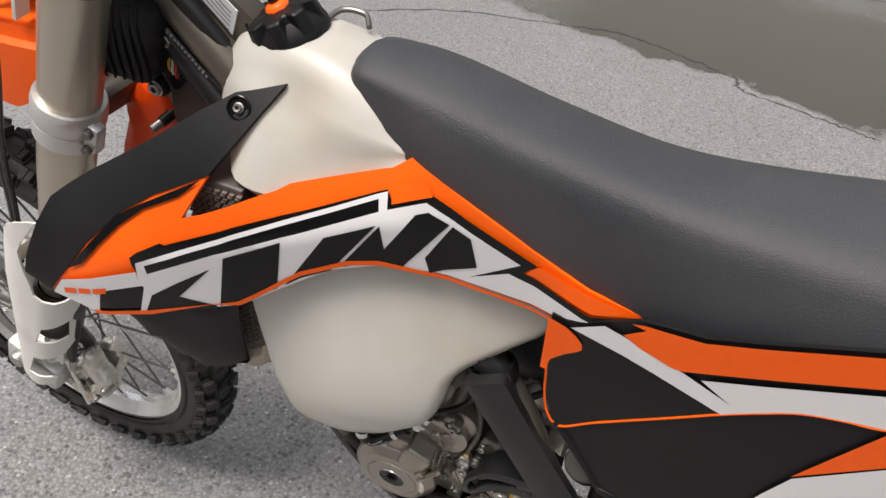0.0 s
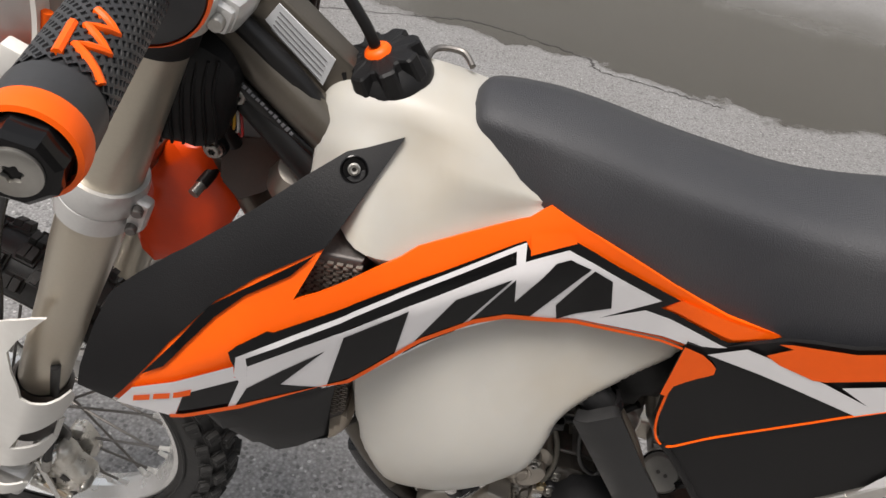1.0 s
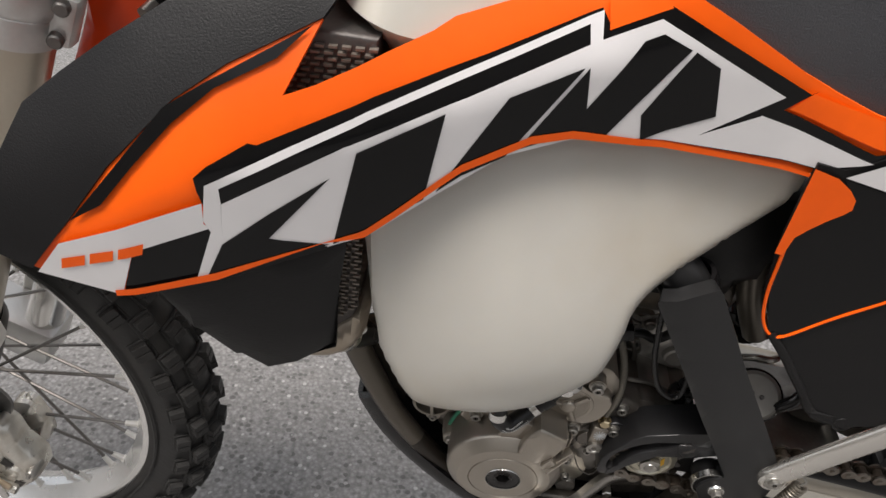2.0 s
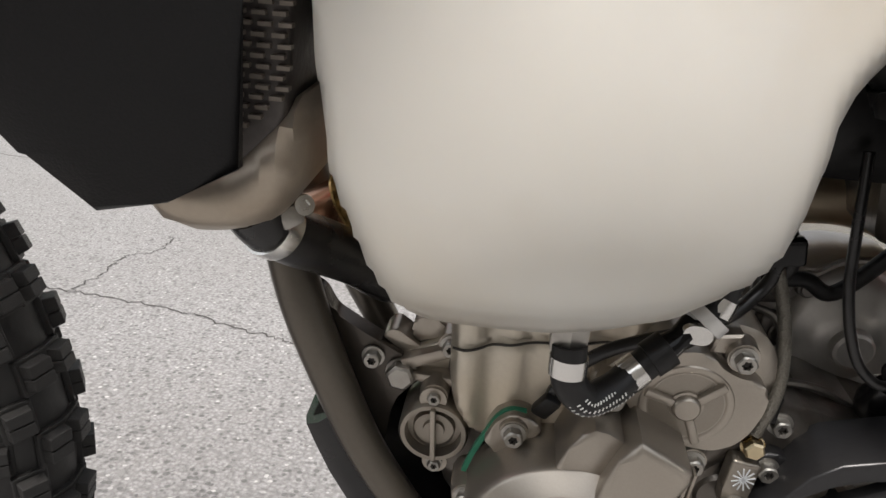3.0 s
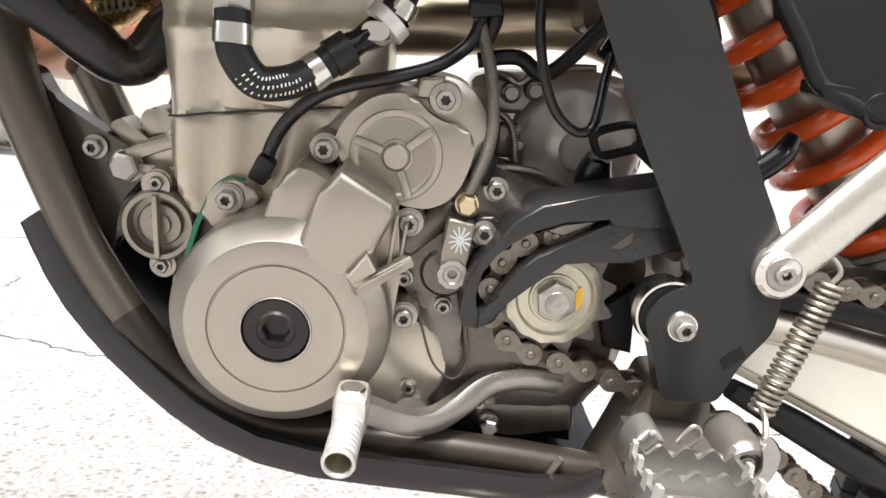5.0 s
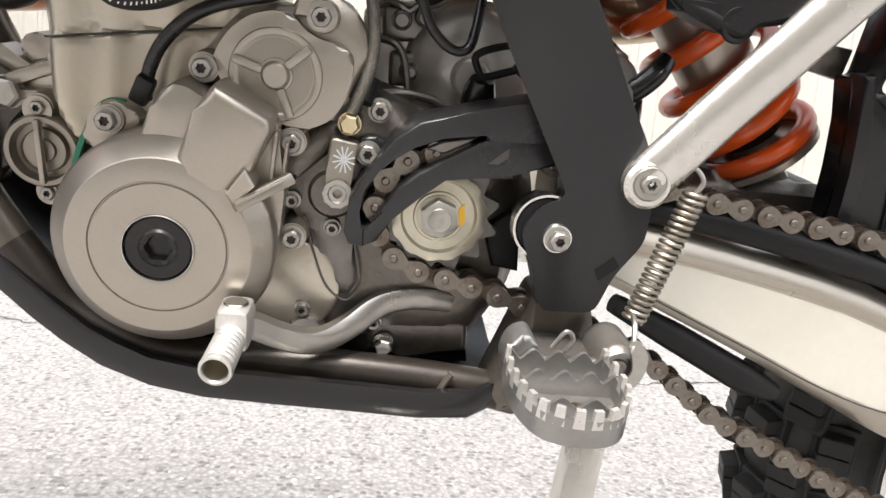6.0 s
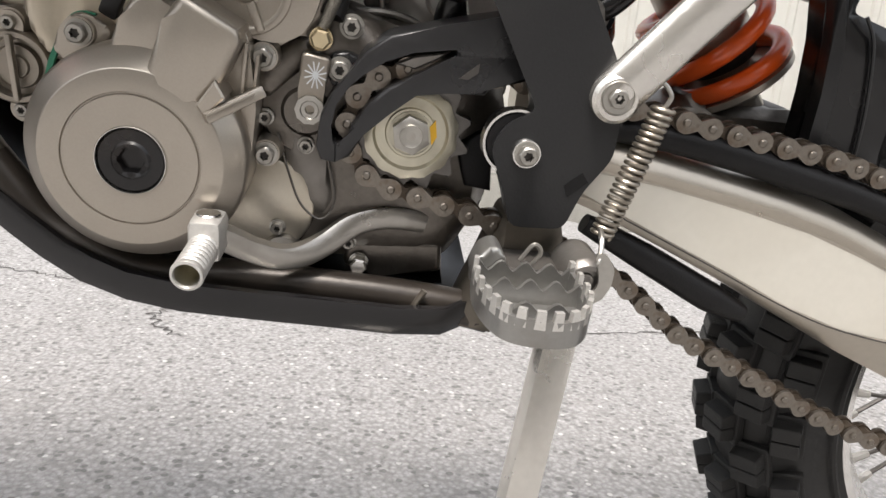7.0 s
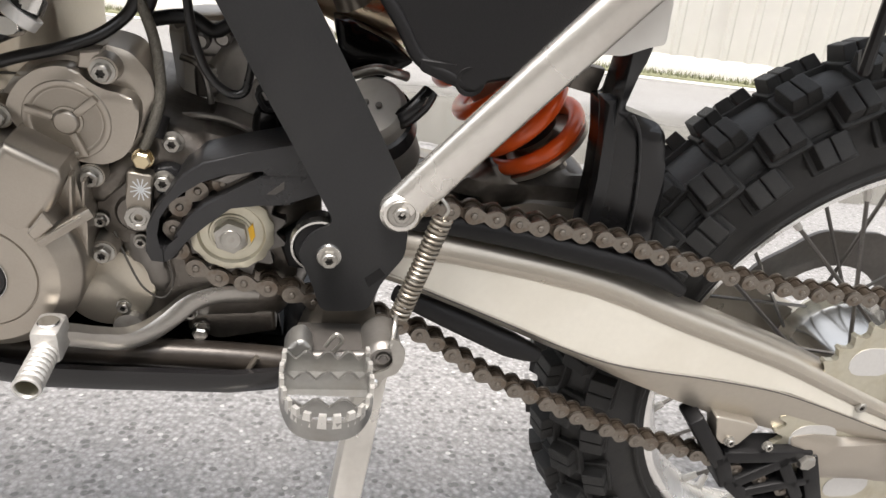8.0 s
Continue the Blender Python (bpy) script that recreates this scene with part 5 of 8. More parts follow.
part("bolt_boss", lathe([(0, 0), (0.0078, 0), (0.0088, -0.01)], (-0.069, -0.0815, 0.5595), (0, -1, 0), 24), cast, sg)
part("cover_tab", prism([(-84, 558), (-82, 568), (-70, 570), (-70, 558)], -0.06, -0.0775, 0.0012, 1), cast, sg)
bolt(-69, -0.0815, 559.5, sg)
# clutch actuator and the case behind
part("clutch_round", lathe([(0, 0.002), (0.012, 0.002), (0.014, 0), (0.024, -0.001), (0.0265, -0.005), (0.0265, -0.03)], (-0.058, -0.071, 0.466), (0, -1, 0), 40), cast_dark, case, "round actuator housing")
part("case_rib", pillow(fillet([(-95, 480), (-80, 470), (-50, 500), (-62, 508), (-85, 492)], 5), lambda x, z: -0.074, 0.004, -0.04, 0.007), cast_dark, case)
part("lower_cover", lathe([(0, 0.0), (0.027, 0.0), (0.029, -0.0015), (0.030, -0.006), (0.030, -0.03)], (-0.080, -0.0715, 0.408), (0, -1, 0), 48), cylinder_alloy, case, "flat round lower cover")
part("mid_cover", pillow(fillet([(-72, 452), (-58, 458), (-46, 444), (-40, 415), (-46, 404), (-58, 412), (-66, 430)], 4), lambda x, z: -0.071, 0.003, -0.04, 0.009), case_grey, case)
part("seam", tube([(-0.073, -0.0715, 0.452), (-0.066, -0.072, 0.43), (-0.058, -0.072, 0.411), (-0.046, -0.072, 0.403), (-0.039, -0.0715, 0.416), (-0.045, -0.0715, 0.444)], 0.0007, 6), steel_dark, case)
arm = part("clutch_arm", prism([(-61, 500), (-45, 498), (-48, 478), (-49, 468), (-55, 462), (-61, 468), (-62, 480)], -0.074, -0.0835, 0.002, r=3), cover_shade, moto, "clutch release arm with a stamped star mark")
part("arm_cap", lathe([(0, -0.001), (0.0022, -0.001), (0.0026, 0.002), (0.0046, 0.002), (0.0052, 0.003), (0.0078, 0.003), (0.0078, 0)], (-0.055, -0.0835, 0.470), (0, -1, 0), 30, lobes={4: (20, 0.03), 5: (20, 0.04)}), zinc, arm)
for a in range(6):
    c, s = math.cos(radians(30 * a + 14)), math.sin(radians(30 * a + 14))
    part("star_mark", bar((-0.0530 - 0.0060 * c, -0.0837, 0.4885 - 0.0072 * s), (-0.0530 + 0.0060 * c, -0.0837, 0.4885 + 0.0072 * s), 0.0007, 0.0005), print_silver, arm)
hexa(-51.5, -0.0775, 507, 0.0056, 0.007, arm, gold)
bolt(-40.5, -0.076, 492, case, BOLT)
bolt(-36, -0.066, 514, case)
bolt(-57, -0.072, 447, case, BOLT_S)
bolt(-80, -0.072, 461, case, BOLT_S)
bolt(-71, -0.072, 396, case, BOLT_S)
part("breather_dome", lathe([(0, 0.010), (0.0100, 0.010), (0.0118, 0.0085), (0.0128, 0.003), (0.0225, 0.0015), (0.0250, -0.0010), (0.033, -0.003), (0.0400, -0.008), (0.0430, -0.014), (0.0440, -0.021), (0.0440, -0.05)], (0.0185, -0.002, 0.531), (0, -1, 0), 56), dome_grey, case, "round domed cover on the upper crankcase")
part("upper_case", pillow(fillet([(-52, 566), (-34, 571), (-20, 572), (12, 578), (46, 576), (64, 560), (66, 520), (45, 500), (0, 496), (-45, 510)], 8), lambda x, z: 0.012 - 0.02 * max(0, 0.53 - z) / 0.03, 0.012, 0.06, 0.010), dome_grey, case, "upper gearbox half")
for pts in ([(-44, 0.010, 566), (-36, 0.008, 570), (-30, 0.004, 569), (-23, 0.004, 566), (-16, 0.004, 571), (-8, 0.006, 571), (6, 0.010, 578), (24, 0.012, 580)], [(-36, -0.034, 519), (-22, -0.036, 521), (-6, -0.036, 519), (8, -0.036, 513), (20, -0.034, 507)], [(-40, 0.0, 548), (-30, -0.004, 546), (-24, -0.006, 538), (-20, -0.008, 520)]):
    part("case_lip", tube([(x / 1000, y, z / 1000) for x, y, z in pts], 0.0024, 8), case_grey, case, "raised joint lip of the crankcase")
for x, y, z, r in ((-27, 0.0, 560, 5.5), (-13, 0.0, 563, 5.5), (-19, 0.004, 530, 7), (-19, -0.004, 530, 4), (2, 0.002, 512, 4)):
    part("case_stud", lathe([(0, 0.003), (r * 0.0007, 0.003), (r * 0.0008, 0.0015), (r * 0.001, 0.001), (r * 0.00115, -0.002), (r * 0.0012, -0.02)], (x / 1000, y, z / 1000), (0, -1, 0), 20), case_grey, case)
part("rear_case", pillow(fillet([(-34, 516), (-10, 518), (12, 512), (30, 504), (58, 510), (58, 480), (10, 480), (-34, 488)], 6), lambda x, z: -0.050 + 0.5 * max(0, z - 0.497), 0.008, 0.04, 0.008), case_grey, case, "rounded rear of the crankcase")
part("case_web", prism([(-33, 541), (-6, 543), (-4, 521), (-32, 519)], 0.03, 0.004, 0.003, r=4), case_grey, case)
part("case_web", prism([(-40, 568), (-10, 570), (-8, 548), (-38, 546)], 0.03, 0.008, 0.003, r=5), case_grey, case)
part("drain_block", prism([(-30, 388), (28, 392), (30, 372), (-10, 366), (-32, 372)], -0.03, -0.066, 0.004, r=4), cast_dark, case)
hexa(-22, -0.068, 376, 0.0055, 0.01, case, bright)
bolt(-29, -0.066, 388, case, BOLT_S)
part("sump_boss", lathe([(0, 0.001), (0.010, 0.001), (0.011, -0.002), (0.011, -0.02)], (-0.068, -0.075, 0.381), (0, -1, 0), 28), zinc, case)
# added black block that paints the dark space below the case
part("kick_shadow_block", prism([(-30, 380), (30, 380), (34, 356), (-26, 360)], 0.02, -0.05, 0.003), gloss_black, case, "black block standing in for the shade below the case")

# -- hoses and lines --
def hose(name, pts, r, mtl, label="", n=14):
    return part(name, tube(pts, r, n, 8), mtl, moto, label)


def clip(a, b, r, w=0.010, mtl=None):
    """A bright band round a hose, from a towards b."""
    a, b = Vector(a), Vector(b)
    return part("hose_clip", lathe([(r * 0.96, -w / 2), (r * 1.05, -w / 2), (r * 1.07, 0), (r * 1.05, w / 2), (r * 0.96, w / 2)], a, b - a, 28), mtl or bright, moto, "bright hose clip")


h1 = hose("coolant_hose", [(-0.160, -0.138, 0.590), (-0.1595, -0.139, 0.583), (-0.158, -0.139, 0.573), (-0.150, -0.136, 0.563), (-0.139, -0.128, 0.563), (-0.129, -0.120, 0.568), (-0.120, -0.116, 0.576)], 0.0074, rubber, "black moulded hose with white print")
clip((-0.1595, -0.139, 0.581), (-0.1597, -0.138, 0.590), 0.0076, 0.008)
clip((-0.1285, -0.1195, 0.5685), (-0.120, -0.116, 0.576), 0.0076, 0.008)
part("hose_collar", lathe([(0.0, 0.005), (0.0085, 0.005), (0.0085, -0.005), (0, -0.005)], (-0.1185, -0.1155, 0.577), (0.8, 0.3, 0.62), 24), rubber, moto)
part("spigot", lathe([(0, 0.018), (0.0076, 0.018), (0.0086, 0.016), (0.0086, 0), (0.0125, -0.001), (0.0125, -0.006), (0, -0.006)], (-0.1605, -0.135, 0.6035), (0, 0.05, -1), 6), zinc, moto, "hexagon tank spigot")
part("spigot_flange", lathe([(0, 0.002), (0.0125, 0.002), (0.013, 0), (0.013, -0.004)], (-0.1605, -0.134, 0.603), (0, 0, -1), 28), clamp_alu, moto)
part("tank_plate", lathe([(0, 0.002), (0.016, 0.002), (0.018, 0), (0.018, -0.006)], (-0.193, -0.112, 0.604), (0, 0, -1), 32), clamp_alu, moto, "alloy flange under the tank")
part("tank_nut", lathe([(0, 0.009), (0.008, 0.009), (0.0092, 0.007), (0.0092, 0)], (-0.193, -0.112, 0.602), (0, 0, -1), 6), zinc, moto)
part("quick_coupling", tube([(-0.118, -0.115, 0.578), (-0.111, -0.112, 0.583), (-0.104, -0.108, 0.588)], [0.0075, 0.0055, 0.0075], 14), gloss_black, moto, "black quick coupling")
part("coupling_button", lathe([(0, 0.004), (0.0052, 0.004), (0.0062, 0.002), (0.0062, -0.004)], (-0.1035, -0.112, 0.5875), (-0.1, -0.95, 0.2), 24, lobes={1: (2, 0.2), 2: (2, 0.2), 3: (2, 0.2)}), bright, moto)
part("coupling_ring", lathe([(0.0055, -0.003), (0.0105, -0.003), (0.0105, 0.003), (0.0055, 0.003)], (-0.0995, -0.106, 0.5925), (0.6, 0.2, 0.75), 28), clamp_alu, moto)
clip((-0.095, -0.104, 0.598), (-0.09, -0.10, 0.61), 0.0072, 0.008)
hose("fuel_hose", [(-0.098, -0.106, 0.594), (-0.0945, -0.103, 0.602), (-0.0915, -0.10, 0.615), (-0.092, -0.095, 0.63), (-0.10, -0.085, 0.66)], 0.0072, rubber)
HP = catmull([(-0.158, -0.139, 0.573), (-0.150, -0.136, 0.563), (-0.139, -0.128, 0.563), (-0.129, -0.120, 0.568)], 24)
for row, lift in enumerate((0.55, 0.02, -0.5)):
    for k in range(14, 62 - 8 * row, 3):
        t_ = (HP[k + 1] - HP[k - 1]).normalized()
        u_ = (Vector((0, -1, 0)) + t_ * t_.y).normalized()
        v_ = t_.cross(u_)
        if v_.z > 0:
            v_ = -v_
        rad = u_ * math.cos(lift) + v_ * math.sin(lift)
        side_ = t_.cross(rad)
        c_ = HP[k] + rad * 0.0075
        h_ = 0.0007 if (k // 3 + row) % 4 else 0.0004
        part("print_mark", bar(c_ - side_ * h_ * 1.1, c_ + side_ * h_ * 1.1, 0.0006, 0.0003, up=tuple(rad)), print_white, h1)
hose("radiator_hose", [(-0.303, -0.107, 0.623), (-0.298, -0.099, 0.611), (-0.289, -0.085, 0.599), (-0.278, -0.068, 0.587), (-0.267, -0.053, 0.575), (-0.257, -0.042, 0.563), (-0.249, -0.034, 0.5555), (-0.240, -0.028, 0.5555), (-0.233, -0.024, 0.563), (-0.227, -0.020, 0.574), (-0.213, -0.012, 0.588)], [0.0138, 0.014, 0.0143, 0.0143, 0.014, 0.0135, 0.013, 0.0128, 0.0126, 0.0124, 0.012], gloss_hose, "thick black radiator hose", 20)
part("radiator_spigot", tube([(-0.306, -0.113, 0.640), (-0.302, -0.106, 0.619)], 0.0122, 20), tank_cast, moto, "cast hose spigot of the radiator")
worm = clip((-0.2965, -0.0968, 0.6090), (-0.289, -0.085, 0.599), 0.0146, 0.009)
part("worm_housing", bar((-0.2905, -0.1075, 0.6165), (-0.2825, -0.1005, 0.6195), 0.010, 0.007, 0.002), zinc, worm)
part("clip_screw", lathe([(0, 0.003), (0.0020, 0.003), (0.0024, 0.0052), (0.0046, 0.005), (0.0052, 0.003), (0.0052, -0.004), (0, -0.004)], (-0.2825, -0.0985, 0.6215), (0.5, -0.75, 0.35), 18, lobes={1: (6, 0.15), 2: (6, 0.15)}), bright, worm)
hose("sensor_lead", [(-0.1585, -0.070, 0.508), (-0.1576, -0.072, 0.5138), (-0.1543, -0.074, 0.5263), (-0.1466, -0.076, 0.5399), (-0.1329, -0.078, 0.553), (-0.1166, -0.078, 0.5609), (-0.0949, -0.074, 0.567), (-0.0757, -0.066, 0.5738), (-0.0633, -0.058, 0.5822), (-0.0568, -0.055, 0.5906), (-0.054, -0.053, 0.602)], 0.0036, gloss_hose, "black sleeved ignition lead", 12)
part("lead_grommet", bar((-0.162, -0.072, 0.506), (-0.155, -0.077, 0.520), 0.010, 0.007, 0.002), rubber, moto)
hose("clutch_line", [(-0.066, -0.052, 0.628), (-0.0569, -0.053, 0.6032), (-0.0526, -0.054, 0.5925), (-0.0467, -0.056, 0.576), (-0.0432, -0.06, 0.5592), (-0.0423, -0.066, 0.5423), (-0.0453, -0.072, 0.528), (-0.0514, -0.076, 0.5120)], 0.0034, braid, "braided clutch line", 12)
hose("clutch_boot", [(-0.0435, -0.064, 0.530), (-0.047, -0.070, 0.518)], 0.0065, rubber)
part("line_clamp", bar((-0.062, -0.056, 0.606), (-0.045, -0.056, 0.609), 0.014, 0.010, 0.002), gloss_black, moto)
hose("second_line", [(-0.066, -0.046, 0.640), (-0.054, -0.048, 0.618), (-0.047, -0.05, 0.602), (-0.052, -0.048, 0.586)], 0.0045, rubber)
hose("drain_hose", [(-0.030, -0.055, 0.66), (-0.0262, -0.063, 0.6123), (-0.0248, -0.067, 0.5957), (-0.0205, -0.072, 0.5764), (-0.0128, -0.075, 0.5598), (-0.0019, -0.076, 0.5508), (0.0066, -0.075, 0.5520), (0.0098, -0.072, 0.5624), (0.0118, -0.066, 0.5771), (0.0150, -0.060, 0.5904)], 0.0027, gloss_hose, "looped black drain hose", 10)
hose("drain_hose", [(-0.052, -0.03, 0.578), (-0.03, -0.03, 0.582), (-0.012, -0.028, 0.575), (0.012, -0.026, 0.60), (0.034, -0.026, 0.63)], 0.0045, rubber, "", 10)
part("connector", bar((0.012, -0.056, 0.588), (0.022, -0.05, 0.604), 0.010, 0.010, 0.002), gloss_black, moto)
part("wire_bracket", tube([(0.014, -0.060, 0.548), (0.024, -0.060, 0.553), (0.034, -0.060, 0.555), (0.039, -0.060, 0.551), (0.039, -0.060, 0.544), (0.030, -0.060, 0.540), (0.020, -0.060, 0.537), (0.0155, -0.060, 0.541)], 0.0017, 8, 4, closed=True), black_plastic, moto, "black wire bracket")
part("bracket_back", tube([(0.014, -0.052, 0.548), (0.024, -0.052, 0.553), (0.034, -0.052, 0.555), (0.039, -0.052, 0.551), (0.039, -0.052, 0.544), (0.030, -0.052, 0.540), (0.020, -0.052, 0.537), (0.0155, -0.052, 0.541)], 0.0017, 8, 4, closed=True), black_plastic, moto)
part("bracket_foot", tube([(0.020, -0.05, 0.535), (0.020, -0.045, 0.522), (0.026, -0.042, 0.51)], [0.007, 0.011, 0.012], 14), gloss_rubber, moto, "glossy black sensor plug")
part("bracket_arm", bar((0.036, -0.056, 0.545), (0.060, -0.056, 0.528), 0.006, 0.010, 0.002), black_plastic, moto)
bolt(43.5, -0.056, 551, case, BOLT_S)

# -- exhaust --
part("exhaust_pipe", tube([(-0.19, 0.05, 0.600), (-0.13, 0.05, 0.590), (-0.066, 0.05, 0.594), (-0.03, 0.05, 0.601), (0.007, 0.048, 0.606), (0.035, 0.048, 0.602), (0.06, 0.048, 0.592), (0.085, 0.05, 0.582), (0.13, 0.055, 0.578), (0.2, 0.07, 0.60), (0.3, 0.1, 0.66)], 0.0185, 20), heat_steel, moto, "heat-tinted rear exhaust pipe")
part("header_pipe", tube([(-0.205, 0.0, 0.63), (-0.245, 0.0, 0.605), (-0.285, 0.005, 0.580), (-0.312, 0.02, 0.560), (-0.314, 0.05, 0.552), (-0.295, 0.09, 0.553), (-0.25, 0.12, 0.56), (-0.2, 0.13, 0.57)], 0.0205, 20), brown_steel, moto, "browned header pipe")
part("header_flange", lathe([(0.019, -0.018), (0.0235, -0.018), (0.0245, -0.015), (0.0235, -0.012), (0.0232, 0.0), (0.0240, 0.003), (0.0232, 0.006), (0.0235, 0.013), (0.0245, 0.016), (0.0235, 0.018), (0.019, 0.018)], (-0.266, 0.0, 0.594), (-0.8, 0.05, -0.55), 32), gold_heat, moto, "golden heat-tinted header band")
part("pipe_spring", tube([(-0.268 + 0.0016 * k * 0.5, -0.0300 + 0.0032 * math.cos(k * 1.57) + 0.0004 * k, 0.579 + 0.0005 * k * 0.5 + 0.0032 * math.sin(k * 1.57)) for k in range(30)], 0.0009, 6, 2), zinc, moto)

# -- skid plate --
secs = []
for x, z, w in ((-0.2975, 0.461, 0.058), (-0.292, 0.450, 0.060), (-0.282, 0.433, 0.064), (-0.270, 0.417, 0.068), (-0.256, 0.404, 0.073), (-0.242, 0.393, 0.078), (-0.223, 0.380, 0.084), (-0.204, 0.369, 0.090), (-0.180, 0.358, 0.097), (-0.150, 0.351, 0.104), (-0.12, 0.348, 0.108), (-0.08, 0.346, 0.108), (-0.04, 0.344, 0.107), (0.0, 0.341, 0.105), (0.03, 0.340, 0.10), (0.055, 0.347, 0.088)):
    nx, nz = ((0.80, 0.6) if x < -0.2 else (0.5, 0.87) if x < -0.15 else (0.05, 1.0))
    rise = 0.023
    o = [(-w, rise), (-w - 0.001, rise * 0.6), (-w + 0.004, 0.004), (-w + 0.014, 0.0), (-w * 0.4, -0.001), (w * 0.4, -0.001), (w - 0.014, 0.0), (w - 0.004, 0.004), (w, rise), (w - 0.004, rise), (w - 0.010, 0.007), (0, 0.0035), (-w + 0.010, 0.007), (-w + 0.005, rise)]
    secs.append([(x + nx * d, y, z + nz * d) for y, d in o])
part("skid_plate", loft(secs), gloss_rubber, moto, "scuffed black plastic skid plate")

# -- gear lever --
lev = part("gear_lever", sweep([(0.016, -0.064, 0.4045), (0.004, -0.067, 0.4065), (-0.010, -0.069, 0.4065), (-0.027, -0.073, 0.4020), (-0.042, -0.082, 0.3925), (-0.055, -0.092, 0.3880), (-0.067, -0.100, 0.3890), (-0.080, -0.108, 0.3955), (-0.091, -0.118, 0.4045), (-0.097, -0.124, 0.409)], [(-0.004, 0.0062), (-0.0046, 0.0), (-0.004, -0.0062), (0.0034, -0.0068), (0.0046, -0.0052), (0.0046, 0.0040), (0.0030, 0.0064)]), lever_alu, moto, "bare aluminium gear lever")
part("lever_boss", lathe([(0, -0.002), (0.0045, -0.002), (0.0062, -0.0005), (0.0068, 0.0012), (0.0088, 0.0012), (0.0100, -0.0004), (0.0112, -0.0004), (0.0122, -0.002), (0.0125, -0.016)], (0.0125, -0.0655, 0.4048), (0, -1, 0), 40), lever_alu, lev)
bolt(12.5, -0.0625, 404.8, lev, BOLT_S)
part("toe_block", box(-0.1075, -0.0905, -0.1405, -0.1165, 0.3985, 0.4215, 0.0045), toe_alu, lev, "blocky lever end")
part("block_pin", lathe([(0, 0.0006), (0.0055, 0.0006), (0.0062, 0.0)], (-0.099, -0.1285, 0.4217), (0, 0, 1), 28), bright, lev)
TOE = ((-0.099, -0.1390, 0.4075), (-0.045, -1, -0.075))
toe = part("toe_piece", lathe([(0.0058, 0.029), (0.0064, 0.0305), (0.0076, 0.0302), (0.0080, 0.0288)] + [(0.0078 - 0.0007 * (k % 3 == 2), 0.0282 - 0.00125 * k) for k in range(22)] + [(0.0070, 0.0), (0.0070, -0.004)], *TOE, 30), toe_alu, lev, "knurled hollow toe piece")
part("toe_bore", lathe([(0.0058, 0.0291), (0.0054, 0.010), (0, 0.010)], *TOE, 24), gold_zinc, lev)

# -- front sprocket, guard --
def gear(at, rp, teeth, thick, mtl, name, parent, tooth=0.0045, hole=0.0):
    pts = []
    for k in range(teeth):
        for f, r in ((0.0, rp - tooth), (0.14, rp - tooth * 1.05), (0.32, rp - tooth * 0.2), (0.41, rp + tooth * 0.85), (0.59, rp + tooth * 0.85), (0.68, rp - tooth * 0.2), (0.86, rp - tooth * 1.05)):
            q = 2 * math.pi * (k + f) / teeth
            pts.append((1000 * (at[0] + r * math.cos(q)), 1000 * (at[2] + r * math.sin(q))))
    return part(name, prism(pts, at[1] + thick / 2, at[1] - thick / 2, 0.0006, 1), mtl, parent)


fs = gear((0.0, -0.080, 0.4635), 0.0318, 13, 0.008, steel_dark, "front_sprocket", moto, 0.0036)
fs["label"] = "toothed drive sprocket with a zinc washer"
part("sprocket_washer", lathe([(0, 0.003), (0.0135, 0.003), (0.0142, 0.0022), (0.0195, 0.0015), (0.021, 0.0035), (0.023, 0.003), (0.0262, 0.0015), (0.0262, -0.002)], (0.0005, -0.0855, 0.4635), (0, -1, 0), 48, lobes={6: (13, 0.025), 7: (13, 0.025)}), gold_zinc, fs, "yellow zinc washer")
hexa(0.5, -0.088, 463.5, 0.0108, 0.008, fs, zinc, 20)
part("shaft_end", lathe([(0, 0.0004), (0.0050, 0.0006), (0.0062, 0.0012), (0.0068, 0.0), (0.0068, -0.004)], (0.0005, -0.0955, 0.4635), (0, -1, 0), 28), zinc, fs)
part("paint_dab", prism([(10.5, 468), (13.5, 472), (15, 463), (12.5, 458)], -0.0883, -0.0892), yellow_mark, fs, "yellow paint dab")
cg = part("sprocket_guard", prism([(62, 536), (51, 533), (12, 523), (-15, 515), (-27, 506), (-36, 492), (-44, 481), (-48.5, 470), (-50, 453), (-47, 446), (-39, 445), (-39.5, 456), (-43, 458), (-44, 465), (-42, 477), (-34, 487), (-28, 495), (-17, 503), (-3, 509), (19, 513), (22, 511.5), (19, 507.5), (62, 508)], -0.062, -0.0968, 0.0026, 2), gloss_guard, moto, "black cast sprocket guard")
part("guard_arm", prism([(-39.5, 445), (-32, 449), (-25, 462), (-15, 475), (0, 488), (16, 488.5), (37, 489.5), (40, 496), (62, 500), (62, 512), (19, 508.5), (15, 506), (-1, 496), (-14, 489), (-24, 479), (-32, 466), (-34, 457), (-40, 456)], -0.080, -0.0974, 0.0022, 2), gloss_guard, cg)
part("guard_web", prism([(-12, 500), (-2, 505), (17, 509.5), (12, 505), (-1, 498)], -0.078, -0.090, 0.001, 1), case_grey, cg)
# solid inset, its dark colour stands for the shade in the slot
part("guard_window", prism([(22, 497), (32, 506), (32, 501), (27, 497)], -0.09, -0.0978), shade_grease, cg, "small dark inset drawn as a slot in the guard")
part("guard_ear", prism([(-48, 498), (-40, 502), (-30, 500), (-30, 482), (-42, 480), (-48, 488)], -0.060, -0.0762, 0.002, 2, r=5), gloss_guard, cg)
part("case_tooth", prism([(28, 513), (33, 520), (42, 519), (43, 505), (29, 504)], -0.05, -0.0885, 0.001, 1), bright, moto, "bright bracket end behind the guard")
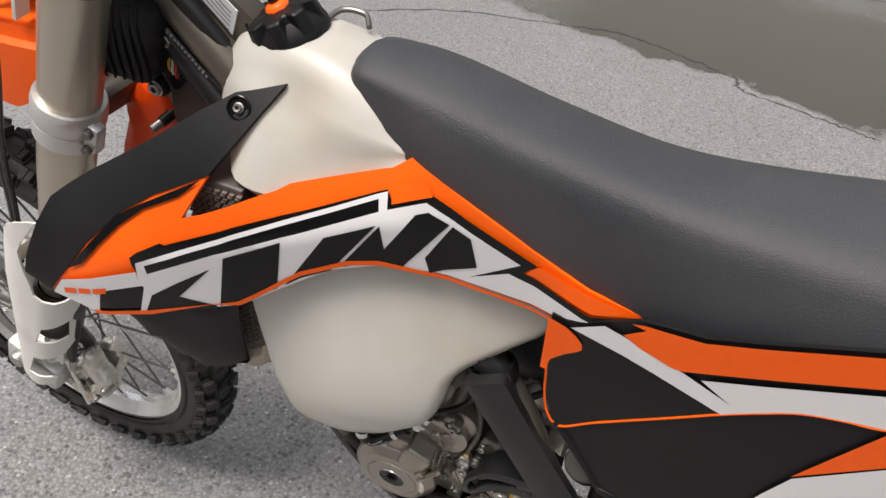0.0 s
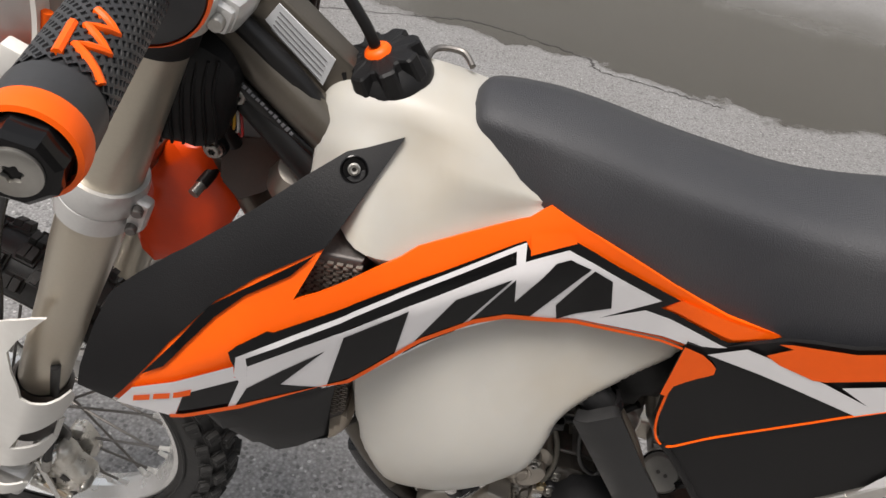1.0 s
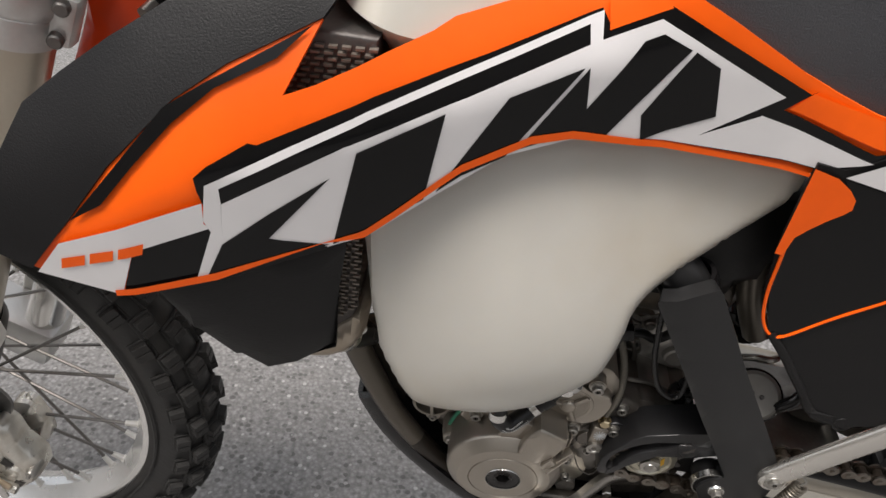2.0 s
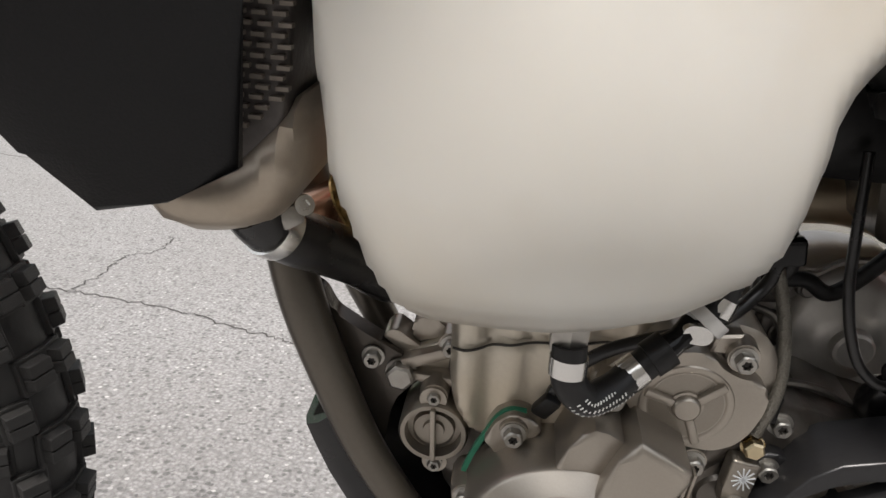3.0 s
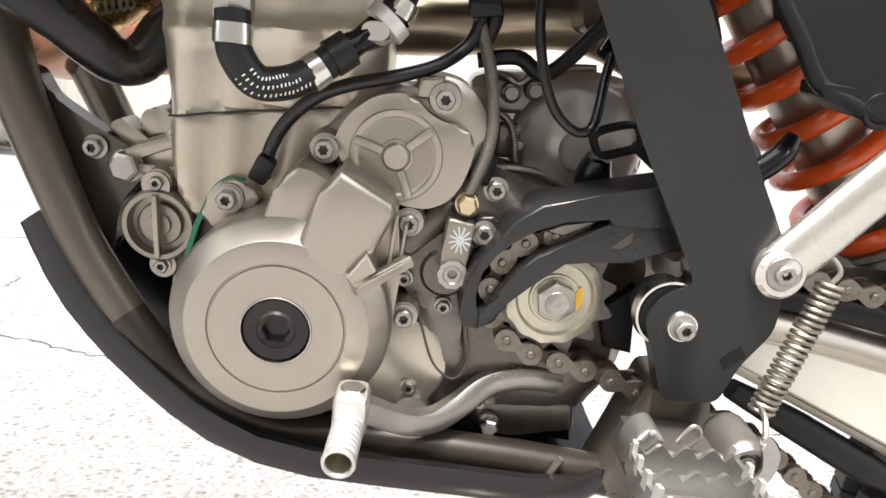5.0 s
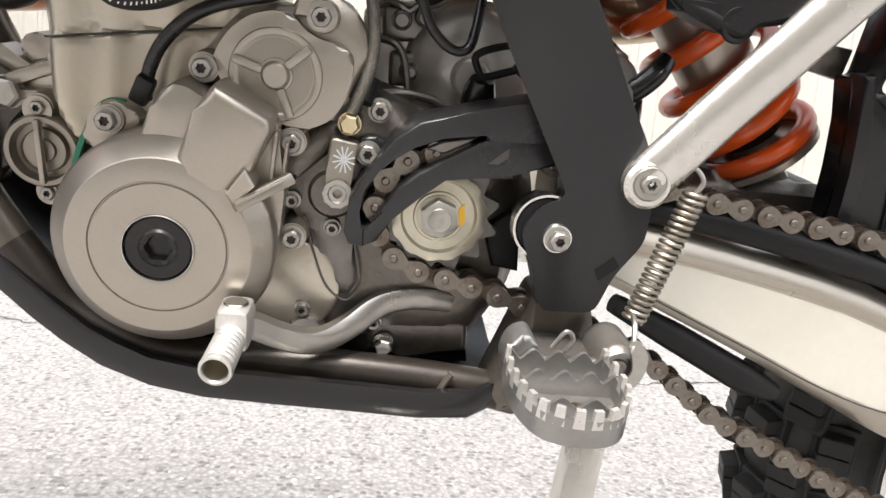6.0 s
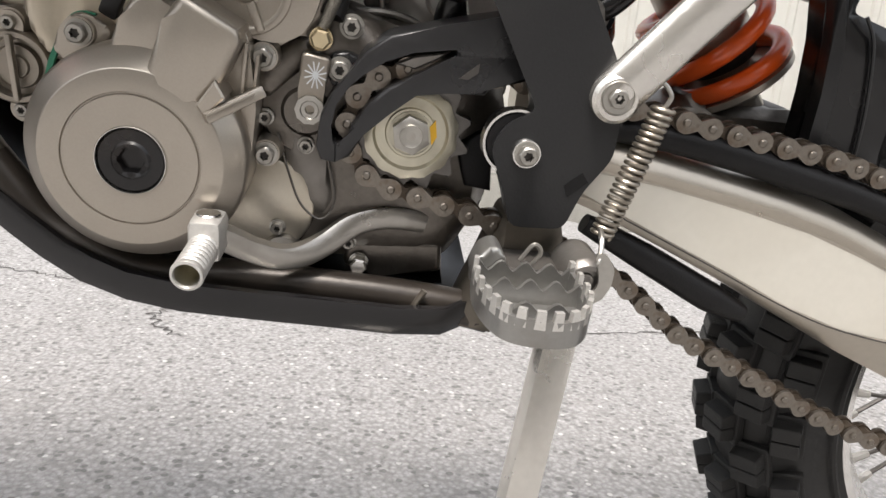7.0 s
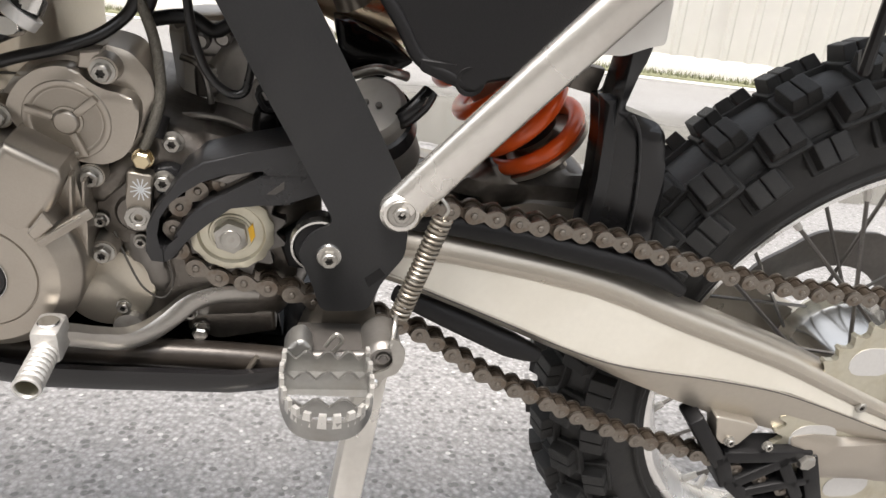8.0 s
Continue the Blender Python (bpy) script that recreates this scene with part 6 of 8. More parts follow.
part("pivot_ring", lathe([(0.0155, -0.004), (0.0165, 0.002), (0.0178, 0.002), (0.0185, -0.004)], (0.055, -0.1085, 0.469), (0, -1, 0), 40), bright, moto, "bright ring round the swingarm pivot")
part("pivot_boss", lathe([(0, 0), (0.0155, 0), (0.0155, -0.02)], (0.055, -0.110, 0.469), (0, -1, 0), 36), black_plastic, moto)
part("chain_roller", prism([(28, 455), (48, 470), (52, 430), (36, 432)], -0.05, -0.075, 0.003), black_plastic, moto)

# -- swingarm --
TX, TZ = (0.09, 0.15, 0.225, 0.271, 0.322, 0.434, 0.551, 0.66), (0.474, 0.466, 0.452, 0.440, 0.419, 0.379, 0.327, 0.285)
CX, CZ = (0.09, 0.132, 0.204, 0.25, 0.293, 0.385, 0.452, 0.568, 0.66), (0.442, 0.425, 0.395, 0.375, 0.361, 0.348, 0.334, 0.292, 0.262)
BX, BZ = (0.09, 0.117, 0.198, 0.296, 0.391, 0.495, 0.606, 0.66), (0.436, 0.425, 0.389, 0.343, 0.304, 0.276, 0.245, 0.235)


def arm_beam(s):
    secs = []
    for x in (0.085, 0.11, 0.14, 0.17, 0.2, 0.23, 0.26, 0.28, 0.30, 0.33, 0.36, 0.4, 0.44, 0.48, 0.52, 0.56, 0.6, 0.65):
        zt, zc, zb = lerp_tab(x, TX, TZ), lerp_tab(x, CX, CZ), lerp_tab(x, BX, BZ)
        zc = max(zc, zb + 0.004)
        prof = [(-0.058, zt - 0.002), (-0.062, zt), (-0.078, zt - 0.001), (-0.086, zt - 0.007), (-0.0885, zt - 0.013), (-0.0872, zt - 0.017), (-0.086, zt - 0.0185), (-0.086, zc + 0.001), (-0.0875, zc), (-0.084, zc - 0.004 - 0.25 * (zc - zb)), (-0.078, zb + 0.001), (-0.07, zb), (-0.058, zb + 0.002)]
        secs.append([(x, -s * y, z) for y, z in prof])
    return loft(secs)


swing = part("swingarm", arm_beam(1), arm_alu, moto, "cast aluminium swingarm")
swing.data.transform(Matrix.Diagonal((1, -1, 1, 1)))
part("right_arm", arm_beam(1), arm_alu, swing)
for o in (swing,):
    o.data.flip_normals()
part("plate_crease", tube([(x, -0.0878, lerp_tab(x, CX, CZ) - 0.0002) for x in (0.12, 0.16, 0.2, 0.24, 0.28, 0.32, 0.36, 0.4, 0.44, 0.48, 0.52, 0.56, 0.6)], 0.0006, 6, 3), shade_grease, swing)
part("side_plate", prism([(1000 * x, 1000 * lerp_tab(x, TX, TZ) - 20) for x in (0.1, 0.15, 0.2, 0.25, 0.29, 0.33, 0.38, 0.43, 0.48, 0.53, 0.58, 0.62)] + [(1000 * x, 1000 * lerp_tab(x, CX, CZ) + 1) for x in (0.62, 0.568, 0.51, 0.452, 0.385, 0.34, 0.293, 0.25, 0.204, 0.17, 0.132, 0.1)], -0.08, -0.0866, 0.0006, 1), plate_cream, swing, "cream side plate of the swingarm")
part("cross_member", prism([(100, 470), (190, 458), (225, 430), (215, 400), (130, 428), (100, 440)], 0.06, -0.06, 0.004, r=6), cast_dark, swing, "swingarm cross member")
part("chain_slider", tube([(0.085, -0.078, 0.4735), (0.12, -0.080, 0.476), (0.17, -0.081, 0.4715), (0.23, -0.082, 0.460), (0.29, -0.082, 0.446), (0.325, -0.082, 0.429)], [0.005, 0.0075, 0.009, 0.009, 0.0085, 0.005], 12, 6), black_plastic, moto, "black chain slider on the swingarm")
part("slider_under", tube([(0.11, -0.080, 0.418), (0.15, -0.080, 0.400), (0.20, -0.080, 0.376), (0.225, -0.08, 0.366)], [0.006, 0.009, 0.010, 0.006], 12), black_plastic, moto)
part("axle_block", pillow(fillet([(478, 282), (500, 285), (640, 270), (650, 235), (620, 225), (520, 232), (490, 250)], 6), lambda x, z: -0.090, 0.006, -0.06, 0.012), cast, swing, "chain adjuster block")
hexa(495, -0.09, 262, 0.008, 0.008, swing, zinc)
part("axle_nut", lathe([(0, 0.012), (0.014, 0.012), (0.016, 0.009), (0.016, 0)], (0.586, -0.093, 0.303), (0, -1, 0), 6), zinc, swing)
gd = part("chain_guide", bar((0.373, -0.08, 0.309), (0.414, -0.08, 0.256), 0.014, 0.026, 0.003, up=(0, 1, 0)), black_plastic, moto, "open black plastic chain guide")
for a, b, w in (((410, 268), (428, 232), 0.014), ((424, 240), (458, 210), 0.013), ((455, 207), (535, 198), 0.014), ((531, 200), (499, 264), 0.016), ((412, 266), (500, 266), 0.013), ((432, 232), (486, 266), 0.012), ((470, 266), (508, 212), 0.012), ((448, 222), (512, 236), 0.010)):
    part("guide_rib", bar((a[0] / 1000, -0.08, a[1] / 1000), (b[0] / 1000, -0.08, b[1] / 1000), w, 0.026, 0.002, up=(0, 1, 0)), black_plastic, gd)
part("guide_bracket", prism([(391, 312), (437, 301), (422, 277), (401, 283)], -0.072, -0.090, 0.002, r=5), arm_alu, swing)
bolt(412, -0.090, 285, gd, BOLT_S)
bolt(449, -0.092, 281, gd, BOLT_S)
# link and shock
part("linkage", pillow(fillet([(150, 470), (185, 492), (225, 485), (262, 488), (272, 470), (258, 458), (220, 462), (190, 455)], 6), lambda x, z: -0.02, 0.008, 0.02, 0.012), cast_dark, moto, "cast shock linkage")
SB, ST = Vector((0.243, 0.011, 0.475)), Vector((0.079, 0.011, 0.683))
ax = (ST - SB).normalized()
sh = part("shock_absorber", lathe([(0, -0.005), (0.013, -0.005), (0.0135, 0.016), (0.020, 0.023), (0.039, 0.029), (0.042, 0.031), (0.042, 0.035), (0.03, 0.038), (0.016, 0.04), (0.016, 0.06), (0.0255, 0.064), (0.0265, 0.24), (0.033, 0.242), (0.033, 0.262), (0, 0.264)], SB, ax, 36), cast, moto, "rear shock absorber with an orange spring")
e1 = ax.cross(Vector((0, 1, 0))).normalized()
e2 = ax.cross(e1)
coil = []
for k in range(-14, 96):
    q = 2 * math.pi * k / 14 + 2.2
    coil.append(SB + ax * (0.042 + 0.00215 * max(k, 0) * min(1, 0.55 + k / 40)) + (e1 * math.cos(q) + e2 * math.sin(q)) * 0.0375)
part("spring", tube(coil, 0.0062, 12, 2), spring_orange, sh, "orange coil spring")
part("shock_eye", lathe([(0, 0.026), (0.007, 0.026), (0.008, 0.022), (0.013, 0.022), (0.015, 0.018), (0.015, -0.018)], (0.2535, 0.012, 0.4735), (0, -1, 0), 28), steel_dark, sh)
bolt(253.5, -0.014, 473.5, sh, BOLT_L)
part("bump_rubber", lathe([(0, 0.046), (0.022, 0.046), (0.026, 0.055), (0.024, 0.075), (0, 0.078)], SB, ax, 28), rubber, sh)
RES = ((0.088, -0.046, 0.531), (-0.30, -0.62, 0.72))
part("reservoir", lathe([(0, 0.018), (0.020, 0.018), (0.0225, 0.016), (0.0235, 0.012), (0.0235, -0.05), (0, -0.05)], *RES, 40), reservoir_grey, moto, "alloy shock reservoir with a black strap")
part("reservoir_strap", lathe([(0.0236, 0.004), (0.0262, 0.003), (0.0265, -0.012), (0.0236, -0.013)], *RES, 40), gloss_rubber, moto)
res_at, res_d = Vector(RES[0]), Vector(RES[1]).normalized()
res_u = res_d.cross(Vector((0, 0, 1))).normalized()
for k in (-0.006, 0.003):
    part("reservoir_screw", lathe([(0, 0.0188), (0.0016, 0.0188), (0.0022, 0.0182), (0.0022, 0.017)], res_at + res_u * k + Vector((0, 0, 0.002)), res_d, 14), shade_grease, moto)
part("reservoir_hose", tube([(0.092, -0.060, 0.533), (0.104, -0.064, 0.540), (0.114, -0.064, 0.550), (0.120, -0.060, 0.558)], [0.006, 0.0068, 0.0068, 0.0055], 12, flat=0.8), gloss_rubber, moto, "glossy black strap end by the shock")
part("throttle_body", pillow(fillet([(0, 650), (46, 655), (52, 620), (40, 596), (8, 600)], 8), lambda x, z: -0.02, 0.01, 0.05, 0.014), cast_dark, moto, "throttle body behind the frame")

part("brake_cylinder", prism([(59, 582), (79, 577), (103, 568), (119, 556), (106, 548), (90, 538), (73, 544), (64, 560)], 0.035, 0.012, 0.004, r=4), gloss_black, moto, "black parts between the frame and the shock")
part("brake_pipe", tube([(0.074, -0.018, 0.552), (0.088, -0.022, 0.558), (0.100, -0.022, 0.557), (0.110, -0.015, 0.553)], 0.0036, 12), zinc, moto)
# added filler block, darkens the gap between tank lobe and side panel
part("dark_gap_block", pillow(fillet([(-92, 640), (-80, 720), (0, 770), (66, 760), (60, 690), (10, 640)], 10), lambda x, z: -0.05, 0.015, 0.05, 0.02), rubber, moto, "added black block that darkens the gap behind the frame")

# airbox and mud flap
part("airbox", pillow(fillet([(100, 660), (114, 612), (140, 602), (200, 640), (330, 700), (330, 780), (100, 780)], 6), lambda x, z: -0.080, 0.006, -0.02, 0.02), black_plastic, moto, "black airbox under the seat")
part("panel_lip", tube([(0.045, -0.093, 0.667), (0.064, -0.0955, 0.644), (0.080, -0.098, 0.622), (0.092, -0.100, 0.606), (0.1035, -0.102, 0.589), (0.120, -0.1035, 0.5815), (0.136, -0.104, 0.5765), (0.143, -0.104, 0.583), (0.162, -0.106, 0.589), (0.180, -0.107, 0.608)], 0.0042, 10), black_plastic, side, "rolled lower edge of the panel")
part("airbox_foot", prism([(103, 590), (104, 583), (120, 577), (140, 573.5), (142, 580), (125, 588)], -0.085, -0.1065, 0.0015, 2, r=2), black_plastic, moto, "stepped airbox foot")
part("airbox_boss", lathe([(0.006, 0.0005), (0.007, 0.0012), (0.0085, 0.0012), (0.009, 0)], (0.1335, -0.1065, 0.5795), (0, -1, 0), 24), black_plastic, moto)
part("mud_flap", pillow(fillet([(238, 560), (244, 534), (247, 504), (248, 463), (249, 440), (310, 440), (305, 499), (294, 538), (286, 546), (258, 553.5), (262, 575), (268, 600), (280, 690), (262, 690), (249, 592), (246, 560)], 4), lambda x, z: -0.054 + 0.0 * x, 0.006, -0.030, 0.012), gloss_rubber, moto, "glossy black mud flap before the rear tyre")
part("flap_flange", prism([(238, 562), (244, 534), (247, 504), (248, 463), (248, 440), (256, 440), (257, 470), (256, 506), (252, 536), (247, 563)], -0.045, -0.059, 0.0035, 2), gloss_guard, moto, "raised front flange of the mud flap")
part("flap_bracket", prism([(226, 577), (246, 575), (243, 556), (222, 560)], -0.02, -0.03, 0.001), cast_dark, moto)
part("flap_edge", tube([(0.2835, -0.056, 0.440), (0.281, -0.0565, 0.49), (0.272, -0.0565, 0.535), (0.262, -0.056, 0.552)], 0.0012, 8), gloss_guard, moto)

# subframe strut
st = part("subframe_strut", tube([(0.1015, -0.1130, 0.4985), (0.129, -0.1130, 0.533), (0.157, -0.1135, 0.567), (0.184, -0.1145, 0.600), (0.209, -0.1155, 0.630), (0.235, -0.116, 0.661)], 0.0132, 28, 4, flat=0.55), alu, moto, "scuffed aluminium subframe strut")
part("strut_eye", lathe([(0, 0.0), (0.0108, 0.0), (0.0128, -0.0022), (0.0128, -0.0118), (0.0108, -0.0135), (0, -0.0135)], (0.1015, -0.1195, 0.4985), (0, -1, 0), 40), alu, st)
part("bolt_seat", lathe([(0, 0.0002), (0.0080, 0.0002), (0.0086, 0.0008), (0.0090, 0.0)], (0.1015, -0.1196, 0.4992), (0, -1, 0), 32), zinc, st)
bolt(101.5, -0.1160, 499.2, st)
part("strut_upper", bar((0.228, -0.115, 0.653), (0.31, -0.112, 0.752), 0.025, 0.012, 0.0045), alu, st)
part("lower_panel", prism([(196, 640), (232, 655), (246, 636), (249, 610), (239, 607.5), (224, 601), (205, 600)], -0.095, -0.100, 0.001, r=3), white_plastic, moto, "pale lower panel end by the strut")
for x in (0.405, 0.425):
    part("strap", tube([(x, -0.07, 0.72), (x + 0.004, -0.068, 0.66), (x + 0.009, -0.066, 0.607), (x + 0.014, -0.060, 0.60), (x + 0.018, -0.05, 0.61)], 0.0042, 8), rubber, moto, "dangling black strap")

# -- side stand with its springs --
stand = part("side_stand", bar((0.093, -0.128, 0.392), (0.048, -0.215, 0.045), 0.0215, 0.017, 0.005, up=(0.1, -0.95, 0.25)), alu, moto, "aluminium side stand")
part("stand_foot", box(0.018, 0.082, -0.250, -0.192, 0.030, 0.047, 0.004), alu, stand)
part("stand_knuckle", lathe([(0, 0.0005), (0.0042, 0.0005), (0.0048, -0.001), (0.0074, -0.001), (0.0079, 0.002), (0.0098, 0.0022), (0.0122, -0.001), (0.0125, -0.004), (0.0125, -0.03)], (0.098, -0.138, 0.405), (0, -1, 0), 32), case_grey, stand)
part("stand_bolt", lathe([(0, 0.0005), (0.003, 0.001), (0.0042, -0.003)], (0.098, -0.1385, 0.405), (0, -1, 0), 6), steel_dark, stand)


def coil_spring(a, b, r, wire, turns, name, parent):
    a, b = Vector(a), Vector(b)
    t = (b - a).normalized()
    u = t.cross(Vector((0, 1, 0))).normalized()
    v = t.cross(u)
    m = turns * 10
    pts = [a + (b - a) * k / m + (u * math.cos(2 * math.pi * k / 10) + v * math.sin(2 * math.pi * k / 10)) * r for k in range(m + 1)]
    return part(name, tube(pts, wire, 8, 2), spring_steel, parent, "coiled steel return spring")


coil_spring((0.1275, -0.117, 0.4965), (0.1075, -0.120, 0.4245), 0.0056, 0.00125, 22, "stand_spring", stand)
part("spring_hook", tube([(0.1275, -0.117, 0.4965), (0.130, -0.117, 0.503), (0.124, -0.114, 0.509), (0.116, -0.110, 0.503)], 0.0013, 8), zinc, stand)
part("spring_hook", tube([(0.1055, -0.122, 0.418 + 0.012), (0.1035, -0.134, 0.428), (0.102, -0.141, 0.420), (0.101, -0.1425, 0.417)], 0.0015, 8), zinc, stand)
part("spring_link", prism([(99, 423), (105, 423), (111, 415), (111, 405), (107, 396), (99, 393), (96, 384), (90, 385), (89, 391), (92, 396), (101, 400), (104, 405), (103, 411)], -0.1405, -0.1425, 0.0, 1, r=3), zinc, stand, "curved spring link plate")
part("link_rivet", lathe([(0, 0.002), (0.0025, 0.0016), (0.0034, 0)], (0.093, -0.1425, 0.389), (0, -1, 0), 16), bright, stand)

# -- foot peg: toothed ring with a cross web --
def peg_outline(w=0.0):
    pts = [(0.036 + w, -0.142), (0.034 + w, -0.165), (0.037 + w, -0.186), (0.045 + w * 0.6, -0.201 + w), (0.061, -0.206 + w), (0.077 - w * 0.6, -0.202 + w), (0.087 - w, -0.186), (0.089 - w, -0.168), (0.088 - w, -0.142)]
    return catmull([(x, y, 0) for x, y in pts], 6)


def build_peg():
    outer, inner = peg_outline(0.0), peg_outline(0.0026)
    top, low = 0.4135, 0.4005
    bm = bmesh.new()
    rows = []
    for i, (o, q) in enumerate(zip(outer, inner)):
        rows.append([bm.verts.new((o.x, o.y, low)), bm.verts.new((o.x, o.y, top)), bm.verts.new((q.x, q.y, top)), bm.verts.new((q.x, q.y, low))])
    for a, b in zip(rows, rows[1:]):
        for k in range(4):
            bm.faces.new((a[k], a[(k + 1) % 4], b[(k + 1) % 4], b[k]))
    bm.faces.new(rows[0][::-1])
    bm.faces.new(rows[-1])
    peg = part("foot_peg", bm, peg_steel, moto, "wide toothed steel foot peg")
    floor_bm = bmesh.new()
    floor_bm.faces.new([floor_bm.verts.new((q.x, q.y, low + 0.0015)) for q in peg_outline(0.002) if q.y > -0.172])
    bmesh.ops.solidify(floor_bm, geom=floor_bm.faces[:], thickness=0.002)
    part("peg_floor", floor_bm, peg_steel, peg)
    part("peg_base", prism([(44, 405), (86, 405), (88, 388), (42, 388)], -0.10, -0.134, 0.004), shade_grease, peg)
    part("peg_lug", prism([(36, 402), (52, 402), (54, 414), (48, 423), (40, 420), (36, 412)], -0.126, -0.144, 0.003, r=4), peg_steel, peg)

    def web(x0, x1, y, z, n):
        """A cross wall with a scalloped, toothed top."""
        pts = [(x0, 401), (x1, 401)]
        for k in range(n * 8, -1, -1):
            pts.append((x0 + (x1 - x0) * k / (n * 8), z + 5.5 * abs(math.cos(math.pi * k / 8)) ** 1.6))
        part("web", prism(pts, y + 0.0013, y - 0.0013, 0.0), peg_steel, peg)

    web(37, 88, -0.146, 411, 4)
    web(36, 88, -0.163, 409, 4)
    web(40, 86, -0.186, 408, 3)
    tooth = bmesh.new()
    vs = [tooth.verts.new(p) for p in ((-0.0026, -0.0014, -0.003), (0.0026, -0.0014, -0.003), (0.0026, 0.0014, -0.003), (-0.0026, 0.0014, -0.003), (-0.0020, -0.0012, 0.0058), (0.0020, -0.0012, 0.0058), (0.0020, 0.0012, 0.0058), (-0.0020, 0.0012, 0.0058))]
    for f in ((0, 1, 5, 4), (1, 2, 6, 5), (2, 3, 7, 6), (3, 0, 4, 7), (4, 5, 6, 7), (3, 2, 1, 0)):
        tooth.faces.new([vs[k] for k in f])
    me = bpy.data.meshes.new("tooth")
    tooth.to_mesh(me)
    tooth.free()
    me.materials.append(toe_alu)
    ring = peg_outline(0.0013)
    for i in range(2, len(ring) - 1, 3):
        t = (ring[i + 1] - ring[i - 1]).normalized()
        again("tooth", me, peg, Matrix.Translation((ring[i].x, ring[i].y, top - 0.001)) @ Matrix.Rotation(math.atan2(t.y, t.x), 4, "Z"))
    part("peg_pin", tube([(0.036, -0.136, 0.404), (0.092, -0.134, 0.404)], 0.004, 12), steel_dark, peg)
    part("peg_eye", tube([(0.061, -0.138, 0.414), (0.066, -0.138, 0.4225), (0.0695, -0.138, 0.4225), (0.071, -0.138, 0.418), (0.066, -0.138, 0.410)], 0.0013, 8), zinc, peg)
    # right-hand peg
    part("right_peg", box(0.04, 0.09, 0.13, 0.225, 0.39, 0.414, 0.006), steel_dark, peg)


build_peg()

# -- wheels --
def wheel(name, centre, frame_m, r_tyre, w_tyre, r_rim, w_rim, knobs, label, hub_scale=1.0):
    """A laced wheel in its own axes: y is the axle. Knobs, spokes and nipples are pieces of their own."""
    m = frame_m
    prof = []
    depth = r_tyre - r_rim
    for k in range(15):
        q = math.pi * k / 14
        prof.append((r_rim + 0.004 + (depth - 0.014) * math.sin(q) ** 0.75, -w_tyre / 2 * math.cos(q) * (0.62 + 0.38 * math.sin(q))))
    tyre = part(name + "_tyre", lathe(prof, (0, 0, 0), (0, 1, 0), 96), tyre_rubber, moto, label, matrix=m)
    part("bead_ring", lathe([(r_rim + 0.016, -w_tyre * 0.36), (r_rim + 0.014, -w_tyre * 0.372), (r_rim + 0.012, -w_tyre * 0.36)], (0, 0, 0), (0, 1, 0), 96), tyre_rubber, tyre)
    rim = part(name + "_rim", lathe([(r_rim + 0.006, -w_rim / 2), (r_rim + 0.007, -w_rim / 2 + 0.003), (r_rim - 0.002, -w_rim / 2 + 0.006), (r_rim - 0.006, -w_rim * 0.25), (r_rim - 0.016, -w_rim * 0.12), (r_rim - 0.016, w_rim * 0.12), (r_rim - 0.006, w_rim * 0.25), (r_rim - 0.002, w_rim / 2 - 0.006), (r_rim + 0.007, w_rim / 2 - 0.003), (r_rim + 0.006, w_rim / 2), (r_rim - 0.004, w_rim / 2 + 0.001), (r_rim - 0.012, w_rim * 0.3), (r_rim - 0.019, w_rim * 0.13), (r_rim - 0.019, -w_rim * 0.13), (r_rim - 0.012, -w_rim * 0.3), (r_rim - 0.004, -w_rim / 2 - 0.001), (r_rim + 0.006, -w_rim / 2)], (0, 0, 0), (0, 1, 0), 96), rim_alu, moto, "polished aluminium rim", matrix=m)
    hub = part(name + "_hub", lathe([(0, -0.05), (0.018, -0.05), (0.022, -0.042), (0.052, -0.04), (0.055, -0.034), (0.044, -0.027), (0.042, 0), (0.044, 0.027), (0.055, 0.034), (0.052, 0.04), (0.022, 0.042), (0.018, 0.05), (0, 0.05)], (0, 0, 0), (0, 1, 0), 40), bright, moto, "bright wheel hub", matrix=m @ Matrix.Diagonal((hub_scale, 1, hub_scale, 1)))
    sp = lathe([(0, 0), (0.0019, 0), (0.0019, 1), (0, 1)], (0, 0, 0), (0, 0, 1), 6)
    sm = bpy.data.meshes.new("spoke")
    sp.to_mesh(sm)
    sp.free()
    sm.materials.append(steel_dark)
    nb = lathe([(0, 0.016), (0.0032, 0.016), (0.0038, 0.003), (0.0055, 0)], (0, 0, 0), (0, 0, 1), 8)
    nm = bpy.data.meshes.new("nipple")
    nb.to_mesh(nm)
    nb.free()
    nm.materials.append(white_plastic)
    for k in range(36):
        q = 2 * math.pi * k / 36
        s = -1 if k % 2 else 1
        swing_q = q + (0.55 if (k // 2) % 2 else -0.55)
        a = Vector((0.05 * math.cos(swing_q), s * 0.036, 0.05 * math.sin(swing_q)))
        b = Vector(((r_rim - 0.018) * math.cos(q), s * 0.004, (r_rim - 0.018) * math.sin(q)))
        d = b - a
        again("spoke", sm, rim, Matrix.Translation(a) @ d.to_track_quat("Z", "Y").to_matrix().to_4x4() @ Matrix.Diagonal((1, 1, d.length, 1)))
        again("nipple", nm, rim, Matrix.Translation(b) @ (-d).to_track_quat("Z", "Y").to_matrix().to_4x4())
    kb = bmesh.new()
    for x0, x1 in ((-0.5, -0.025), (0.025, 0.5)):
        box(x0, x1, -0.5, 0.5, -0.5, 0.5, 0.05, kb)
    box(-0.47, 0.47, -0.46, 0.46, -0.5, 0.30, 0.03, kb)
    box(-0.62, 0.62, -0.60, 0.60, -0.5, -0.12, 0.06, kb)
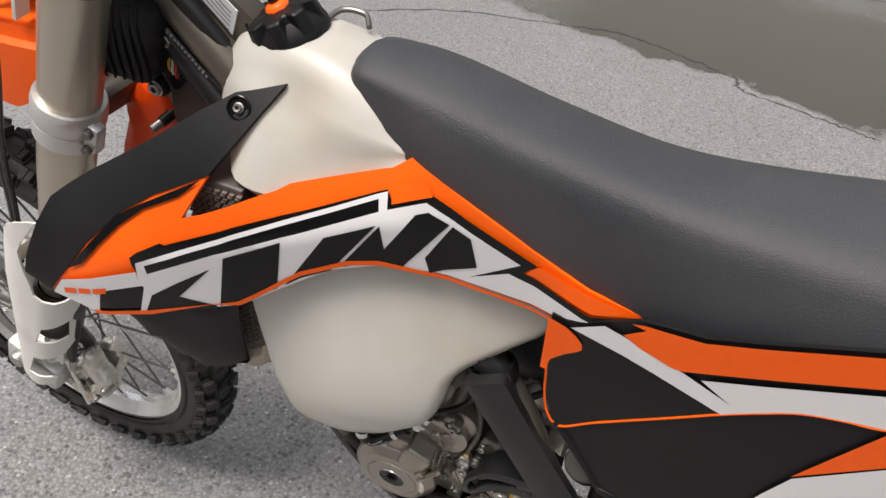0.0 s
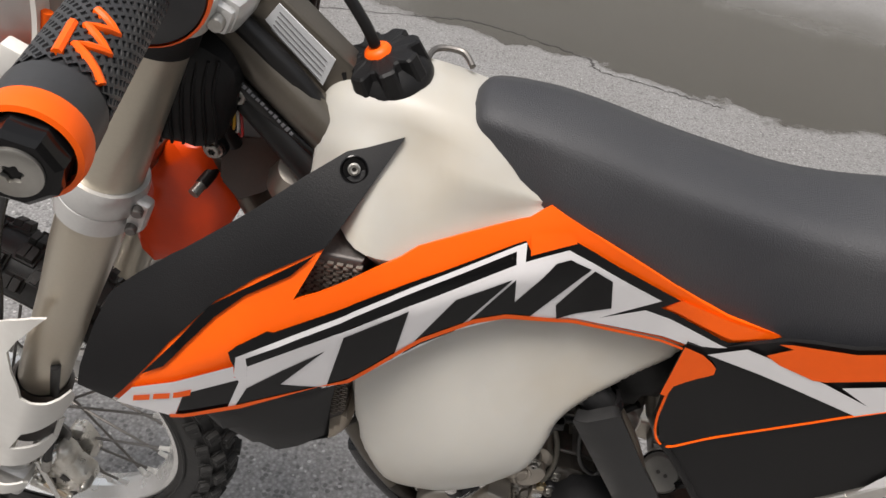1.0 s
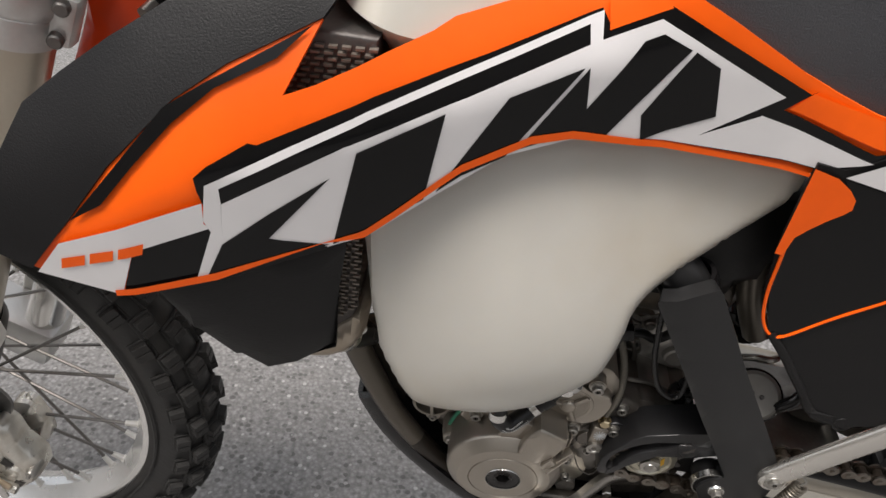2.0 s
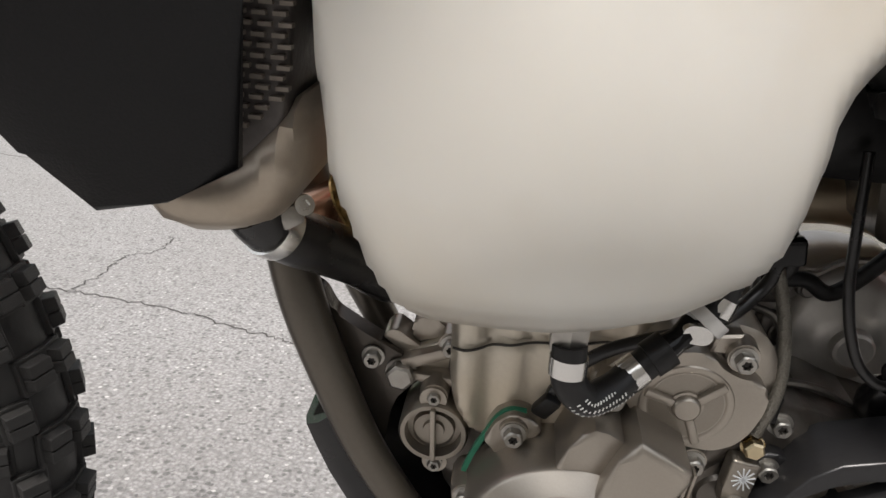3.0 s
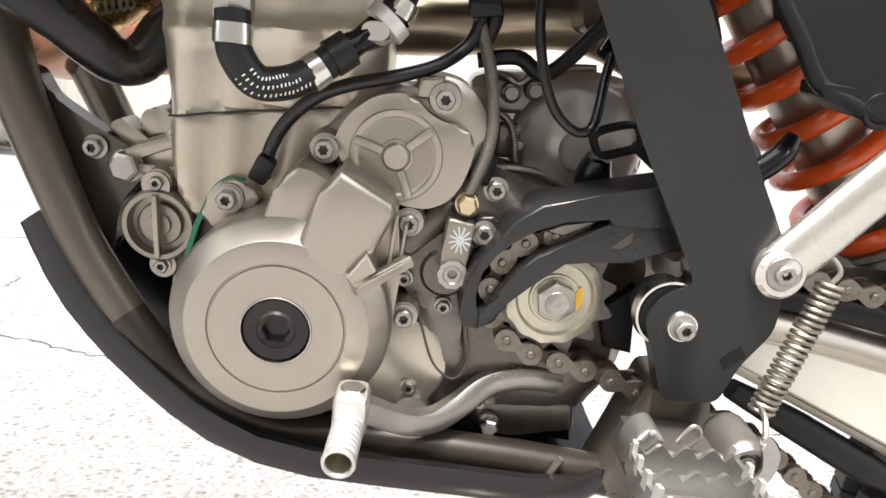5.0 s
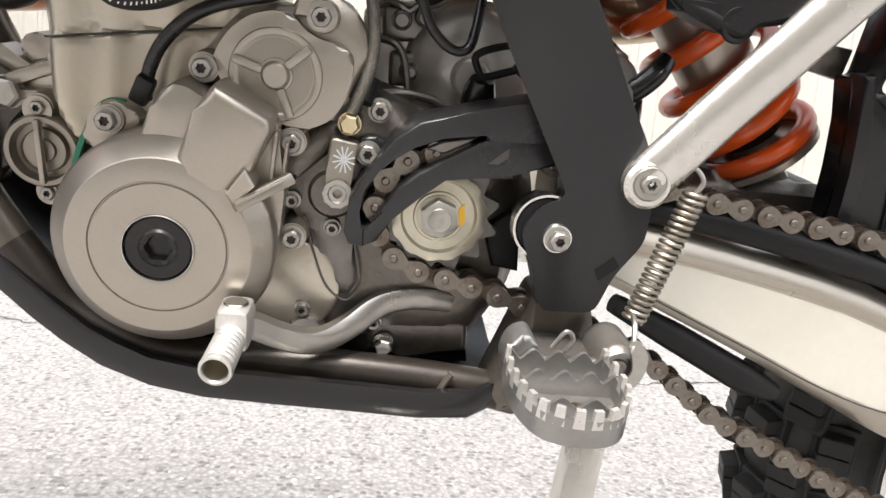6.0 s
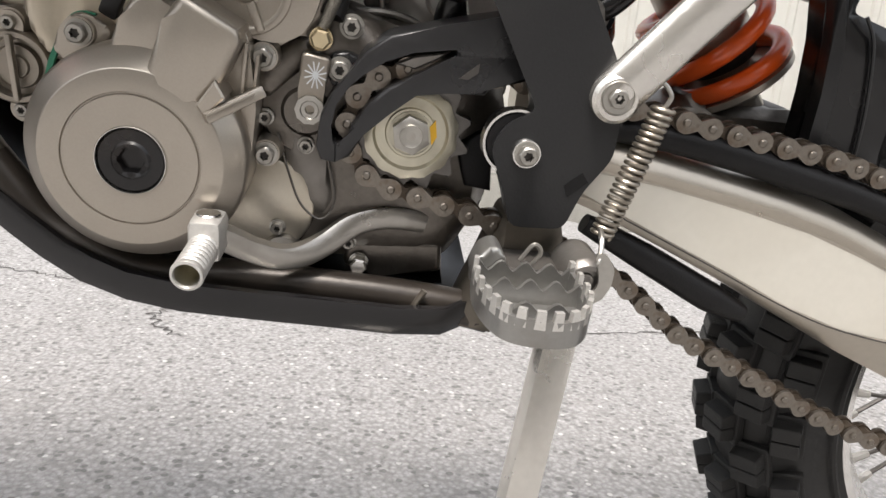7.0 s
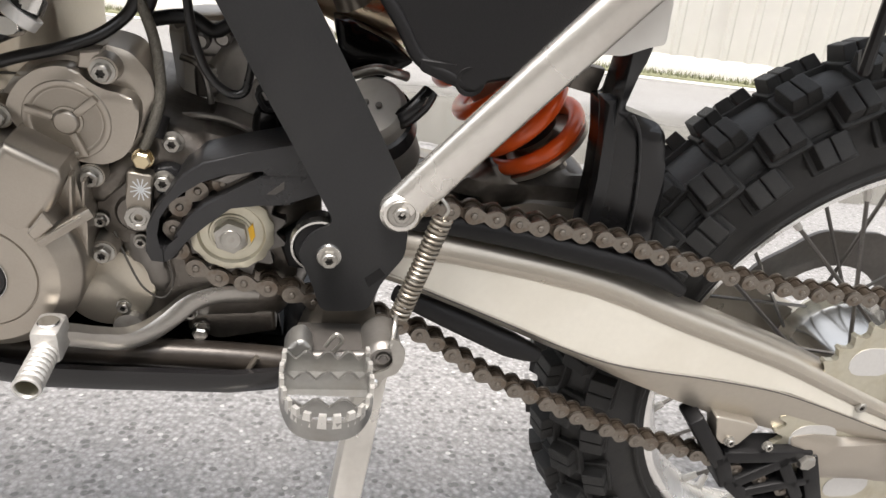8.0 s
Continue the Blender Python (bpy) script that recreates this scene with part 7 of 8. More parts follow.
    for v in kb.verts:
        if v.co.z > 0:
            v.co.x *= 0.88
            v.co.y *= 0.88
    km = bpy.data.meshes.new("knob")
    kb.to_mesh(km)
    kb.free()
    km.materials.append(tyre_rubber)
    for count, ang, lx, ly, lz, shift in knobs:
        for k in range(count):
            q = 2 * math.pi * (k + shift) / count
            for s in ((-1, 1) if ang else (1,)):
                a = radians(ang) * s
                rr = r_rim + 0.004 + (depth - 0.014) * math.cos(a) ** 0.75
                y = w_tyre / 2 * math.sin(a) * (0.62 + 0.38 * math.cos(a))
                radial = Matrix.Rotation(-q, 4, "Y") @ Matrix.Translation((rr, y, 0)) @ Matrix.Rotation(a, 4, "Z") @ Matrix.Rotation(radians(90), 4, "Y")
                grow = 1 + 0.05 * math.sin(7.3 * k + 2.1 * ang + s)
                again("knob", km, tyre, radial @ Matrix.Translation((0, 0, lz * 0.35)) @ Matrix.Rotation(0.05 * math.sin(5.7 * k + ang), 4, "Z") @ Matrix.Diagonal((lx * grow, ly * grow, lz * (0.94 + 0.06 * math.cos(3.1 * k)), 1)))
    return tyre, rim, hub


RC = (0.586, 0.303)
REAR = Matrix.Translation((RC[0], 0, RC[1]))
wheel("rear", None, REAR, 0.321, 0.118, 0.223, 0.062, ((32, 14, 0.026, 0.024, 0.021, 0), (32, 37, 0.029, 0.026, 0.020, 0.5), (32, 60, 0.031, 0.024, 0.018, 0.0)), "knobbly rear tyre", 1.15)
rs = gear((RC[0], -0.0795, RC[1]), 0.1225, 49, 0.006, gold_zinc, "rear_sprocket", moto)
rs["label"] = "pale gold rear sprocket with cut-outs"
for k in range(6):
    q = radians(60 * k + 15)
    part("cut_out", lathe([(0, 0.0005), (0.019, 0.0005), (0.019, 0)], (RC[0] + 0.088 * math.cos(q), -0.0825, RC[1] + 0.088 * math.sin(q)), (0, -1, 0), 20, lobes={1: (2, 0.25), 2: (2, 0.25)}), clamp_alu, rs)
    again("bolt", BOLT, rs, Matrix.Translation((RC[0] + 0.06 * math.cos(q + 0.5), -0.083, RC[1] + 0.06 * math.sin(q + 0.5))))
part("rear_disc", lathe([(0.075, 0.0), (0.115, 0.0), (0.115, 0.004), (0.075, 0.004), (0.075, 0)], (RC[0], 0.06, RC[1]), (0, 1, 0), 120, lobes={1: (10, 0.02), 2: (10, 0.02)}), steel_dark, moto, "rear brake disc")

# fork axes: z up the legs, y along the axle, from the front axle
AY = Vector((0.0479, 1, -0.0347)).normalized()
AX = Vector((0.465, 0.029, 1.0))
AX = (AX - AY * AX.dot(AY)).normalized()
AXX = AY.cross(AX)
FC = Vector((-0.7989, -0.0205, 0.4018))
FORK = Matrix.Translation(FC) @ Matrix((AXX, AY, AX)).transposed().to_4x4()
wheel("front", None, FORK, 0.344, 0.094, 0.266, 0.05, ((40, 12, 0.020, 0.018, 0.013, 0), (40, 34, 0.021, 0.018, 0.013, 0.5), (40, 56, 0.020, 0.017, 0.011, 0.0)), "knobbly front tyre")


def fpart(name, bm, mtl, parent, label="", aside=False):
    ob = part(name, bm, mtl, parent, label)
    if parent == moto:
        ob.matrix_basis = LEGS if aside else FORK
    return ob


LX = 0.042
# the legs stand a little aside of the wheel's own axes
LEG1 = Vector((-0.4934, -0.0851, 0.9004))
LZ = Vector((0.465, 0.029, 1.0)).normalized()
LY = (AY - LZ * AY.dot(LZ)).normalized()
LEGS = Matrix.Translation(LEG1) @ Matrix((LY.cross(LZ), LY, LZ)).transposed().to_4x4() @ Matrix.Translation((-LX, 0.094, -0.601))
for s in (-1, 1):
    y = 0.094 * s
    leg = fpart("fork_leg", lathe([(0, 0.245), (0.0255, 0.245), (0.0268, 0.25), (0.0272, 0.265), (0.0275, 0.42), (0.0298, 0.50), (0.0298, 0.69), (0.0300, 0.81), (0.0168, 0.815), (0, 0.815)], (LX, y, 0), (0, 0, 1), 48), fork_ano, moto, "anodised upside-down fork leg", True)
    fpart("dust_seal", lathe([(0, 0.215), (0.02058, 0.215), (0.02268, 0.22), (0.0231, 0.246), (0, 0.246)], (LX, y, 0), (0, 0, 1), 36), rubber, leg)
    fpart("slider", lathe([(0.0238, -0.03), (0.01999, 0.22)], (LX, y, 0), (0, 0, 1), 36), bright, leg, "chromed slider")
    fpart("axle_clamp", box(-0.03, 0.068, y - 0.03, y + 0.03, -0.045, 0.02, 0.008), clamp_alu, leg, "cast axle clamp")
    fpart("axle_end", lathe([(0, 0.012), (0.012, 0.012), (0.014, 0.008), (0.014, 0)], (0.0, y + 0.03 * s, 0), (0, s, 0), 24), zinc, leg)
    for k in (-0.03, 0.005):
        fpart("pinch_bolt", lathe([(0, 0.008), (0.005, 0.008), (0.005, 0)], (LX + 0.014, y - 0.02 * 1, k), (0.2, -1, 0), 16), zinc, leg)
    # guard: one moulding that wraps the slider, open at the top, with a window above the strap
    def wrap(pts, lift=0.0):
        b = sheet(pts, lambda x, z: 0.0, 0, 0, 0.008)
        for v in b.verts:
            a = v.co.x * 1000
            r = 0.043 + lift + 0.022 * max(0.0, min(1.0, (a - 95) / 55)) ** 1.5 * max(0.3, min(1.0, 0.3 + 2.8 * v.co.z))
            v.co.x, v.co.y = LX + r * math.cos(radians(a)), y + s * r * math.sin(radians(a))
        bmesh.ops.recalc_face_normals(b, faces=b.faces[:])
        bmesh.ops.solidify(b, geom=b.faces[:], thickness=0.0028)
        return b

    g = fpart("fork_guard", wrap([(150, -12), (150, 325), (147, 355), (140, 380), (126, 402), (106, 422), (88, 434), (99, 412), (114, 374), (121, 344), (112, 310), (101, 286), (93, 264), (78, 260), (58, 262), (42, 270), (28, 282), (18, 262), (17, 250), (26, 232), (28, 212), (33, 215), (54, 197), (78, 180), (88, 134), (53, 151), (32, 168), (27, 160), (20, 150), (36, 116), (55, 98), (93, 78), (99, 40), (104, -6)]), white_plastic, leg, "white plastic fork guard with a window")
    fpart("guard_bridge", wrap([(23, 212), (33, 215), (31, 168), (23, 158)], 0.0012), white_plastic, g)
    fpart("guard_foot", wrap([(104, -8), (103, 20), (82, 22), (55, 34), (46, 30), (50, 10), (80, -8)], 0.001), white_plastic, g)
    fpart("slider_boot", lathe([(0.026, 0.13), (0.033, 0.135), (0.035, 0.20), (0.034, 0.238), (0.0305, 0.243), (0.0285, 0.246)], (LX, y, 0), (0, 0, 1), 36), seal_brown, leg, "dark shadowed seal carrier")
    # clamps
    ring = fpart("lower_clamp", lathe([(0.0299, 0.560), (0.0342, 0.560), (0.0348, 0.570), (0.0346, 0.5820), (0.0340, 0.5827), (0.0346, 0.5834), (0.0358, 0.588), (0.0360, 0.604), (0.0352, 0.610), (0.0340, 0.613), (0.0299, 0.613)], (LX, y, 0), (0, 0, 1), 48), clamp_alu, moto, "silver lower fork clamp", True)
    fpart("clamp_ear", box(LX + 0.026, LX + 0.046, y + 0.006 - 0.020 * (s < 0), y + 0.020 - 0.018 * (s < 0), 0.568, 0.606, 0.005), clamp_alu, ring)
    for k in (0.575, 0.599):
        fpart("clamp_bolt", lathe([(0, 0.008), (0.004, 0.008), (0.005, 0.007), (0.005, 0)], (LX + 0.037, y - 0.0125, k), (0.25, -1, 0), 18, lobes=None), steel_dark, ring)
    up = fpart("upper_clamp", lathe([(0.0299, 0.783), (0.0355, 0.784), (0.0365, 0.796), (0.0345, 0.811), (0.0299, 0.8125)], (LX, y, 0), (0, 0, 1), 48), clamp_alu, moto, "silver upper fork clamp", True)
    fpart("clamp_ear", box(LX + 0.026, LX + 0.048, y + 0.002, y + 0.012, 0.784, 0.806, 0.005), clamp_alu, up)
    fpart("clamp_bolt", lathe([(0, 0.008), (0.005, 0.008), (0.006, 0.006), (0.006, 0)], (LX + 0.039, y + 0.002, 0.795), (0.2, -1, 0), 18), zinc, up)
    fpart("fork_cap", lathe([(0, 0.83), (0.0168, 0.83), (0.02184, 0.825), (0.02352, 0.812)], (LX, y, 0), (0, 0, 1), 30), black_plastic, leg)
    fpart("rubber_band", lathe([(0.0299, 0.760), (0.0325, 0.7605), (0.0332, 0.764), (0.0332, 0.779), (0.0345, 0.7815), (0.0299, 0.783)], (LX, y, 0), (0, 0, 1), 40), black_plastic, leg, "black rubber band on the fork leg")
fpart("clamp_bridge", box(LX - 0.012, LX + 0.02, -0.08, 0.08, 0.568, 0.604, 0.01), cast_dark, moto, "lower clamp bridge", True)
fpart("clamp_bridge", box(LX - 0.02, LX + 0.05, -0.08, 0.08, 0.775, 0.807, 0.01), clamp_alu, moto, "upper clamp bridge", True)
# brake: caliper and wave disc on the left
cal = fpart("brake_caliper", pillow(fillet([(92, -58), (97, -20), (104, 20), (112, 46), (128, 40), (140, 20), (166, 4), (174, -22), (166, -52), (140, -64), (115, -66)], 5), lambda x, z: -0.078 - 0.05 * (x - 0.12), 0.011, -0.046, 0.007), cal_alloy, moto, "cast front brake caliper")
fpart("inner_half", pillow(fillet([(104, -40), (110, 24), (128, 34), (150, 8), (160, -20), (146, -46)], 6), lambda x, z: -0.036, 0.008, -0.012, 0.01), cal_alloy, cal)
for a, b, r in (((0.116, -0.036, 0.0), (0.128, -0.014, 0.026), 0.0105), ((0.138, -0.036, -0.02), (0.150, -0.014, -0.006), 0.0095), ((0.104, -0.07, 0.0), (0.110, -0.084, 0.040), 0.009), ((0.10, -0.082, -0.052), (0.158, -0.084, -0.046), 0.0065)):
    fpart("caliper_lobe", tube([a, b], r, 16), cal_alloy, cal)
for k, (x, z, r) in enumerate(((0.109, 0.032, 0.011), (0.122, -0.002, 0.013), (0.150, -0.020, 0.012), (0.166, -0.006, 0.006), (0.104, -0.040, 0.009), (0.143, -0.050, 0.008))):
    fpart("caliper_boss", lathe([(0, 0.004), (r * 0.35, 0.004), (r * 0.4, 0.0005), (r * 0.8, 0.0), (r, -0.003), (r, -0.02)], (x, -0.0815 - 0.05 * (x - 0.12), z), (0, -1, 0), 20), (bright, cal_alloy, cal_alloy, zinc)[k % 4], cal)
# solid dark insets give the slots their shade by colour
for pts in ([(110, -30), (128, -22), (130, -34), (112, -42)], [(134, 2), (146, -4), (142, -14), (132, -10)], [(152, -36), (163, -34), (160, -46), (150, -48)], [(100, -4), (108, 4), (110, -12), (101, -16)]):
    fpart("caliper_slot", prism(pts, -0.06, -0.0815, 0.001), shade_grease, cal)
fpart("caliper_pin", tube([(0.098, -0.088, 0.034), (0.150, -0.091, -0.058)], 0.004, 10), bright, cal)
fpart("pad_spring", bar((0.118, -0.088, -0.030), (0.152, -0.090, -0.036), 0.012, 0.0025, 0.0008), heat_steel, cal, "brown-tinted pad spring")
fpart("caliper_arm", bar((0.06, -0.072, -0.02), (0.104, -0.072, -0.02), 0.035, 0.012, 0.003), cal_alloy, cal)
fpart("brake_line", tube([(0.112, -0.088, 0.03), (0.108, -0.085, 0.075), (0.102, -0.074, 0.144), (0.094, -0.085, 0.21), (0.088, -0.095, 0.30)], 0.0052, 12), rubber, cal)
fpart("line_fitting", tube([(0.113, -0.088, 0.022), (0.110, -0.087, 0.05)], 0.0065, 12), zinc, cal)
fpart("brake_disc", lathe([(0.098, 0.0), (0.13, 0.0), (0.13, 0.0035), (0.098, 0.0035), (0.098, 0)], (0, -0.052, 0), (0, 1, 0), 120, lobes={1: (12, 0.035), 2: (12, 0.035), 0: (6, 0.05), 3: (6, 0.05), 4: (6, 0.05)}), disc_grey, moto, "wavy front brake disc")
for k in range(6):
    q = radians(60 * k)
    fpart("disc_arm", bar((0.03 * math.cos(q), -0.05, 0.03 * math.sin(q)), (0.102 * math.cos(q + 0.35), -0.05, 0.102 * math.sin(q + 0.35)), 0.012, 0.004), steel_dark, moto)
# cables down before the left leg, with their holder
for k in (0.0, 0.0068):
    part("front_cable", tube([(-0.524 + 0.4 * k, -0.106, 1.012), (-0.528 + k, -0.107, 0.995), (-0.539 + k, -0.108, 0.967), (-0.554 + k, -0.108, 0.934), (-0.576 + k * 0.8, -0.107, 0.889), (-0.601 + k * 1.2, -0.106, 0.847), (-0.622 + k, -0.106, 0.793), (-0.640 + k, -0.106, 0.735), (-0.668 + k, -0.106, 0.66), (-0.692 + k, -0.106, 0.612)], 0.0036, 10), gloss_hose, moto, "black cable running down before the fork leg")
holder = part("cable_holder", bar((-0.530, -0.106, 0.999), (-0.513, -0.106, 1.031), 0.020, 0.014, 0.003), white_plastic, moto, "white plastic cable connector")
part("holder_rib", bar((-0.521, -0.114, 0.998), (-0.504, -0.114, 1.030), 0.0035, 0.003, 0.001), white_plastic, holder)
fpart("guide_clip", box(-0.018, 0.004, -0.126, -0.104, 0.285, 0.325, 0.005), white_plastic, moto, "white cable clip on the fork guard", True)

# front fender and the orange gusset behind the fork
def fender():
    """Deep arched fender: flat crown, a ledge and a hanging skirt on each side."""
    secs = []
    for x, z, w, dp in ((-1.28, 0.83, 0.05, 0.01), (-1.2, 0.87, 0.062, 0.02), (-1.05, 0.925, 0.074, 0.04), (-0.9, 0.952, 0.078, 0.06), (-0.78, 0.962, 0.078, 0.078), (-0.70, 0.965, 0.077, 0.086), (-0.65, 0.965, 0.076, 0.088), (-0.60, 0.964, 0.0755, 0.100), (-0.588, 0.9635, 0.0755, 0.099), (-0.56, 0.963, 0.075, 0.085), (-0.53, 0.962, 0.072, 0.075), (-0.508, 0.960, 0.070, 0.060)):
        o = [(-w, -dp), (-w, -dp * 0.5), (-w + 0.001, -0.019), (-w + 0.008, -0.015), (-w + 0.011, -0.002), (-w * 0.6, 0.003), (0, 0.005), (w * 0.6, 0.003), (w - 0.011, -0.002), (w - 0.008, -0.015), (w - 0.001, -0.019), (w, -dp * 0.5), (w, -dp)]
        secs.append([(x, y, z + d) for y, d in o])
    bm = loft(secs, closed_ring=False, caps=False)
    bmesh.ops.solidify(bm, geom=bm.faces[:], thickness=0.003)
    return bm


part("front_fender", fender(), orange, moto, "orange front fender")
part("gusset", pillow(fillet([(-522, 792), (-499, 838), (-489, 880), (-457, 892), (-432, 888), (-421, 862), (-405, 830), (-440, 765), (-505, 740), (-522, 760)], 6), lambda x, z: -0.020 + 0.10 * (x + 0.46) - 0.25 * max(0.0, 0.815 - z + 0.4 * (x + 0.46)), 0.008, 0.03, 0.012), gusset_shaded, moto, "orange panel behind the fork, coloured redder for shade")
stud = part("gusset_stud", tube([(-0.432, -0.010, 0.862), (-0.4385, -0.030, 0.857)], 0.0062, 14), rubber, moto)
part("stud_tip", tube([(-0.4385, -0.030, 0.857), (-0.4425, -0.041, 0.854)], 0.0052, 14), zinc, stud, "zinc stud end")
mask = part("headlight_mask", pillow(fillet([(-690, 985), (-600, 980), (-552, 985), (-520, 1010), (-500, 1080), (-520, 1140), (-640, 1150), (-700, 1080)], 14), lambda x, z: -0.052 + 0.2 * max(0.0, x + 0.56), 0.012, 0.05, 0.016), mask_grey, moto, "grey back of the headlight mask")
part("mask_strap", sweep([(-0.545, -0.06, 0.972), (-0.535, -0.06, 0.995), (-0.526, -0.055, 1.03), (-0.52, -0.05, 1.08)], [(-0.009, -0.002), (0.009, -0.002), (0.009, 0.002), (-0.009, 0.002)]), white_plastic, mask, "pale rubber mask strap")
part("mask_edge", tube([(-0.60, -0.066, 0.978), (-0.555, -0.064, 0.985), (-0.532, -0.06, 1.0), (-0.52, -0.056, 1.03)], 0.0045, 10), orange, mask, "orange rim of the mask")

# -- handlebar --
G0 = Vector((-0.2965, -0.379, 1.190))
G1 = G0 + Vector((-0.027, 0.126, -0.009))
gd_ = (G1 - G0).normalized()
hb = part("handlebar", tube([G0, G1, (-0.364, -0.18, 1.168), (-0.405, -0.12, 1.145), (-0.408, 0.0, 1.14), (-0.405, 0.12, 1.145), (-0.364, 0.18, 1.168), (-0.334, 0.249, 1.184), (-0.299, 0.372, 1.18)], 0.011, 14), black_plastic, moto, "black handlebar")
GR = 0.0143


def waffle(a, d, s0, s1, around=22):
    """Rubber sleeve whose skin is a lattice of lozenge pits."""
    u = d.cross(Vector((0, 0, 1))).normalized()
    v = u.cross(d)
    n = int((s1 - s0) / 0.0027)
    bm = bmesh.new()
    rows = []
    for i in range(n + 1):
        rows.append([bm.verts.new(a + d * (s0 + (s1 - s0) * i / n) + (u * math.cos(q) + v * math.sin(q)) * GR) for q in (2 * math.pi * (j + 0.5 * (i % 2)) / around for j in range(around))])
    for i in range(n - 1):
        for j in range(around):
            k = (j - 1) % around if i % 2 == 0 else (j + 1) % around
            bm.faces.new((rows[i][j], rows[i + 1][j], rows[i + 2][j], rows[i + 1][k]))
    bmesh.ops.recalc_face_normals(bm, faces=bm.faces[:])
    bmesh.ops.inset_individual(bm, faces=bm.faces[:], thickness=0.0009, depth=0.0)
    pits = [f for f in bm.faces if len(f.verts) == 4 and all(len(w.link_edges) == 3 for w in f.verts)]
    bmesh.ops.inset_individual(bm, faces=pits, thickness=0.0003, depth=-0.0009)
    return bm


for s in (0, 1):
    a, d = (G0, gd_) if s == 0 else (Vector((G0.x, -G0.y, G0.z)), Vector((gd_.x, -gd_.y, gd_.z)))
    grip = part("grip", lathe([(0, 0.006), (GR + 0.0002, 0.006), (GR + 0.0004, 0.012), (GR + 0.0003, 0.0205), (GR - 0.0009, 0.0215), (GR - 0.0008, 0.105), (0.019, 0.110), (0.026, 0.113), (0.0275, 0.117), (0.026, 0.122), (0, 0.122)], a, d, 40), grip_rubber, moto, "grey-black waffle grip with an orange mark")
    part("waffle_sleeve", waffle(a, d, 0.022, 0.104), grip_rubber, grip)
    part("flange_edge", lathe([(0.0268, 0.1125), (0.0282, 0.1145), (0.0282, 0.1175), (0.0268, 0.119)], a, d, 40), orange, grip, "orange edge of the grip flange")
    part("grip_ring", lathe([(0.0130, -0.0035), (0.0146, -0.003), (0.0152, 0.001), (0.0151, 0.0045), (0.0147, 0.0065)], a, d, 40), orange, grip, "orange lock ring")
    part("bar_end", lathe([(0, -0.0110), (0.0100, -0.0110), (0.0118, -0.0095), (0.0122, -0.0050), (0.0116, -0.0045), (0.0126, -0.002), (0, -0.002)], a, d, 8), gloss_black, grip, "black eight-sided bar end", smooth=False)
    part("bar_plug", lathe([(0, -0.0105), (0.0022, -0.0105), (0.0026, -0.0122), (0.0066, -0.0124), (0.0075, -0.0118), (0.0077, -0.0100)], a, d, 36, lobes={1: (6, 0.14), 2: (6, 0.14)}), zinc, grip, "zinc bar end bolt")
u_ = gd_.cross(Vector((0, 0, 1))).normalized()
v_ = u_.cross(gd_)
left_grip = [o for o in moto.children if o.name.startswith("grip")][0]
side_q = math.atan2(Vector((0.14, -0.15, 0.15)).dot(v_), Vector((0.14, -0.15, 0.15)).dot(u_))
# a plain zigzag stroke and a bar stand in for the moulded mark
for stroke in (((0.024, -0.50), (0.033, 0.28), (0.038, -0.30), (0.045, 0.30), (0.050, -0.25), (0.056, 0.32)), ((0.026, 0.50), (0.045, 0.58))):
    pts = []
    for (s0, q0), (s1, q1) in zip(stroke, stroke[1:]):
        for f in (0, 0.33, 0.66):
            q = side_q + q0 + (q1 - q0) * f
            pts.append(G0 + gd_ * (s0 + (s1 - s0) * f) + (u_ * math.cos(q) + v_ * math.sin(q)) * (GR - 0.0002))
    q = side_q + stroke[-1][1]
    pts.append(G0 + gd_ * stroke[-1][0] + (u_ * math.cos(q) + v_ * math.sin(q)) * (GR - 0.0002))
    part("orange_mark", tube(pts, 0.0016, 8, 1), orange, left_grip)

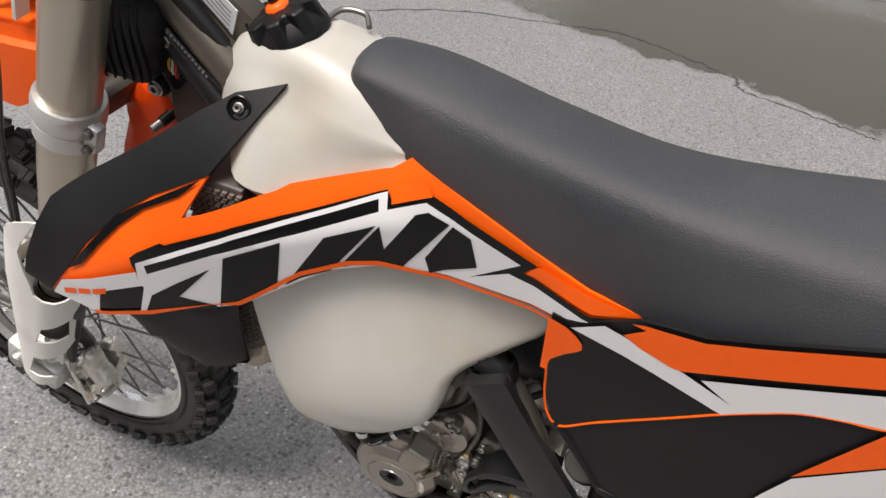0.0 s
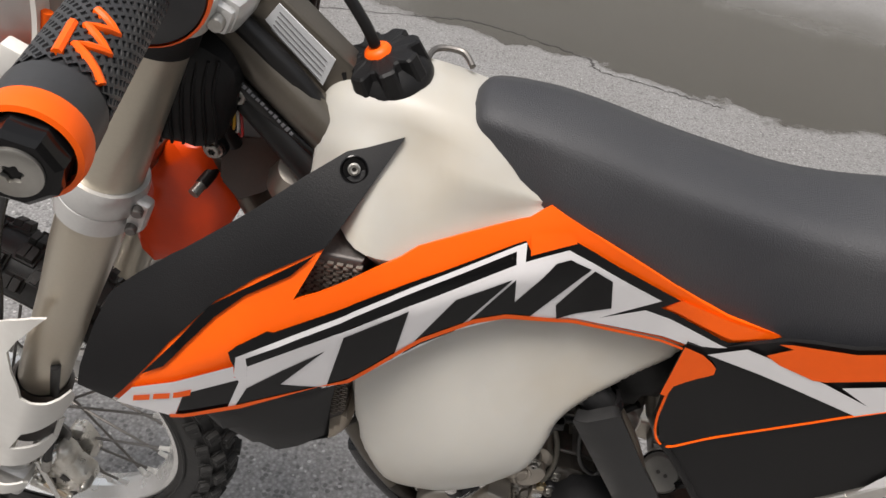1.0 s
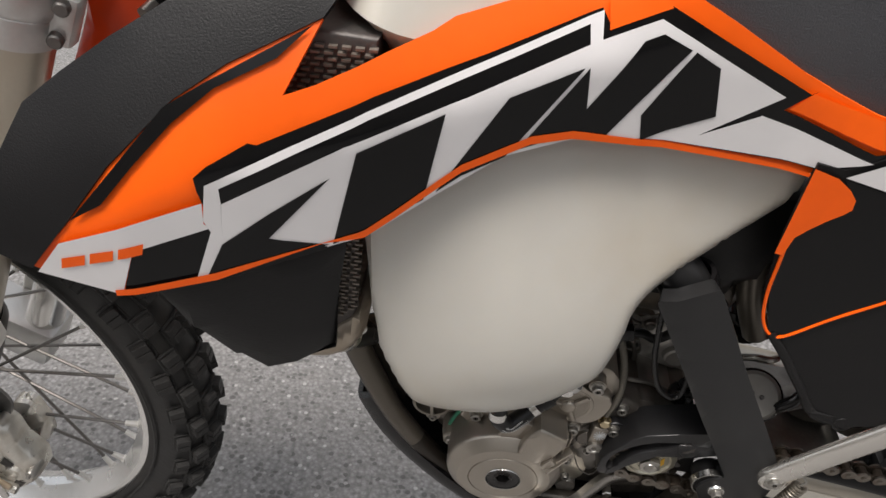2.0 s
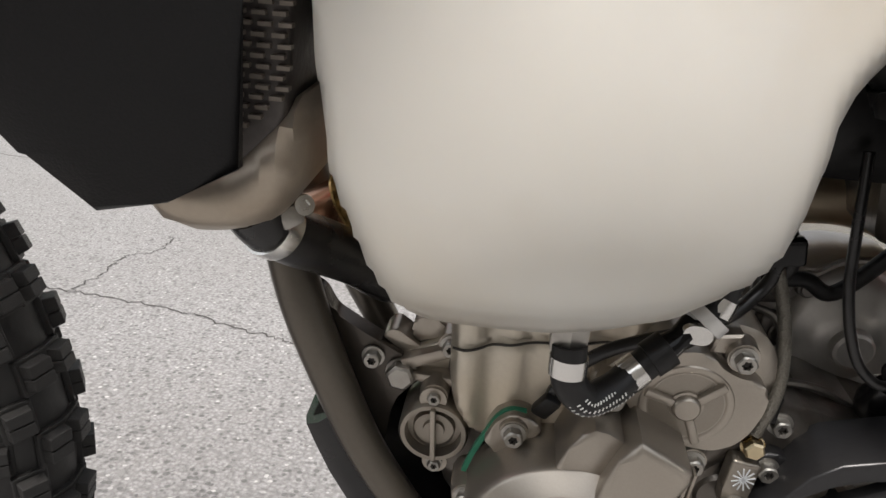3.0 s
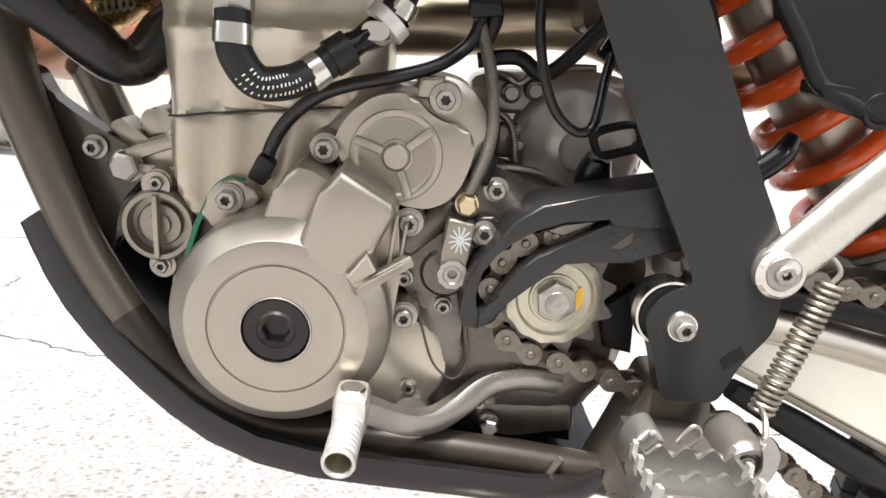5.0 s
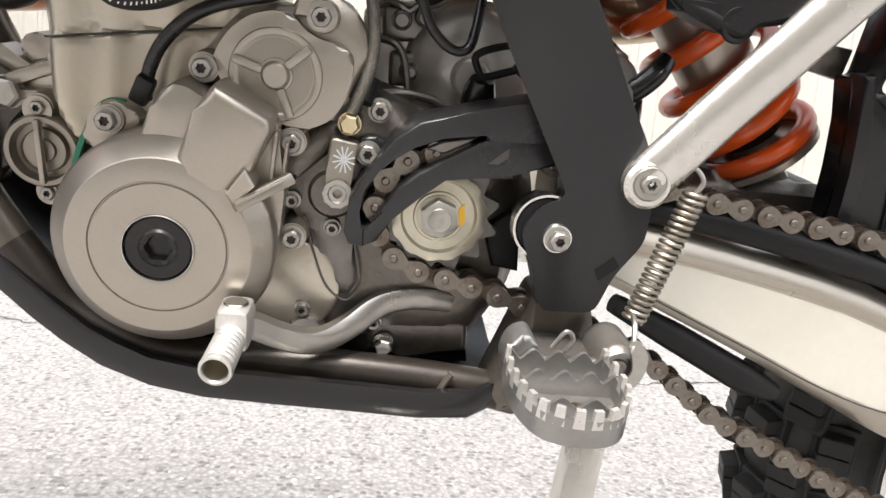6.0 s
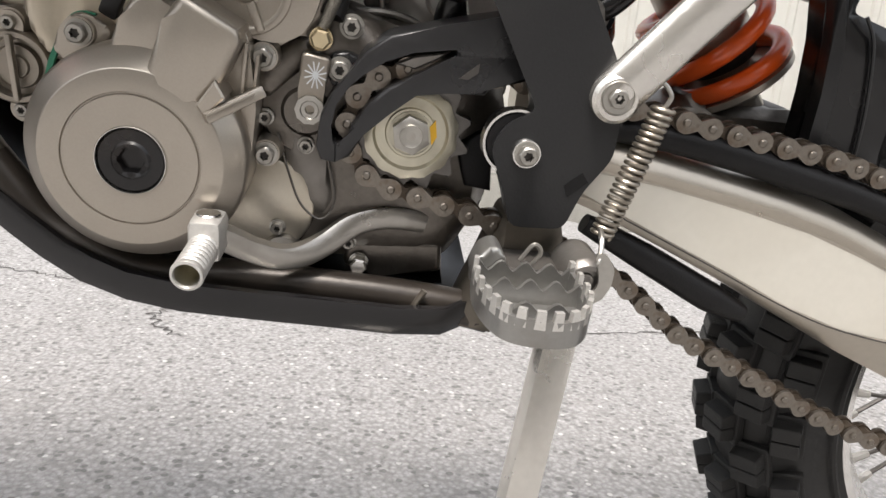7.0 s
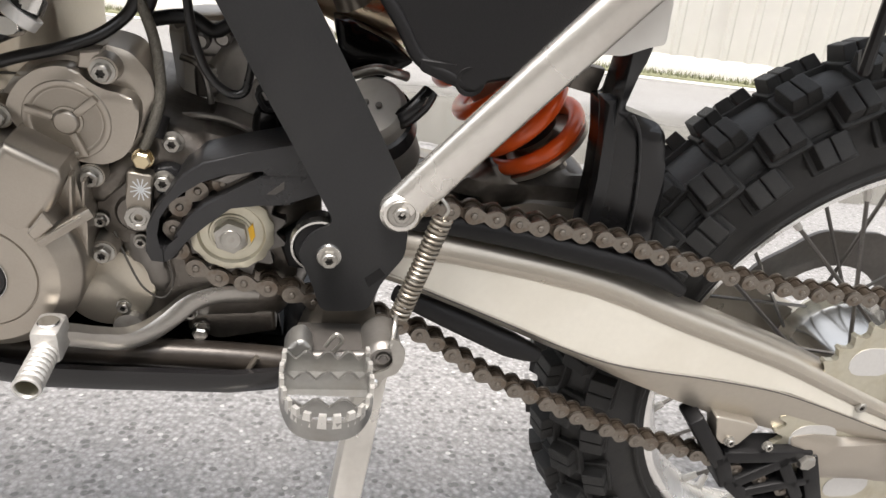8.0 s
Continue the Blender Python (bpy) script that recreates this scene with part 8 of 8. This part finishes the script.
# -- drive chain, link by link --
def chain_way():
    top = [(RC[0] + 0.1235 * math.cos(radians(a)), RC[1] + 0.1235 * math.sin(radians(a))) for a in (10, 40, 70, 92)]
    way = top + [(0.498, 0.429), (0.425, 0.434), (0.366, 0.443), (0.308, 0.4565), (0.256, 0.471), (0.2, 0.4785), (0.159, 0.4845), (0.1, 0.492), (0.045, 0.4985)]
    way += [(0.0 + 0.0345 * math.cos(radians(a)), 0.4635 + 0.0345 * math.sin(radians(a))) for a in (92, 120, 150, 180, 210, 240, 262)]
    way += [(0.022, 0.4235), (0.06, 0.412), (0.129, 0.388), (0.184, 0.350), (0.227, 0.329), (0.274, 0.306), (0.324, 0.284), (0.397, 0.262), (0.48, 0.225)]
    way += [(RC[0] + 0.1235 * math.cos(radians(a)), RC[1] + 0.1235 * math.sin(radians(a))) for a in (255, 285, 320, 350)]
    return catmull([(x, -0.0805, z) for x, z in way], 10, closed=True)


def link_mesh(outer):
    P = 15.875
    half = [(-P / 2 + 6.4 * math.cos(radians(a)), 6.4 * math.sin(radians(a))) for a in range(60, 301, 24)]
    right = [(-x, -z) for x, z in half]
    pts = half + [(0, -2.9)] + right + [(0, 2.9)]
    ys = (0.0078, 0.0058) if outer else (0.0055, 0.0036)
    bm = bmesh.new()
    for s in (-1, 1):
        prism([(x, z) for x, z in pts], s * ys[0] if s > 0 else -ys[1], s * ys[1] if s > 0 else -ys[0], 0.0, 1, bm)
    for e in (-1, 1):
        if outer:
            lathe([(0, 0.0092), (0.0016, 0.0092), (0.0024, 0.0086), (0.0025, -0.0086), (0, -0.009)], (e * P / 2000, 0, 0), (0, -1, 0), 12, bm)
        else:
            lathe([(0, 0.0038), (0.005, 0.0036), (0.005, -0.0036), (0, -0.0038)], (e * P / 2000, 0, 0), (0, -1, 0), 14, bm)
    bmesh.ops.recalc_face_normals(bm, faces=bm.faces[:])
    me = bpy.data.meshes.new("chain_link")
    bm.to_mesh(me)
    bm.free()
    me.materials.append(chain_steel if outer else inner_link_dark)
    return me


chain = tagged(new("drive_chain"), "")
chain.parent = moto
chain["label"] = "brownish steel drive chain"
OUTER, INNER = link_mesh(True), link_mesh(False)
way = chain_way()
total = sum((way[(i + 1) % len(way)] - way[i]).length for i in range(len(way)))
count = 2 * round(total / 0.015875 / 2)
step = total / count
joints, run = [], 0.0
for i in range(len(way)):
    a, b = way[i], way[(i + 1) % len(way)]
    d = (b - a).length
    while len(joints) * step < run + d and len(joints) < count:
        joints.append(a + (b - a) * ((len(joints) * step - run) / d))
    run += d
for i in range(count):
    a, b = joints[i], joints[(i + 1) % count]
    mid, d = (a + b) / 2, b - a
    again("chain_link", OUTER if i % 2 else INNER, chain, Matrix.Translation(mid) @ Matrix.Rotation(-math.atan2(d.z, d.x), 4, "Y"))
